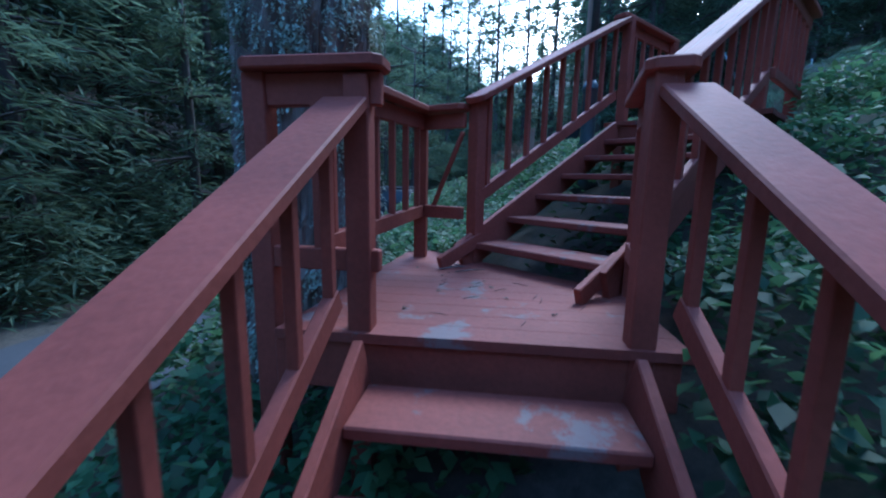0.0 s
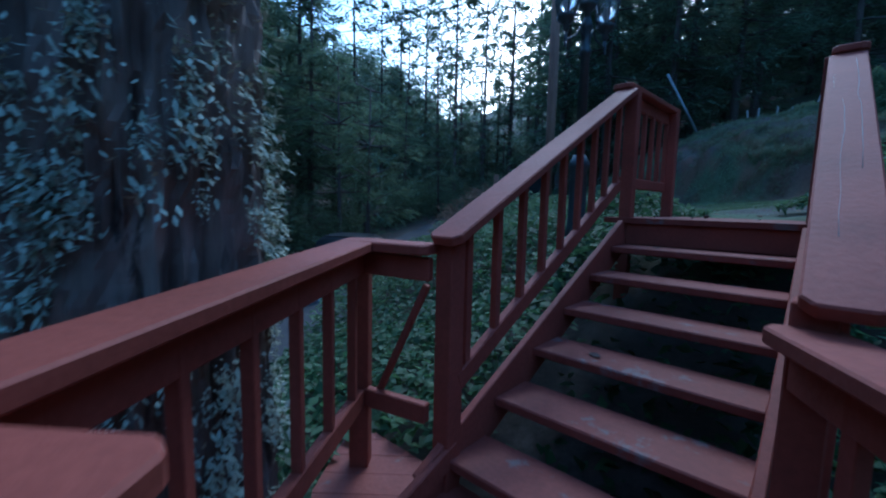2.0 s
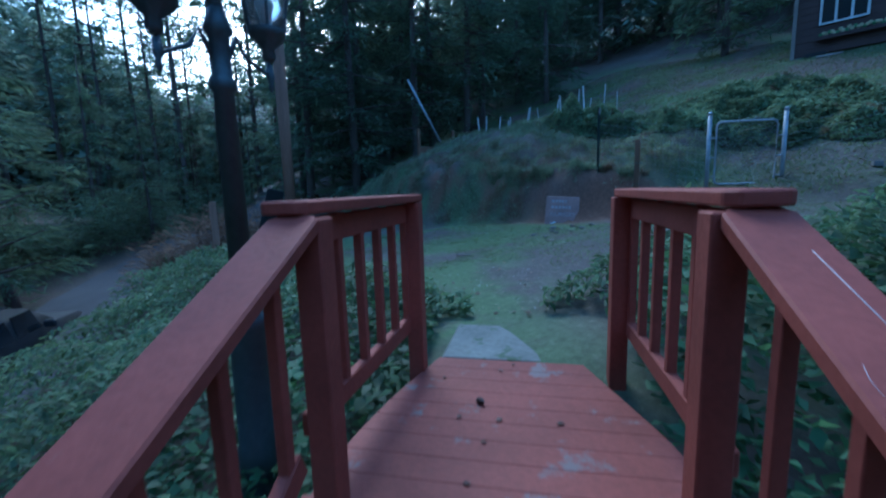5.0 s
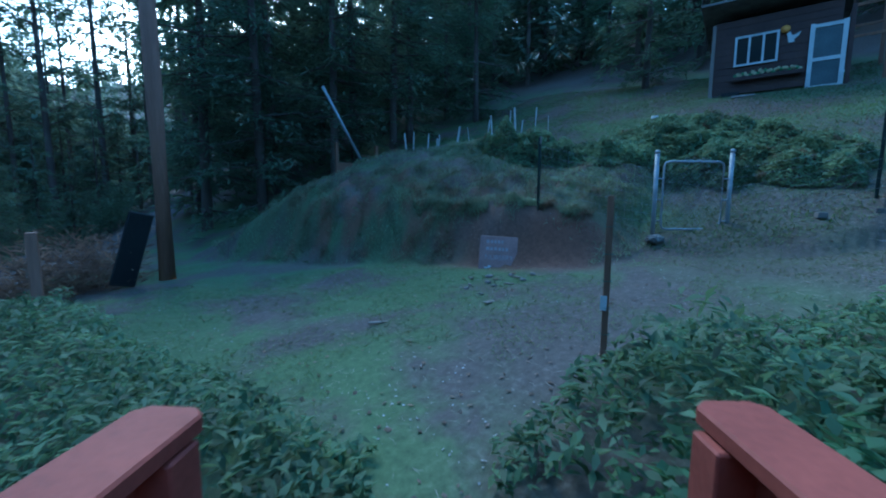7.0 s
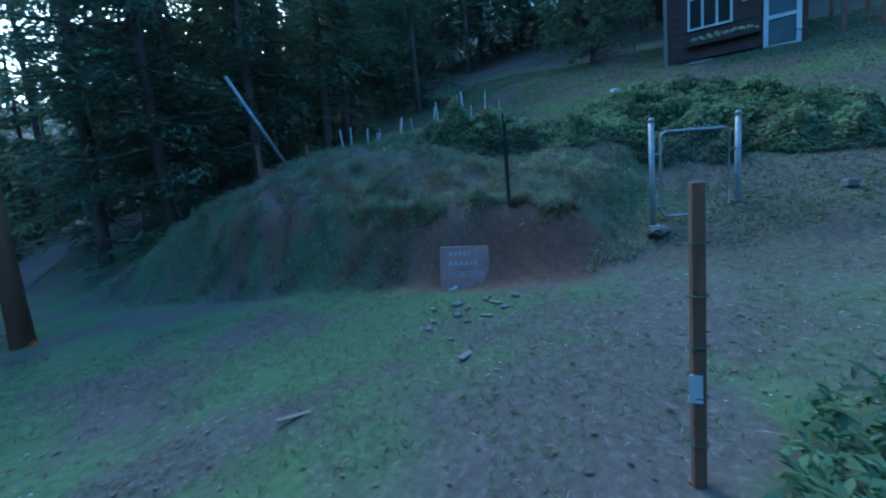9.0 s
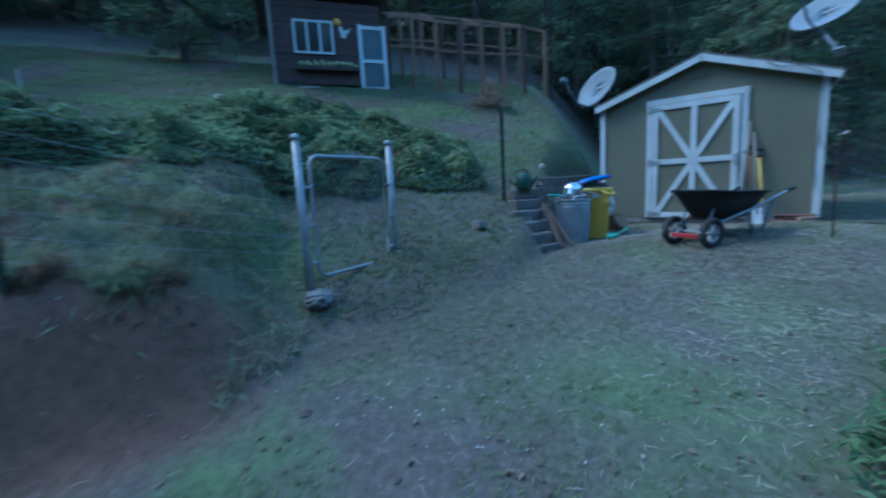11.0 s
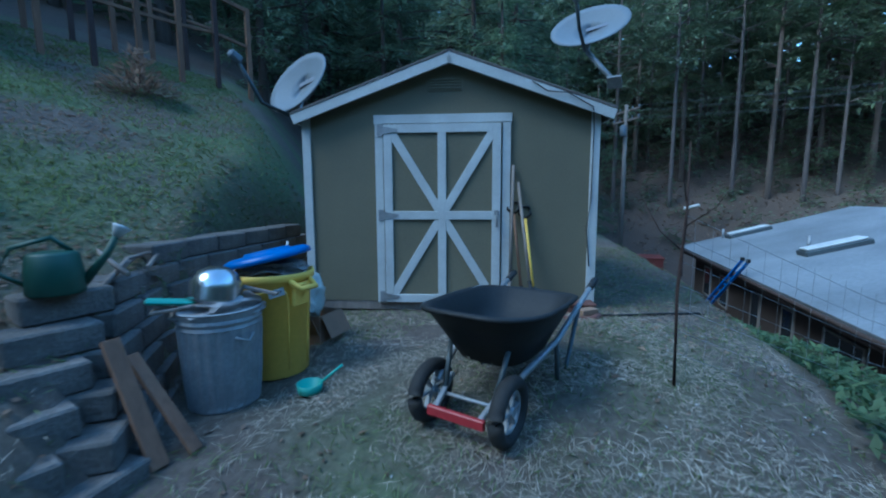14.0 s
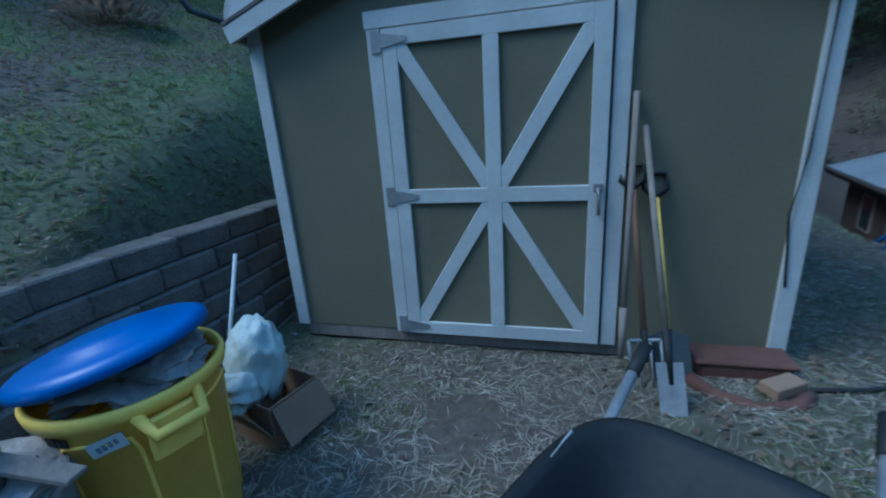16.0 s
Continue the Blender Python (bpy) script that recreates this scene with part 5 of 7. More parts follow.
# ---- wheelbarrow ----
def wheelbarrow():
    x, y = 10.64, 3.27
    b = thing("wheelbarrow", pose(x, y, g(x, y) - 0.01, 0, 0, 197.5) @ Matrix.Diagonal((1, 1, 0.9, 1)), "two-wheeled wheelbarrow with a black plastic tub", "wheelbarrow")
    for sx in (-0.24, 0.24):
        tyre = part("tyre", tube([(0.0, 0.16 * math.cos(a), 0.16 * math.sin(a)) for a in [2 * math.pi * k / 28 for k in range(29)]], 0.042, 10, None, False), RUBBER, None)
        wheel = part("wheel", tube([(-0.03, 0, 0), (0.03, 0, 0)], 0.028, 12), GALV, b, "grey spoked wheel")
        wheel.location = (sx, 0, 0.2)
        tyre.parent = wheel
        part("rim", tube([(0.0, 0.125 * math.cos(a), 0.125 * math.sin(a)) for a in [2 * math.pi * k / 24 for k in range(25)]], 0.016, 8, None, False), GALV, wheel)
        for k in range(6):
            a = math.pi * k / 3
            part("spoke", beam((0, 0.02 * math.cos(a), 0.02 * math.sin(a)), (0, 0.12 * math.cos(a), 0.12 * math.sin(a)), 0.03, 0.016, 0.003), GALV, wheel)
    part("axle", tube([(-0.27, 0, 0.2), (0.27, 0, 0.2)], 0.012, 8), GALV, b)
    part("axle_guard", beam((-0.17, -0.14, 0.16), (0.17, -0.14, 0.16), 0.03, 0.06), REDP, b, "red steel front bar")
    for sx in (-1, 1):
        part("side_bar", beam((sx * 0.13, -0.14, 0.16), (sx * 0.17, 0.12, 0.28), 0.03, 0.03), GALV, b)
        part("front_strut", tube([(sx * 0.15, 0.0, 0.2), (sx * 0.18, 0.12, 0.5)], 0.016, 8), DARKM, b)
        h = part("handle", tube([(sx * 0.2, 0.0, 0.27), (sx * 0.31, 0.55, 0.45), (sx * 0.33, 1.38, 0.70)], 0.02, 8), GALV, b)
        part("grip", tube([(sx * 0.327, 1.26, 0.664), (sx * 0.331, 1.41, 0.709)], 0.026, 10), BLACKP, h)
        part("leg", tube([(sx * 0.305, 0.56, 0.44), (sx * 0.27, 0.72, 0.03), (sx * 0.27, 0.85, 0.03), (sx * 0.32, 1.0, 0.57)], 0.015, 8), DARKM, b)
    part("cross_bar", tube([(-0.25, 0.78, 0.04), (0.25, 0.78, 0.04)], 0.013, 8), DARKM, b)
    # the tub: rounded rectangle rings, outside up and inside down
    bm = bmesh.new()
    rings = []
    for y0, y1, w, z, tilt in ((0.22, 0.70, 0.18, 0.34, 0), (0.16, 0.76, 0.22, 0.37, 0), (0.0, 0.92, 0.31, 0.58, 0), (-0.09, 1.0, 0.35, 0.69, 0), (-0.125, 1.03, 0.375, 0.695, 0), (-0.13, 1.035, 0.38, 0.715, 0), (-0.10, 1.01, 0.36, 0.722, 0), (-0.07, 0.98, 0.335, 0.70, 0), (0.02, 0.9, 0.29, 0.57, 0), (0.19, 0.73, 0.19, 0.375, 0)):
        ring = []
        for k in range(40):
            a = 2 * math.pi * k / 40
            c, s = math.cos(a), math.sin(a)
            px, py = w * math.copysign(abs(c) ** 0.5, c), (y1 - y0) / 2 * math.copysign(abs(s) ** 0.55, s)
            front = max(0.0, -s)
            ring.append(bm.verts.new((px * (1 - 0.12 * front), (y0 + y1) / 2 + py, z + 0.05 * (-s) * (z - 0.34) / 0.4)))
        rings.append(ring)
    for a, c in zip(rings, rings[1:]):
        for k in range(40):
            bm.faces.new((a[k], a[(k + 1) % 40], c[(k + 1) % 40], c[k])).smooth = True
    bm.faces.new(rings[0][::-1]), bm.faces.new(rings[-1])
    part("tub", bm, BLACKP, b)
    part("label", box((0.004, 0.13, 0.035), pose(-0.345, 0.75, 0.69, 0, -18, 0), 0), WHITE, b, "small white sticker")


REDP = mat("red_paint", (0.35, 0.03, 0.04), 0.45, var=0.15, bump=0.03)
wheelbarrow()


# ---- tools leaning on the shed, bricks and hose at its corner ----
def tool(a, b, label, handle_mat, grip=False, head="shovel", lower=None):
    """A long tool in the shed's frame: a its foot, b the upper end."""
    t = thing("garden_tool", SHED, label, "garden tool", "tools leaning on the shed")
    a, b = Vector(a), Vector(b)
    k = a.lerp(b, 0.28)
    part("handle", tube([k, b], 0.016, 8), handle_mat, t)
    part("socket", tube([a.lerp(b, 0.13), k + (b - a) * 0.02], [0.014, 0.021], 8), lower or BLACKP, t)
    m, n = between(a, b, (0, -1, 0))
    if grip:
        up = b - a
        up.normalize()
        s = Vector((1, 0, 0))
        part("grip", tube([b, b + up * 0.05 - s * 0.06, b + up * 0.13 - s * 0.055, b + up * 0.13 + s * 0.055, b + up * 0.05 + s * 0.06, b], 0.014, 8), BLACKP, t)
    foot = m @ pose(0, -n / 2, 0)
    if head == "shovel":
        part("blade", prism([(-0.1, 0.26), (-0.105, 0.06), (0, -0.04), (0.105, 0.06), (0.1, 0.26), (0.02, 0.3), (-0.02, 0.3)], 0.006, foot, 0.0), DARKM, t, "worn steel blade")
    elif head == "spade":
        part("blade", prism([(-0.06, 0.3), (-0.06, 0.0), (0.06, 0.0), (0.06, 0.3)], 0.008, foot, 0.0), GALV, t, "bright steel blade")
    elif head == "fork":
        bm = beam(foot @ Vector((-0.08, 0.26, 0)), foot @ Vector((0.08, 0.26, 0)), 0.02, 0.02)
        for x in (-0.08, -0.027, 0.027, 0.08):
            tube([foot @ Vector((x, 0.26, 0)), foot @ Vector((x, 0.0, 0.01))], [0.008, 0.004], 6, bm)
        part("tines", bm, GALV, t, "steel fork tines")


tool((2.13, -0.42, 0.0), (2.19, -0.03, 1.55), "long wooden rake handle", WOODG, head="none", lower=WOODG)
tool((2.29, -0.36, 0.02), (2.20, -0.05, 1.05), "garden fork with an orange-brown shaft", WOODB, True, "fork")
tool((2.36, -0.62, 0.0), (2.24, -0.04, 1.38), "edging spade with a grey wooden shaft", WOODG, False, "spade")
tool((2.42, -0.30, 0.02), (2.32, -0.04, 1.0), "shovel with a yellow and black shaft", YELLOW, True, "shovel")
TERRA = mat("terracotta", (0.13, 0.06, 0.045), 0.85, var=0.2, big=4, fine=30, bump=0.3)
trough = thing("planter_trough", SHED @ pose(2.78, -0.16, 0.0), "reddish-brown clay trough against the shed", "planter")
part("body", box((0.46, 0.18, 0.13), pose(0, 0, 0.07), 0.03), TERRA, trough)
part("rim", box((0.49, 0.2, 0.03), pose(0, 0, 0.135), 0.01), TERRA, trough)
tube_pts = [(2.50, -0.30, 0.06), (2.58, -0.42, 0.05), (2.74, -0.50, 0.045), (2.92, -0.46, 0.045), (3.02, -0.36, 0.05)]
pipe = thing("drain_pipe", SHED, "curved rust-brown pipe section on the ground", "pipe")
part("pipe", tube(tube_pts, 0.04, 12), TERRA, pipe)
brick = tagged(part("brick", box((0.2, 0.1, 0.06), SHED @ pose(2.9, -0.36, 0.1, 0, 0, 30), 0.006), CARD), "single buff brick lying on the pipe", "brick")
hose = [(3.0, -0.3, 0.02), (3.3, -0.25, 0.02), (3.7, -0.1, -0.05), (4.2, 0.1, -0.25), (4.8, 0.2, -0.6)]
hp = [SHED @ Vector(p) for p in hose]
hp = [(p.x, p.y, height(p.x, p.y) + 0.015) for p in hp]
loose("garden_hose", tube(hp, 0.014, 8), BLACKP, "black hose running down the slope", "hose")


def barrow_straw():
    """Chaff and straw left in the tub."""
    rng = random.Random(19)
    m = pose(10.64, 3.27, g(10.64, 3.27) - 0.01, 0, 0, 197.5) @ Matrix.Diagonal((1, 1, 0.9, 1))
    pts = [m @ Vector((rng.gauss(0, 0.075), rng.gauss(0.42, 0.13), 0.385 + 0.01 * rng.random())) for _ in range(900)]
    scatter("loose_chaff", pts, [rng.uniform(0.008, 0.035) for _ in pts], STRAW, 0.12, 0.2, 0.1, "pale straw chaff left in the wheelbarrow tub", "straw", 14)


barrow_straw()


# ---- block retaining wall by the bins ----
def block_wall():
    w = thing("retaining_wall", pose(0, 0, 0), "stepped retaining wall of rough grey concrete blocks", "wall", kind="structure")
    def at(s):
        for a, b, n in zip(pts, pts[1:], lens):
            if s <= n or b is pts[-1]:
                return a.lerp(b, s / n), (b - a).normalized()
            s -= n

    me = None
    rng = random.Random(2)
    for c in range(7):
        pts = [Vector(p) for p in ((11.16 + 0.165 * c, 5.40 - 0.07 * c, 0), (11.26 + 0.16 * c, 5.05 - 0.045 * c, 0), (11.42 + 0.16 * c, 4.82 - 0.02 * c, 0), (12.45 + 0.03 * c, 4.46 + 0.012 * c, 0), (13.1, 4.0 + 0.02 * c, 0), (13.75, 3.25 + 0.02 * c, 0), (14.4, 2.7, 0))]
        lens = [(b - a).length for a, b in zip(pts, pts[1:])]
        s = 0.0
        while s < sum(lens) - 0.1:
            p, d = at(s + 0.2)
            if c > 5 and p.x < 12.75:
                s += 0.4
                continue
            if me is None:
                bm = box((0.395, 0.24, 0.146), None, 0.012)
                me = bpy.data.meshes.new("block")
                bm.to_mesh(me)
                bm.free()
                me.materials.append(BLOCK)
            o = new("block", me)
            o.parent = w
            o.matrix_basis = pose(p.x + d.y * -0.0 + 0.012 * c, p.y + 0.012 * c, 3.33 + 0.148 * c + 0.04 * max(0, p.x - 12) * 0.3, rng.uniform(-1, 1), rng.uniform(-1, 1), math.degrees(math.atan2(d.y, d.x)) + rng.uniform(-1.2, 1.2))
            s += 0.4


block_wall()
GREENP = mat("dark_green_plastic", (0.03, 0.085, 0.06), 0.5, var=0.15, bump=0.04)


def watering_can():
    c = thing("watering_can", pose(12.0, 4.93, 4.145, 0, 0, -88) @ Matrix.Scale(1.08, 4), "dark green watering can with a white rose", "watering can")
    part("body", lathe([(0.105, 0), (0.115, 0.01), (0.11, 0.12), (0.10, 0.19), (0.09, 0.2), (0.06, 0.205)], 24), GREENP, c)
    part("handle", tube([(-0.1, 0, 0.05), (-0.19, 0, 0.12), (-0.14, 0, 0.23), (0, 0, 0.27), (0.07, 0, 0.2)], 0.012, 8), GREENP, c)
    part("spout", tube([(0.1, 0, 0.04), (0.2, 0, 0.17), (0.25, 0, 0.27)], [0.025, 0.018, 0.016], 10), GREENP, c)
    part("rose", lathe([(0.016, 0), (0.04, 0.05), (0.042, 0.06), (0.002, 0.065)], 16, None, pose(0.245, 0, 0.26, 0, 30)), WHITE, c, "white sprinkler rose")


watering_can()
for k, (a, b) in enumerate((((12.1, 4.75, 4.13), (12.9, 4.35, 4.26)), ((12.3, 4.7, 4.16), (13.1, 4.3, 4.2)), ((12.2, 4.62, 4.18), (12.7, 4.75, 4.3)), ((12.5, 4.5, 4.17), (13.4, 4.1, 4.28)))):
    loose("dead_branch", tube([a, ((a[0] + b[0]) / 2, (a[1] + b[1]) / 2 + 0.05, (a[2] + b[2]) / 2 + 0.05), b], [0.018, 0.014, 0.006], 6), WOODG, "grey dead branch lying on the wall", "branch")


# ---- posts, gate and wire fence ----
def steel_post(name, x, y, z0, z1, r, label, material, cap=True):
    p = thing(name, pose(x, y, 0), label, "post")
    part("shaft", tube([(0, 0, z0 - 0.2), (0, 0, z1)], r, 12), material, p)
    if cap:
        part("cap", lathe([(r * 1.2, 0), (r * 1.2, 0.03), (r * 0.7, 0.055), (0.002, 0.062)], 12, None, pose(0, 0, z1 - 0.01)), material, p)
    return p


GL, GR = (9.834, 7.646), (10.78, 6.855)
steel_post("gate_post", *GL, 3.3, 4.72, 0.036, "galvanised steel gate post in a stone footing", GALV)
steel_post("gate_post", *GR, 3.35, 4.74, 0.036, "galvanised steel gate post with clamps", GALV)


def wire_gate():
    gt = thing("chain_link_gate", pose(0, 0, 0), "closed galvanised chain-link gate", "gate")
    a, b = Vector((*GL, 0)), Vector((*GR, 0))
    lo, hi = 3.46, 4.58
    p, q = a.lerp(b, 0.1), a.lerp(b, 0.9)
    c = 0.08
    d = (b - a).normalized()
    ring = []
    for base, sx, z, sz in ((p, 1, lo, 1), (q, -1, lo, 1), (q, -1, hi, -1), (p, 1, hi, -1)):
        pts = [base + Vector((0, 0, z + sz * c)), base + d * sx * c * 0.3 + Vector((0, 0, z + sz * c * 0.3)), base + d * sx * c + Vector((0, 0, z))]
        ring += pts if (sx > 0) == (sz > 0) else pts[::-1]
    part("frame", tube(ring + ring[:1], 0.019, 8, None, False), GALV, gt)
    n = (q - p).length
    bm = bmesh.new()
    step = 0.075
    k = -int((hi - lo) / step)
    while k * step < n:
        for s in (1, -1):
            u0, z0, u1, z1 = k * step, lo, k * step + (hi - lo), hi
            if u0 < 0:
                z0, u0 = z0 - u0, 0
            if u1 > n:
                z1, u1 = z1 - (u1 - n), n
            if u1 > u0:
                if s < 0:
                    z0, z1 = lo + hi - z0, lo + hi - z1
                tube([p + d * u0 + Vector((0, 0, z0)), p + d * u1 + Vector((0, 0, z1))], 0.0017, 3, bm, False)
        k += 1
    part("mesh", bm, GALV, gt, "thin diagonal wire mesh")
    for z in (3.6, 3.95, 4.3):
        part("clamp", beam(a + Vector((0, 0, z)), p + Vector((0, 0, z)), 0.03, 0.025), GALV, gt)
        part("clamp", beam(q + Vector((0, 0, z)), b + Vector((0, 0, z)), 0.03, 0.025), GALV, gt)
    bm = bmesh.new()
    for k in range(6):
        o = p.lerp(q, 0.35 + 0.07 * k) + Vector((0, 0, hi + 0.02))
        tube([o, o + Vector((0.03, 0.01, 0.05 - 0.02 * (k % 2))), o + d * 0.06], 0.004, 5, bm)
    part("wire_ends", bm, GALV, gt, "twisted loose wire ends")


wire_gate()
loose("footing_stone", moved(crumpled(0.15, 4, (1.2, 0.8, 0.55), 0.25), pose(9.74, 7.56, height(9.74, 7.56) + 0.05)), CONC, "rough grey stone at the gate post", "stone")
loose("concrete_block", box((0.2, 0.12, 0.1), pose(11.30, 5.76, height(11.30, 5.76) + 0.04, 4, 3, 25), 0.012), CONC, "small pale concrete block on the slope", "block")
GREENS = mat("dark_green_steel", (0.02, 0.035, 0.028), 0.6, 0.2, bump=0.1)


def t_post(x, y, z0, z1, label, tip=True):
    p = thing("fence_post", pose(x, y, 0), label, "fence post", "wire fence posts")
    bm = box((0.042, 0.008, z1 - z0 + 0.3), pose(0, 0, (z0 + z1 - 0.3) / 2), 0.001)
    box((0.008, 0.04, z1 - z0 + 0.3), pose(0, 0.022, (z0 + z1 - 0.3) / 2), 0.001, bm)
    for k in range(int((z1 - z0) / 0.06)):
        box((0.012, 0.01, 0.012), pose(0, -0.006, z0 + 0.06 * k), 0, bm)
    part("shaft", bm, GREENS, p)
    if tip:
        part("tip", box((0.045, 0.012, 0.13), pose(0, 0, z1 - 0.05), 0.002), CONC, p, "pale unpainted tip")


t_post(8.56, 9.05, 3.75, 5.0, "dark green steel fence post on the knoll")
t_post(12.0, 5.22, 3.9, 5.33, "dark green steel fence post with a pale tip")
st = thing("garden_stake", pose(5.79, 6.2, 0), "weathered brown wooden stake with wire", "stake")
part("shaft", box((0.05, 0.05, 1.6), pose(0, 0, 3.175, 0, 0.5, 30), 0.004), WOODB, st)
part("tag", box((0.004, 0.05, 0.12), pose(-0.035, 0.0, 3.11, 0, 6, 20), 0.001), WHITE, st, "small white tag")
for k in range(5):
    part("tie", tube([(0.04 * math.cos(a), 0.04 * math.sin(a), 2.85 + 0.22 * k) for a in [2 * math.pi * j / 10 for j in range(11)]], 0.003, 5, None, False), GREENP, st)


def wires(a, b, heights, label, sag=0.03, verticals=0, top=1.0):
    w = thing("fence_wire", pose(0, 0, 0), label, "wire fence")
    a, b = Vector(a), Vector(b)
    for h in heights:
        part("wire", tube([a + Vector((0, 0, h)), a.lerp(b, 0.5) + Vector((0, 0, h - sag)), b + Vector((0, 0, h))], 0.0015, 4, None, False), GALV, w)
    for k in range(verticals):
        p = a.lerp(b, (k + 0.5) / verticals)
        part("stay", tube([p, p + Vector((0, 0, top))], 0.0012, 3, None, False), GALV, w)
    return w


wires((8.56, 9.05, 3.8), (9.834, 7.646, 3.4), [0.15 * k for k in range(1, 8)], "thin wire fencing between steel posts", 0.02, 14, 1.1)
wires((10.78, 6.855, 3.4), (12.0, 5.22, 3.85), [0.15 * k for k in range(1, 8)], "thin wire fencing beside the gate", 0.03, 0)


def sapling(x, y):
    s = thing("dead_sapling", pose(x, y, height(x, y)), "thin rusty stake and dead branching sapling", "sapling")
    part("stem", tube([(0, 0, -0.1), (0.02, 0, 0.6), (-0.01, 0.01, 1.1), (0.0, 0, 1.5)], [0.012, 0.011, 0.009, 0.005], 7), COOPW, s)
    part("clip", box((0.09, 0.02, 0.02), pose(-0.03, 0, 1.12, 0, 15), 0.006), WHITE, s, "white plastic clip")
    for k, (z, a, n) in enumerate(((0.85, 30, 0.26), (1.0, 200, 0.3), (1.15, 100, 0.22), (0.7, 290, 0.28))):
        r = math.radians(a)
        part("twig", tube([(0, 0, z), (n * 0.5 * math.cos(r), n * 0.5 * math.sin(r), z + 0.12), (n * math.cos(r), n * math.sin(r), z + 0.36)], [0.005, 0.004, 0.002], 5), COOPW, s)


sapling(10.06, 2.03)
wires((10.1, 1.9, height(10.1, 1.9)), (8.6, -0.6, height(8.6, -0.6) + 0.4), [0.15, 0.3, 0.45, 0.6, 0.75, 0.9, 1.05], "slack wire mesh fence above the shrubs", 0.05, 22, 1.05)


# ---- sign, poles and stumps ----
def sign_board():
    a = Vector((7.80, 9.29, 2.68))
    s = thing("notice_board", Matrix.Translation(a) @ pose(0, 0, 0, -24, 3, -46), "faded brown board with worn lettering leaning on the cut bank", "sign")
    part("board", box((0.66, 0.03, 0.68), pose(0, 0, 0.34), 0.02), SIGNB, s)
    rows = ((0.57, (0.05, 0.04, 0.04, 0.04, 0.03)), (0.44, (0.05, 0.05, 0.05, 0.04, 0.04, 0.04)))
    for z, ws in rows:
        x = -0.19
        for w in ws:
            part("lettering", box((w, 0.004, 0.055), pose(x, -0.016, z), 0), SIGNL, s, "worn pale lettering")
            x += w + 0.02
    cu = bpy.data.curves.new("lettering", "FONT")
    cu.body, cu.size, cu.extrude = "NURSERY", 0.115, 0.002
    word = bpy.data.objects.new("lettering", cu)
    me = bpy.data.meshes.new_from_object(word)
    bpy.data.objects.remove(word)
    me.materials.clear()
    me.materials.append(SIGNL)
    word = new("lettering", me)
    word.parent = s
    word.matrix_basis = pose(-0.23, -0.017, 0.25, 90)
    word["label"] = "worn pale lettering"
    part("picture", prism([(-0.05, -0.04), (0.03, -0.05), (0.02, 0.0), (0.07, 0.03), (0.02, 0.05), (-0.01, 0.01), (-0.05, 0.02)], 0.004, pose(-0.17, -0.016, 0.09, 90)), WHITE, s, "small pale painted figure")


for k, (x, y, n, yaw) in enumerate(((7.35, 9.0, 0.34, 40), (7.05, 9.15, 0.26, 62), (7.45, 8.55, 0.3, 75), (7.2, 8.75, 0.18, 20), (6.8, 8.9, 0.22, 50), (7.1, 8.4, 0.2, 95), (7.6, 8.75, 0.24, 10), (5.1, 8.6, 0.42, -10), (6.3, 8.0, 0.3, 15))):
    loose("wood_scrap", box((n * 0.75, 0.03 + 0.015 * (k % 3), 0.014), pose(x, y, height(x, y) + 0.014, 4, 5, yaw), 0.004), WOODG if k % 3 else WOODB, "splintered scrap of weathered wood on the dirt", "wood")
for k, (x, y, r) in enumerate(((7.25, 8.95, 0.07), (7.5, 8.72, 0.05), (7.0, 8.72, 0.06), (6.9, 8.5, 0.045), (7.35, 8.35, 0.055), (6.6, 8.75, 0.05), (7.7, 8.45, 0.06), (6.5, 8.35, 0.04))):
    loose("stone", moved(crumpled(r * 0.7, k + 3, (1.4, 0.9, 0.5), 0.35), pose(x, y, height(x, y) + r * 0.3, 0, 0, 40 * k)), CONC, "small rough grey stone lying on the dirt", "stone")
SIGNB = mat("faded_brown_board", (0.28, 0.175, 0.15), 0.8, var=0.2, big=4, fine=40, bump=0.2)
SIGNL = mat("worn_pale_lettering", (0.34, 0.3, 0.3), 0.8, var=0.25, big=8, fine=60, bump=0)
sign_board()
pole = thing("power_pole", pose(3.68, 15.15, 0), "tall reddish-brown wooden power pole", "pole")
part("shaft", tube([(0, 0, 2.0), (0, 0, 6), (-0.02, 0, 14)], [0.17, 0.155, 0.12], 16), POLEW, pole)
loose("dark_board", box((0.45, 0.05, 1.5), pose(3.08, 14.75, height(3.08, 14.75) + 0.78, 8, 14, 20), 0.02), BLACKP, "dark board leaning on the pole", "board")
loose("slanting_pipe", tube([(8.93, 15.58, 4.6), (7.581, 15.699, 6.988)], 0.04, 10), GALV, "thin grey pipe standing at a slant", "pipe")
for x, y, r, h in ((-2.75, 17.4, 0.13, 0.9), (-2.9, 15.6, 0.08, 0.6)):
    z = height(x, y)
    stm = thing("tree_stump", pose(x, y, z, 0, -6, 0), "cut grey-brown tree stump among groundcover", "stump")
    bm = tube([(0, 0, -0.3), (0, 0, 0.15), (0, 0, h)], [r * 1.4, r * 1.1, r * 0.85], 16)
    part("trunk", bm, COOPW, stm)
rp = thing("sign_post", pose(1.80, 13.4, 0), "short red-brown wooden post beside the driveway", "post")
part("post", box((0.14, 0.14, 1.9), pose(0, 0, 2.45), 0.01), POLEW, rp)


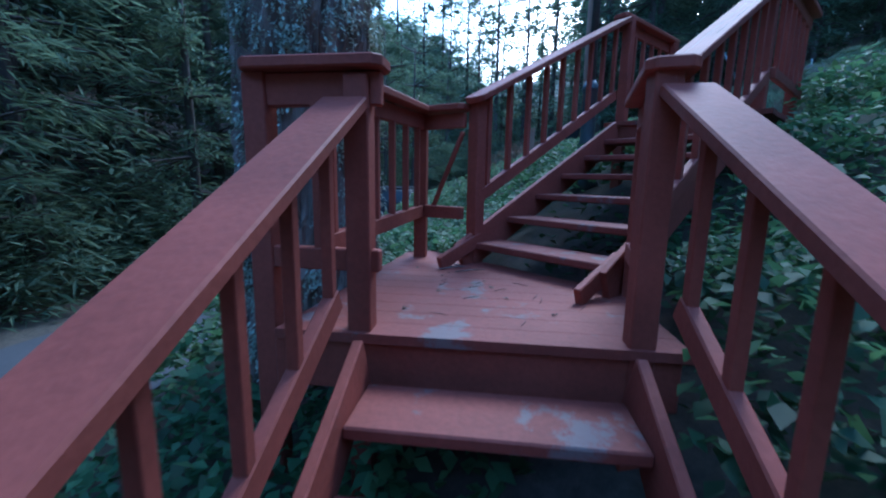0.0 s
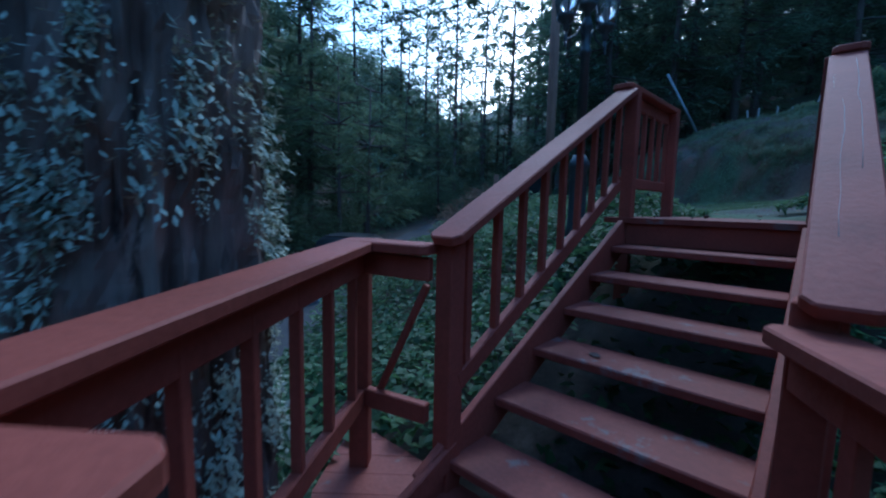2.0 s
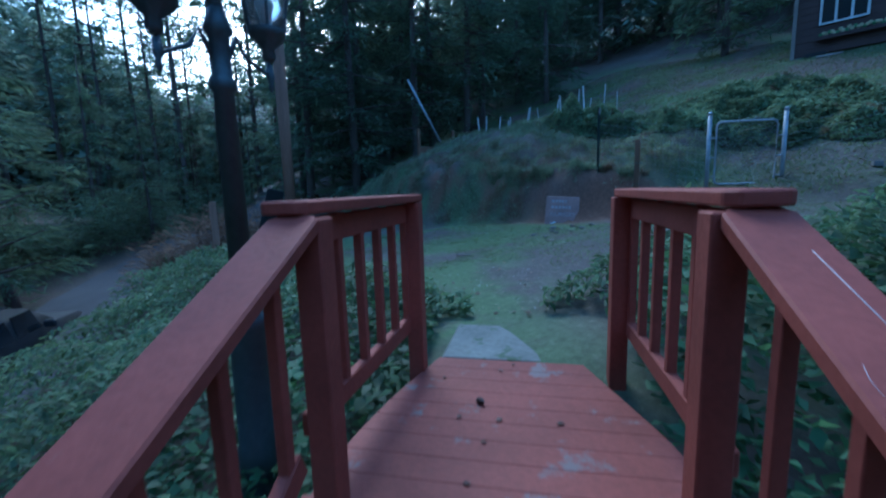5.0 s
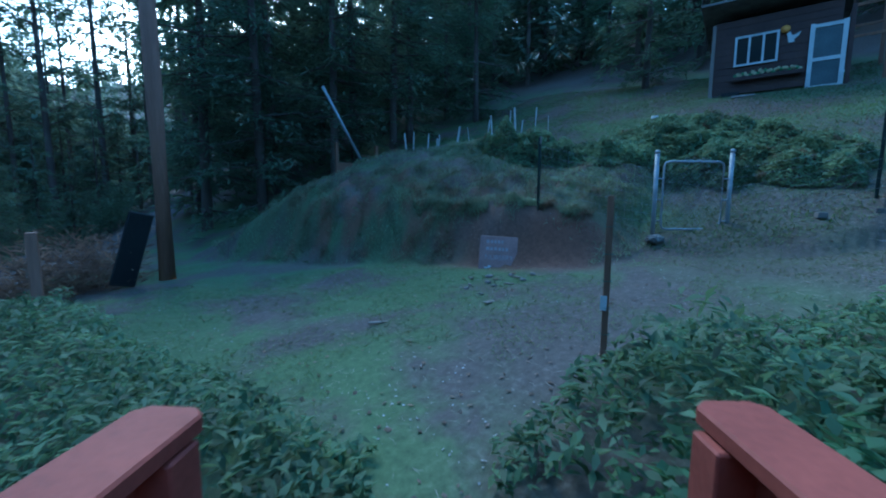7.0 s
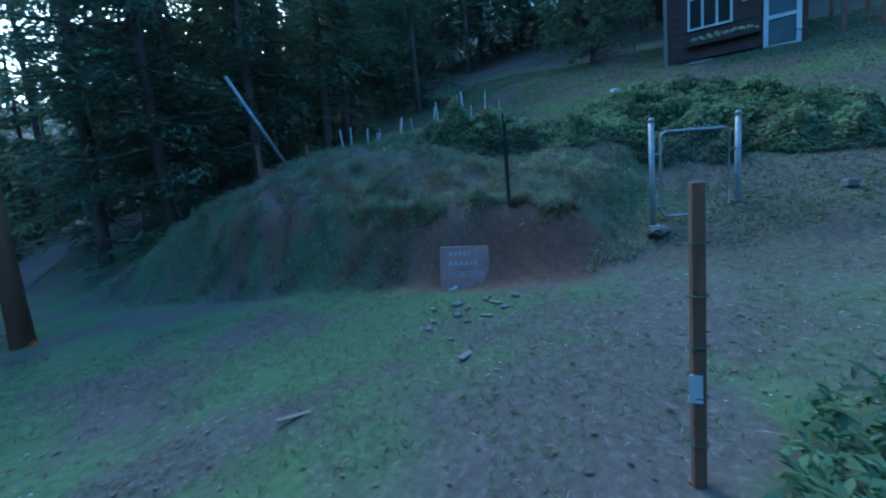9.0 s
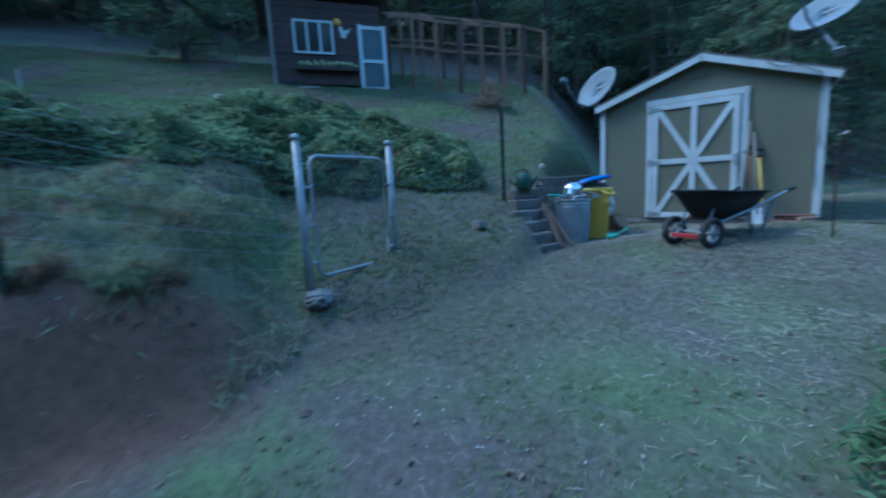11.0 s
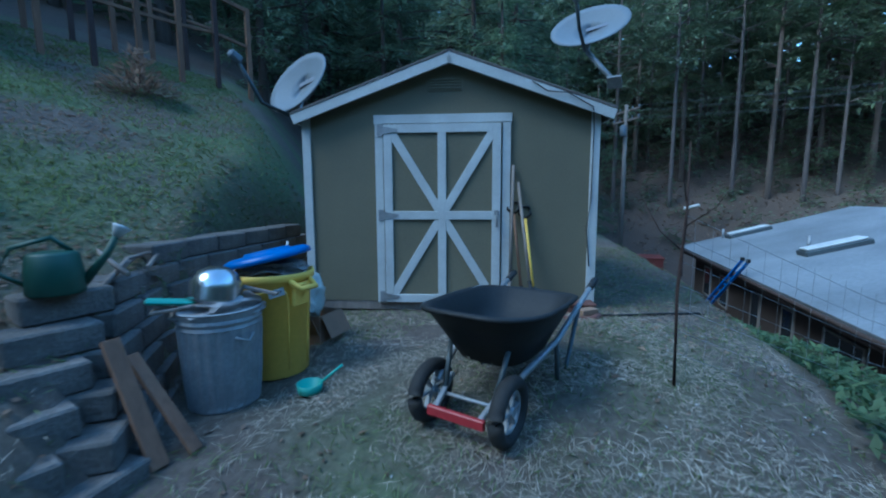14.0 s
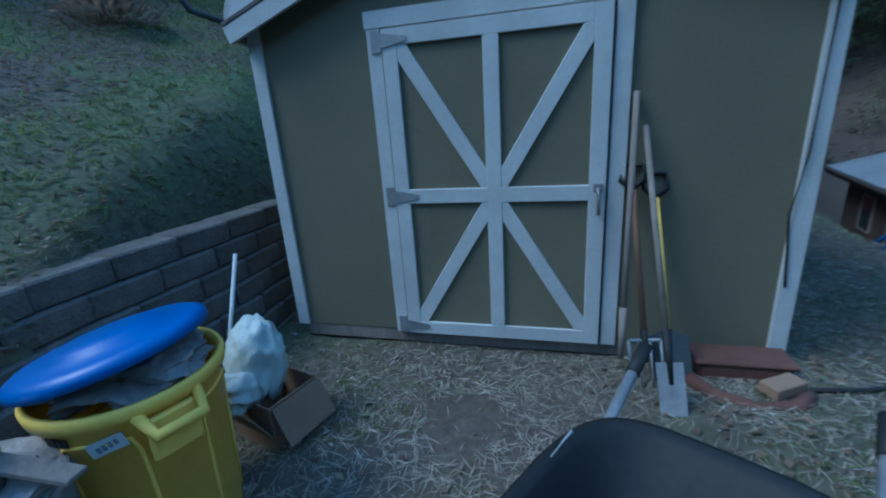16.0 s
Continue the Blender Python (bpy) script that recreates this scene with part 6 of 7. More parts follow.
# ---- lamp post ----
def lamp_post():
    x, y = 1.80, 5.36
    L = thing("lamp_post", pose(x, y, 0, 0, 0, 25), "dark cast-metal lamp post with three glass lanterns", "lamp post")
    z0 = height(x, y)
    part("base", lathe([(0.17, z0 - 0.1), (0.17, z0 + 0.1), (0.12, z0 + 0.16), (0.10, z0 + 0.5), (0.115, z0 + 0.52), (0.085, z0 + 0.6), (0.08, z0 + 1.15), (0.10, z0 + 1.18), (0.10, z0 + 1.22), (0.055, z0 + 1.3)], 16), DARKM, L)
    part("shaft", lathe([(0.052, z0 + 1.25), (0.042, 3.95), (0.055, 3.96), (0.055, 4.0), (0.042, 4.02), (0.042, 4.18), (0.06, 4.2), (0.03, 4.3)], 14), DARKM, L)

    def lantern(px, py, pz):
        lan = part("lantern", lathe([(0.02, -0.14), (0.035, -0.12), (0.03, -0.08), (0.085, -0.03), (0.10, 0.0), (0.085, 0.005)], 6), DARKM, L, "six-sided glass lantern")
        lan.location = (px, py, pz)
        part("glass", lathe([(0.082, 0.0), (0.125, 0.24)], 6), GLASS, lan)
        for k in range(6):
            a = math.pi * k / 3
            part("glazing_bar", beam((0.084 * math.cos(a), 0.084 * math.sin(a), 0), (0.127 * math.cos(a), 0.127 * math.sin(a), 0.24), 0.012, 0.012, 0.002), DARKM, lan)
        part("roof", lathe([(0.14, 0.235), (0.145, 0.25), (0.05, 0.33), (0.03, 0.36), (0.002, 0.40)], 6), DARKM, lan)
        part("bulb", lathe([(0.002, 0.02), (0.018, 0.03), (0.02, 0.08), (0.03, 0.12), (0.002, 0.16)], 12), WHITE, lan)

    lantern(0, 0, 4.42)
    for a in (178, 2):
        r = math.radians(a)
        dx, dy = math.cos(r), math.sin(r)
        part("arm", tube([(0.03 * dx, 0.03 * dy, 4.08), (0.08 * dx, 0.08 * dy, 4.2), (0.12 * dx, 0.12 * dy, 4.12), (0.22 * dx, 0.22 * dy, 4.07), (0.24 * dx, 0.24 * dy, 4.15)], 0.011, 8), DARKM, L)
        part("finial", lathe([(0.002, -0.07), (0.014, -0.05), (0.01, -0.03), (0.018, 0.0), (0.012, 0.06)], 10, None, pose(0.24 * dx, 0.24 * dy, 4.06)), DARKM, L)
        lantern(0.24 * dx, 0.24 * dy, 4.27)


lamp_post()


# ---- pickup truck ----
def pickup():
    T = thing("pickup_truck", pose(-3.15, 10.95, -0.27, 3, 0, -13) @ Matrix.Diagonal((1.08, 1.0, 0.95, 1)), "dark-painted pickup truck with an open bed", "truck")
    w = 0.85
    # bed: open box
    for sx in (-1, 1):
        side = [(0.0, 0.45), (0.62, 0.45), (0.66, 0.62), (0.85, 0.80), (1.1, 0.84), (1.35, 0.80), (1.52, 0.6), (1.56, 0.45), (2.0, 0.45), (2.0, 1.08), (0.0, 1.04)]
        part("bed_side", prism([(y, z) for y, z in side], 0.09, Matrix(((0, 0, sx, sx * (w - 0.09)), (1, 0, 0, 0), (0, 1, 0, 0), (0, 0, 0, 1))), 0.012), TRUCK, T)
        part("fender_flare", tube([(sx * (w + 0.01), 1.1 + 0.45 * math.cos(a), 0.42 + 0.45 * math.sin(a)) for a in [math.pi * k / 12 for k in range(13)]], 0.03, 8), TRUCK, T)
    tg = part("tailgate", box((2 * w - 0.02, 0.07, 0.56), pose(0, 0.0, 0.77), 0.02), TRUCK, T)
    part("tailgate_handle", box((0.2, 0.02, 0.05), pose(0, -0.045, 0.9), 0.008), GALV, tg)
    part("bed_floor", box((2 * w - 0.2, 1.95, 0.04), pose(0, 1.0, 0.56), 0), BLACKP, T)
    part("bumper", box((2 * w, 0.16, 0.17), pose(0, -0.1, 0.46), 0.03), GALV, T, "dull chrome rear bumper")
    part("licence_plate", box((0.3, 0.01, 0.15), pose(-0.1, -0.19, 0.47), 0.004), WHITE, T, "pale blank licence plate")
    for sx in (-1, 1):
        part("tail_light", box((0.12, 0.05, 0.32), pose(sx * (w - 0.07), -0.02, 0.83), 0.01), REDP, T)
    # cab and bonnet, lofted sections across y
    secs = [(2.02, 0.45, 1.08, 1.10, 0.85, 0.80), (2.14, 0.45, 1.12, 1.60, 0.86, 0.66), (2.45, 0.45, 1.12, 1.72, 0.86, 0.66), (3.3, 0.45, 1.12, 1.72, 0.86, 0.66), (3.75, 0.45, 1.12, 1.58, 0.86, 0.66), (4.3, 0.45, 1.1, 1.14, 0.86, 0.76), (5.2, 0.45, 1.0, 1.02, 0.84, 0.72), (5.4, 0.5, 0.85, 0.88, 0.78, 0.66)]
    bm = bmesh.new()
    rings = [[bm.verts.new(c) for c in ((-ww, y, z0), (-ww, y, z1), (-wt, y, z2), (wt, y, z2), (ww, y, z1), (ww, y, z0))] for y, z0, z1, z2, ww, wt in secs]
    for a, b in zip(rings, rings[1:]):
        for k in range(6):
            bm.faces.new((a[k], a[(k + 1) % 6], b[(k + 1) % 6], b[k]))
    bm.faces.new(rings[0][::-1]), bm.faces.new(rings[-1])
    bmesh.ops.recalc_face_normals(bm, faces=bm.faces)
    bmesh.ops.bevel(bm, geom=bm.edges[:], offset=0.025, segments=2, affect="EDGES")
    cab = part("cab", bm, TRUCK, T, smooth=True)
    part("rear_window", prism([(-0.64, 1.16), (0.64, 1.16), (0.58, 1.53), (-0.58, 1.53)], 0.012, pose(0, 2.075, 0.07, 90 - 14), 0), DARKGLASS, cab)
    for sx in (-1, 1):
        for y0, y1 in ((2.3, 2.95), (3.05, 3.75)):
            part("side_window", prism([(y0, 1.16), (y1, 1.16), (y1 - (0.1 if y0 > 3 else 0.02), 1.56), (y0 + 0.05, 1.58)], 0.012, Matrix(((0, -0.22 * sx, sx, sx * 1.095), (1, 0, 0, 0), (0, 1, 0, 0), (0, 0, 0, 1))), 0), DARKGLASS, cab)
        part("mirror", box((0.2, 0.1, 0.16), pose(sx * 0.98, 3.75, 1.2), 0.03), TRUCK, cab)
        for y in (1.1, 4.5):
            wh = part("wheel", tube([(sx * (w - 0.22), y, 0.36), (sx * (w - 0.0), y, 0.36)], 0.37, 24), RUBBER, T)
            part("hubcap", tube([(sx * (w - 0.02), y, 0.36), (sx * (w + 0.012), y, 0.36)], [0.22, 0.18], 18), GALV, wh)
    part("roof_panel", box((1.22, 0.95, 0.02), pose(0, 2.9, 1.735), 0.01), TRUCK, T)
    part("underbody", box((1.3, 5.0, 0.2), pose(0, 2.6, 0.42), 0.02), BLACKP, T)


pickup()


# ---- chicken coop and its run ----
COOP = pose(18.78, 9.98, 7.15, 0, 0, -76.8)      # local x along the front to the viewer's right, local y into the hill


def coop():
    c = thing("chicken_coop", COOP, "dark brown wooden coop with a white window and door", "coop")
    L, H, D = 3.1, 2.55, 2.4
    rows = 11
    for k in range(rows):
        z0 = 0.25 + (H - 0.25) * k / rows
        part("board", box((L, 0.03, (H - 0.25) / rows - 0.006), pose(L / 2, 0.015 + 0.004 * (k % 2), z0 + (H - 0.25) / rows / 2), 0.003), COOPW, c)
    for x in (0.02, L - 0.02):
        part("side_wall", box((0.04, D, H - 0.2), pose(x, D / 2 + 0.04, 0.2 + (H - 0.2) / 2), 0), COOPW, c)
    part("back_wall", box((L, 0.04, H), pose(L / 2, D + 0.05, H / 2), 0), COOPW, c)
    part("roof", box((L + 0.7, D + 0.9, 0.08), pose(L / 2 - 0.05, D / 2 - 0.05, H + 0.2, -10, 0, 0), 0.01), SHINGLE, c, "dark overhanging shingle roof")
    part("corner_post", box((0.1, 0.05, H - 0.1), pose(-0.02, -0.02, H / 2), 0.006), WOODG, c)
    w = part("window", box((1.08, 0.02, 0.86), pose(1.13, -0.015, 1.55), 0.003), DARKGLASS, c)
    for x in (0.6, 0.95, 1.31, 1.66):
        part("sash_bar", box((0.06, 0.035, 0.92), pose(x, -0.028, 1.55), 0.004), WHITE, w)
    for z in (1.12, 1.98):
        part("sash_bar", box((1.12, 0.037, 0.06), pose(1.13, -0.028, z), 0.004), WHITE, w)
    pb = part("window_box", box((1.75, 0.14, 0.12), pose(1.45, -0.09, 0.68), 0.01), COOPW, c)
    rng = random.Random(3)
    for k in range(26):
        x, z = 0.65 + 1.6 * k / 25, 0.8 + rng.uniform(-0.05, 0.06)
        part("flower", moved(crumpled(0.05, k, (1, 0.8, 1), 0.3), pose(x, -0.12, z)), PETAL if k % 3 else FOLI, pb)
    part("rooster_silhouette", prism([(-0.1, -0.14), (0.04, -0.14), (0.03, -0.06), (0.13, 0.03), (0.17, 0.15), (0.08, 0.08), (-0.03, 0.06), (-0.08, 0.18), (-0.16, 0.16), (-0.13, 0.0)], 0.012, pose(2.02, -0.005, 1.72, 90)), WHITE, c, "white flat bird silhouette")
    part("orange_ornament", lathe([(0.002, 0), (0.1, 0.02), (0.12, 0.05), (0.002, 0.07)], 14, None, pose(1.82, 0.0, 1.98, 90)), ORANGE, c, "round orange ornament")
    d = part("door", box((0.76, 0.03, 1.75), pose(2.82, -0.01, 1.03), 0.003), DARKM, c, "screen door in a white frame")
    for x in (2.46, 3.18):
        part("stile", box((0.11, 0.04, 1.9), pose(x, -0.03, 1.03), 0.004), WHITE, d)
    for z in (0.16, 0.95, 1.9):
        part("rail", box((0.62, 0.042, 0.1), pose(2.82, -0.03, z), 0.004), WHITE, d)
    part("step_light", box((0.1, 0.03, 0.06), pose(3.2, -0.06, 0.52), 0.006), WHITE, d)
    part("footing", box((0.3, 0.2, 0.3), pose(0.1, 0.1, 0.1), 0.02), CONC, c)
    part("ramp", box((0.6, 0.3, 0.04), pose(0.9, -0.2, 0.12, 20), 0.004), WOODG, c)
    part("hatch", box((0.5, 0.02, 0.22), pose(0.55, -0.03, 0.2), 0), BLACKP, c)
    loose("white_bucket", lathe([(0.09, 0), (0.11, 0.2), (0.115, 0.2), (0.1, 0.02)], 14, None, pose(16.2, 10.6, height(16.2, 10.6))), WHITE, "small white bucket on the slope", "bucket")


PETAL = mat("pale_petals", (0.45, 0.42, 0.25), 0.7, var=0.3, big=8, bump=0)
FOLI = mat("bright_foliage", (0.10, 0.22, 0.08), 0.7, var=0.3, big=8, bump=0)
ORANGE = mat("orange_paint", (0.55, 0.28, 0.05), 0.6, var=0.15, bump=0)
coop()


def coop_run():
    r = thing("coop_run", pose(0, 0, 0), "wood-framed wire poultry run beside the coop", "enclosure")
    a, b = Vector((19.55, 6.75, 0)), Vector((20.4, 1.5, 0))
    n = 7
    tops, back = [], Vector((1.9, 0.3, 0))
    for k in range(n + 1):
        for off in (Vector((0, 0, 0)), back):
            p = a.lerp(b, k / n) + off
            z = height(p.x, p.y)
            part("post", box((0.1, 0.1, 2.35), pose(p.x, p.y, z + 0.98, 0, 0, 10), 0.006), WOODB if k % 3 else COOPW, r)
            tops.append((p, z + 2.1))
    for side in (0, 1):
        q = tops[side::2]
        for (p, z), (p2, z2) in zip(q, q[1:]):
            part("rail", beam((p.x, p.y, z), (p2.x, p2.y, z2), 0.05, 0.09), WOODB, r)
            part("rail", beam((p.x, p.y, z - 0.85), (p2.x, p2.y, z2 - 0.85), 0.04, 0.07), WOODB, r)
    for k in range(0, n + 1, 2):
        (p, z), (p2, z2) = tops[2 * k], tops[2 * k + 1]
        part("roof_beam", beam((p.x, p.y, z), (p2.x, p2.y, z2), 0.04, 0.08), WOODB, r)


coop_run()
rngb = random.Random(8)
sp = []
for n in range(700):
    a, q = rngb.uniform(0, 6.283), rngb.random()
    sp.append(((18.0 + 0.55 * q * math.cos(a), 4.0 + 0.55 * q * math.sin(a), height(18, 4) + rngb.uniform(0, 0.75) * (1.1 - q)), (math.cos(a), math.sin(a), rngb.uniform(0, 1.2)), 0.16, 0.02))
bush = thing("dry_bush", pose(0, 0, 0), "small dry brown bush on the hillside", "bush")
leaves = new("twig_crown", spray_mesh("twig_crown", sp, LITTER, 4))
leaves.parent = bush


# ---- far white stakes and dark lean-to past the knoll ----
def far_stakes():
    rng = random.Random(6)
    stake = thing("garden_marker", pose(0, 0, -500), "weathered white garden stake standing askew", "stake", "white garden stakes")
    part("stick", box((0.045, 0.022, 0.8), pose(0, 0, 0.34), 0.005), STAKEW, stake)
    for k in range(15):
        f = k / 14
        x, y = 12.4 + 2.7 * f + rng.uniform(-0.25, 0.25), 18.7 - 4.8 * f + rng.uniform(-0.25, 0.25)
        copy_thing(stake, pose(x, y, height(x, y), rng.uniform(-9, 9), rng.uniform(-14, 14), rng.uniform(0, 90)) @ Matrix.Scale(rng.uniform(0.9, 1.7), 4))
    for o in (*stake.children_recursive, stake):
        bpy.data.objects.remove(o)
    bed = thing("raised_bed", pose(14.1, 16.8, height(14.1, 16.8), 0, 0, -52), "low board-edged garden bed behind the stakes", "garden bed")
    part("edge", box((5.5, 0.05, 0.22), pose(0, 0, 0.1, 0, -4, -9), 0.006), WOODG, bed)
    hut = thing("lean_to", pose(9.6, 17.6, height(9.6, 17.6)), "dark weathered lean-to among the trees", "hut")
    part("panel", box((1.4, 0.05, 1.0), pose(0, 0, 0.5), 0.01), WOODB, hut)
    for x in (-0.75, 0.75):
        part("post", box((0.1, 0.1, 1.7), pose(x, 0, 0.8), 0.01), WOODB, hut)
    loose("plastic_tub", lathe([(0.16, 0), (0.2, 0.22), (0.21, 0.22), (0.17, 0.02)], 16, None, pose(9.9, 15.6, height(9.9, 15.6))), DISH, "pale plastic tub in the grass", "tub")


STAKEW = mat("weathered_white_stake", (0.62, 0.62, 0.61), 0.85, var=0.2, big=6, bump=0.2)
far_stakes()


# ---- house below the yard ----
def house():
    # local x along the near eave from its far corner, local y under the roof
    H = thing("house", Matrix.Translation((16.78, -16.27, 0)) @ pose(0, 0, 0, 0, 0, 122.3), "low dark-walled house with a pale grey roof and skylights", "house")
    L, half, eave, ridge = 14.5, 6.3, 2.41, 4.28
    pitch = math.degrees(math.atan2(ridge - eave, half))
    run = math.hypot(ridge - eave, half)
    part("roof", box((L, run, 0.12), pose(L / 2, half / 2, (eave + ridge) / 2 - 0.06, pitch, 0, 0), 0.01), ROOF, H)
    part("roof", box((L, run, 0.12), pose(L / 2, half * 1.5, (eave + ridge) / 2 - 0.06, -pitch, 0, 0), 0.01), ROOF, H)
    part("fascia", box((L, 0.04, 0.17), pose(L / 2, 0.0, eave - 0.16), 0.01), DARKWOOD, H)
    part("gutter", tube([(0.0, -0.05, eave - 0.1), (L, -0.05, eave - 0.1)], 0.05, 8), DARKWOOD, H)
    wall = part("wall", box((L - 1.2, 0.18, 3.4), pose(L / 2, 0.62, 0.5), 0), HOUSEW, H)
    part("wall", box((0.18, 2 * half - 1.6, 3.4), pose(0.7, half, 0.5), 0), HOUSEW, H)
    part("wall", box((0.18, 2 * half - 1.6, 3.4), pose(L - 0.7, half, 0.5), 0), HOUSEW, H)
    part("wall", box((L - 1.2, 0.18, 3.4), pose(L / 2, 2 * half - 0.62, 0.5), 0), HOUSEW, H)
    for x, ww in ((2.6, 0.8), (4.6, 0.8), (7.4, 0.55), (9.4, 0.55), (11.7, 1.3)):
        wi = part("window", box((ww, 0.05, 1.05), pose(x, 0.515, 1.25), 0.01), DARKGLASS, wall)
        for dx in (-ww / 2 - 0.03, ww / 2 + 0.03):
            part("window_frame", box((0.06, 0.06, 1.17), pose(x + dx, 0.505, 1.25), 0.008), WOODG, wi)
        for dz in (-0.555, 0.555):
            part("window_frame", box((ww, 0.06, 0.06), pose(x, 0.505, 1.25 + dz), 0.008), WOODG, wi)
    for x, y in ((0.9, 2.35), (7.0, 2.45)):
        z = eave + (ridge - eave) * y / half
        sk = part("skylight", box((0.62, 1.6, 0.18), pose(x, y, z + 0.06, pitch, 0, 0), 0.03), DARKM, H)
        part("dome", box((0.5, 1.45, 0.06), pose(x, y - 0.03, z + 0.18, pitch, 0, 0), 0.03), WHITE, sk, "pale translucent skylight dome")
    for x, y in ((0.5, 1.55), (6.2, 2.2)):
        z = eave + (ridge - eave) * y / half
        part("vent_pipe", tube([(x, y, z - 0.1), (x, y, z + 0.4)], 0.045, 10), GALV, H)
    return H


ROOF = mat("pale_grey_roofing", (0.22, 0.24, 0.26), 0.85, var=0.2, big=0.5, fine=12, bump=0.2)
DARKWOOD = mat("dark_stained_wood", (0.05, 0.032, 0.025), 0.8, var=0.2, bump=0.2)
HOUSEW = mat("dark_brown_wall", (0.07, 0.05, 0.04), 0.85, var=0.2, big=1, bump=0.2)
hs = house()


def ladder():
    m = hs.matrix_world
    lad = thing("ladder", m @ pose(7.2, -0.1, 0, 0, 0, 0), "blue extension ladder leaning on the eave", "ladder")
    a, b = Vector((-1.3, -0.75, 0.25)), Vector((0.95, 0.0, 2.85))
    for sx in (-0.21, 0.21):
        part("rail", beam(a + Vector((sx, 0, 0)), b + Vector((sx, 0, 0)), 0.09, 0.05), BLUE, lad)
        part("tip", box((0.08, 0.1, 0.1), Matrix.Translation(b + Vector((sx, 0, 0.03))), 0.01), BLACKP, lad)
    for k in range(11):
        p = a.lerp(b, (k + 0.5) / 11)
        part("rung", tube([p - Vector((0.21, 0, 0)), p + Vector((0.21, 0, 0))], 0.018, 8), BLUE, lad)


ladder()
RUSTR = mat("faded_red_metal", (0.22, 0.05, 0.035), 0.7, var=0.25, bump=0.1)
red = thing("red_shed", pose(20.2, -18.5, height(20.2, -18.5), 0, 0, 30), "low faded-red bin beside the house", "bin")
part("box", box((3.2, 1.6, 1.2), pose(0, 0, 0.5), 0.03), RUSTR, red)
part("lid", box((3.3, 1.7, 0.08), pose(0, 0, 1.12), 0.02), RUSTR, red)


def utility_pole():
    x, y = 22.6, -22.0
    z = height(x, y)
    u = thing("utility_pole", pose(x, y, 0), "wooden utility pole with crossarms and a transformer", "utility pole")
    part("shaft", tube([(0, 0, z - 0.5), (0, 0, 10.6)], [0.16, 0.11], 12), WOODG, u)
    for h in (10.2, 9.6):
        arm = part("crossarm", beam((-1.1, 0.5, h), (1.1, -0.5, h), 0.1, 0.12), WOODG, u)
        for f in (-1, -0.5, 0.5, 1):
            part("insulator", lathe([(0.03, 0), (0.06, 0.05), (0.03, 0.1), (0.05, 0.14), (0.002, 0.18)], 10, None, pose(1.05 * f, -0.48 * f, h + 0.05)), DISH, arm)
    part("transformer", lathe([(0.16, 0), (0.19, 0.03), (0.19, 0.6), (0.12, 0.68), (0.002, 0.7)], 16, None, pose(0.0, 0.32, 8.6)), DISH, u)
    for k, h in enumerate((10.35, 10.35, 9.75)):
        bm = bmesh.new()
        s = Vector((x + (-1.0, 1.0, 0.2)[k], y + (0.45, -0.45, 0)[k], h))
        e = Vector((-45, -30 - 2 * k, h + 1))
        tube([s.lerp(e, f / 8) + Vector((0, 0, -1.5 * 4 * f / 8 * (1 - f / 8))) for f in range(9)], 0.011, 4, bm, False)
        loose("power_line", bm, DARKM, "thin sagging power line", "power line")


utility_pole()


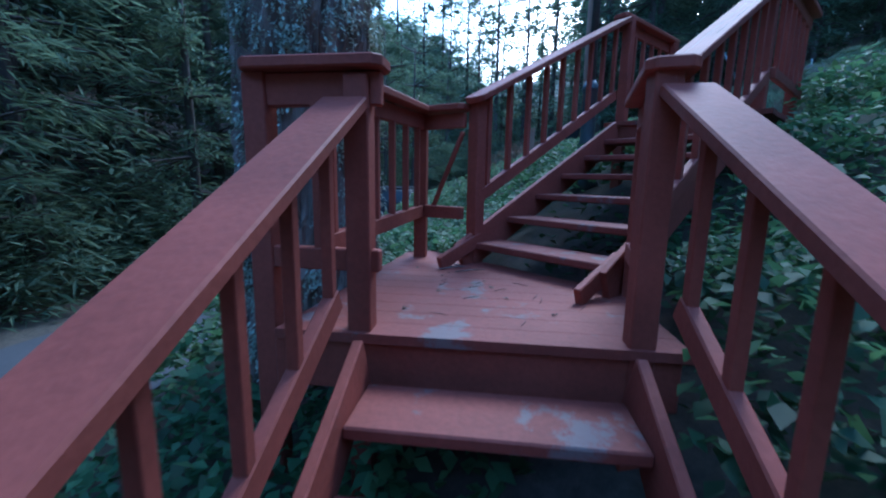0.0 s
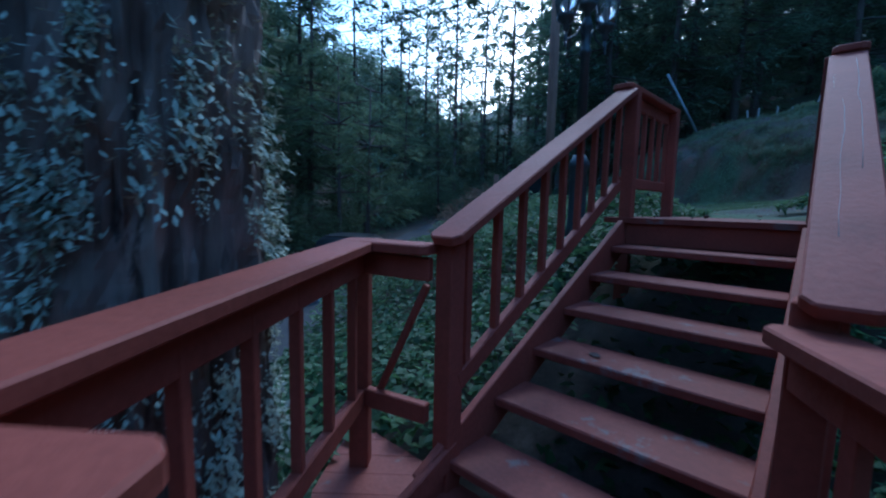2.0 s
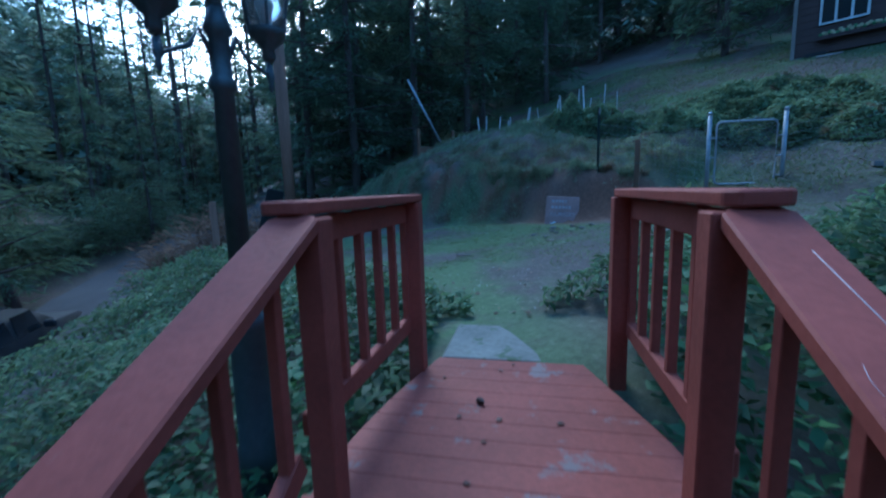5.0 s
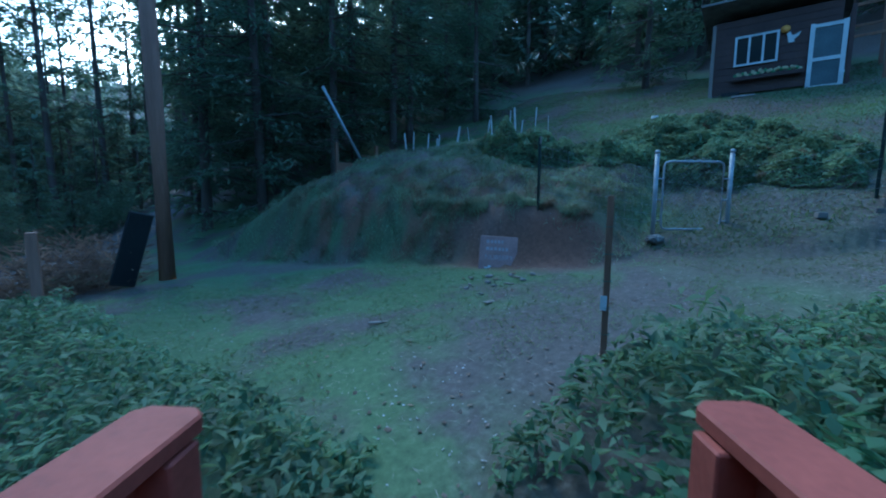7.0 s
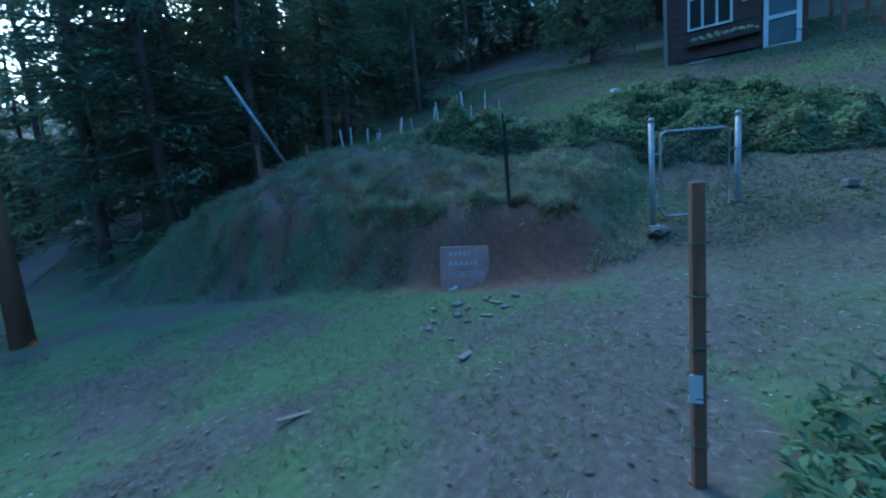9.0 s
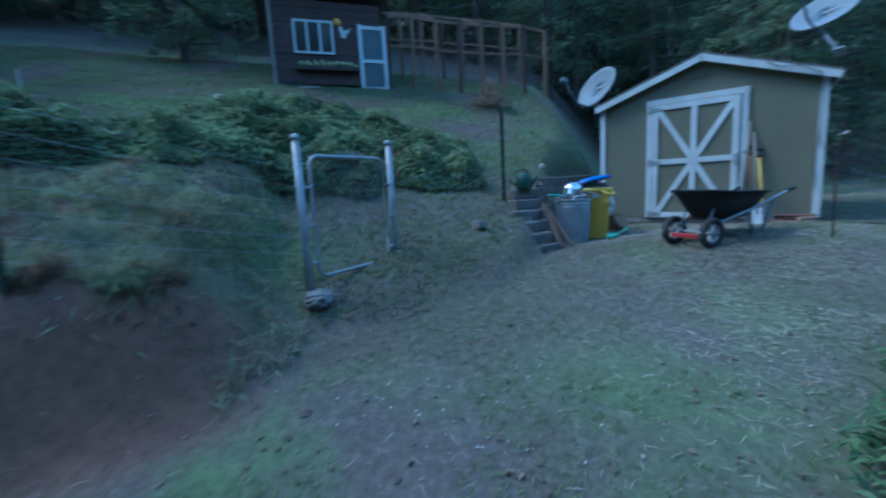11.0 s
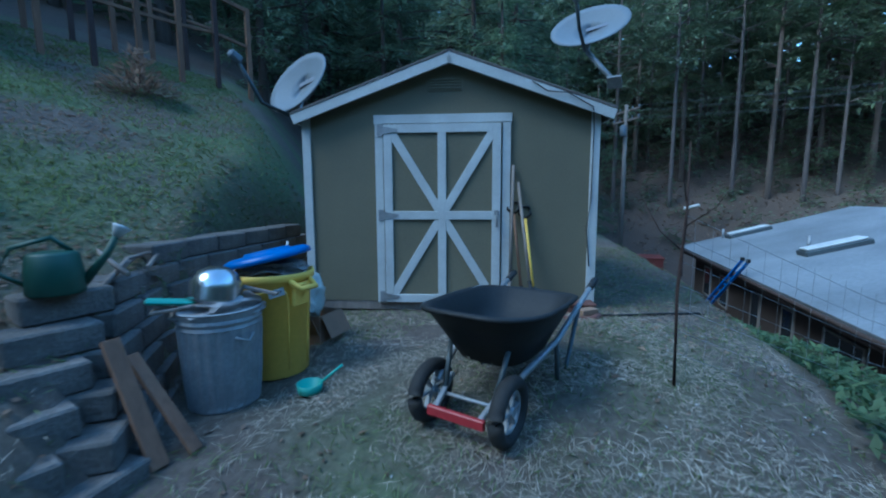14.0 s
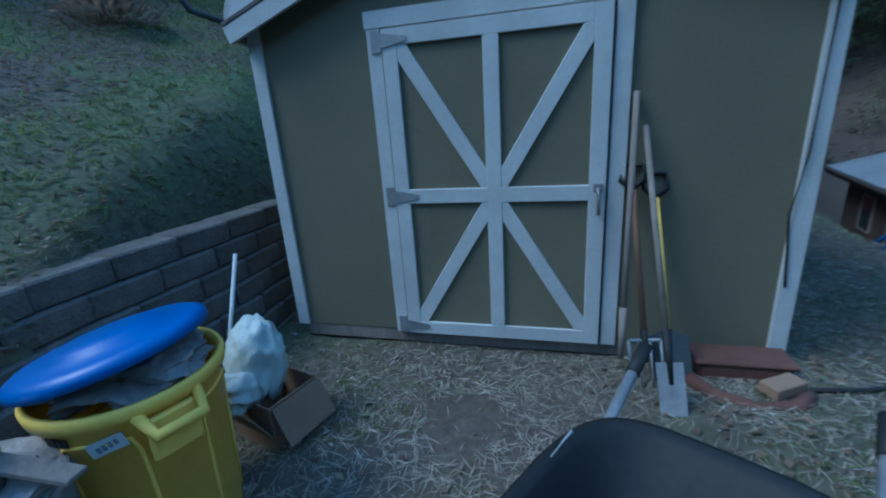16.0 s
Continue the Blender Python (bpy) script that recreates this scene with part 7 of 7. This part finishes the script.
# ---- small debris on the steps and decks ----
def debris():
    rng = random.Random(55)
    for n in range(22):
        x, y = rng.uniform(0.2, 1.2), rng.uniform(1.6, 2.9)
        if local_upper(x, y)[1] > -0.05 or rng.random() < 0.25 * y - 0.3:
            continue
        a, k = rng.uniform(0, 6.283), rng.uniform(0.02, 0.06)
        c, s = math.cos(a), math.sin(a)
        loose("twig", tube([(x - k * c, y - k * s, LANDING + 0.004), (x + 0.006, y, LANDING + 0.006), (x + k * c, y + k * s, LANDING + 0.004)], [0.0012, 0.0018, 0.0008], 5), COOPW, "tiny dark twig lying on the landing", "twig")
    for p, q in (((0.36, 2.62), (0.52, 2.74)), ((0.47, 2.55), (0.66, 2.66)), ((0.42, 2.82), (0.5, 2.7))):
        loose("twig", tube([(*p, LANDING + 0.006), ((p[0] + q[0]) / 2, (p[1] + q[1]) / 2 + 0.012, LANDING + 0.008), (*q, LANDING + 0.005)], [0.003, 0.004, 0.002], 5), BARK, "dark bent twig lying on the landing", "twig")
    spots = [(pose(0.2 + 0.9 * rng.random(), 1.55 + 1.1 * rng.random(), LANDING + 0.003), "dead leaf on the landing") for _ in range(9)]
    spots += [(UPPER @ pose(0.3, 0.349 * 2 + 0.12, 1.393 + 0.336 + 0.004), "brown dead leaf on a stair tread"), (UPPER @ pose(0.28, 0.349 * 5 + 0.1, 1.393 + 0.84 + 0.004), "brown dead leaf on a stair tread")]
    spots += [(UPPER @ pose(rng.uniform(0.1, 0.95), rng.uniform(2.3, 3.5), DECK + 0.004), "small dead leaf on the upper deck") for _ in range(8)]
    for m, label in spots:
        k = 0.045 if "tread" in label else rng.uniform(0.012, 0.022)
        bm = bmesh.new()
        vs = [bm.verts.new(v) for v in ((-k, 0, 0), (-k * 0.3, -k * 0.6, 0.006), (k * 0.5, -k * 0.45, 0.003), (k, 0, 0.008), (k * 0.4, k * 0.5, 0.002), (-k * 0.4, k * 0.55, 0.007), (0, 0, 0.001))]
        for i in range(6):
            bm.faces.new((vs[i], vs[(i + 1) % 6], vs[6]))
        loose("dead_leaf", moved(bm, m @ pose(0, 0, 0, 0, 0, rng.uniform(0, 360))), COOPW if "tread" in label else LITTER, label, "leaf")
    cone = lathe([(0.002, -0.03), (0.014, -0.022), (0.018, -0.005), (0.014, 0.012), (0.007, 0.026), (0.002, 0.03)], 10, None, UPPER @ pose(0.36, 2.95, DECK + 0.017, 80, 0, 40))
    loose("pine_cone", cone, COOPW, "small dark pine cone on the upper deck", "pine cone")


debris()
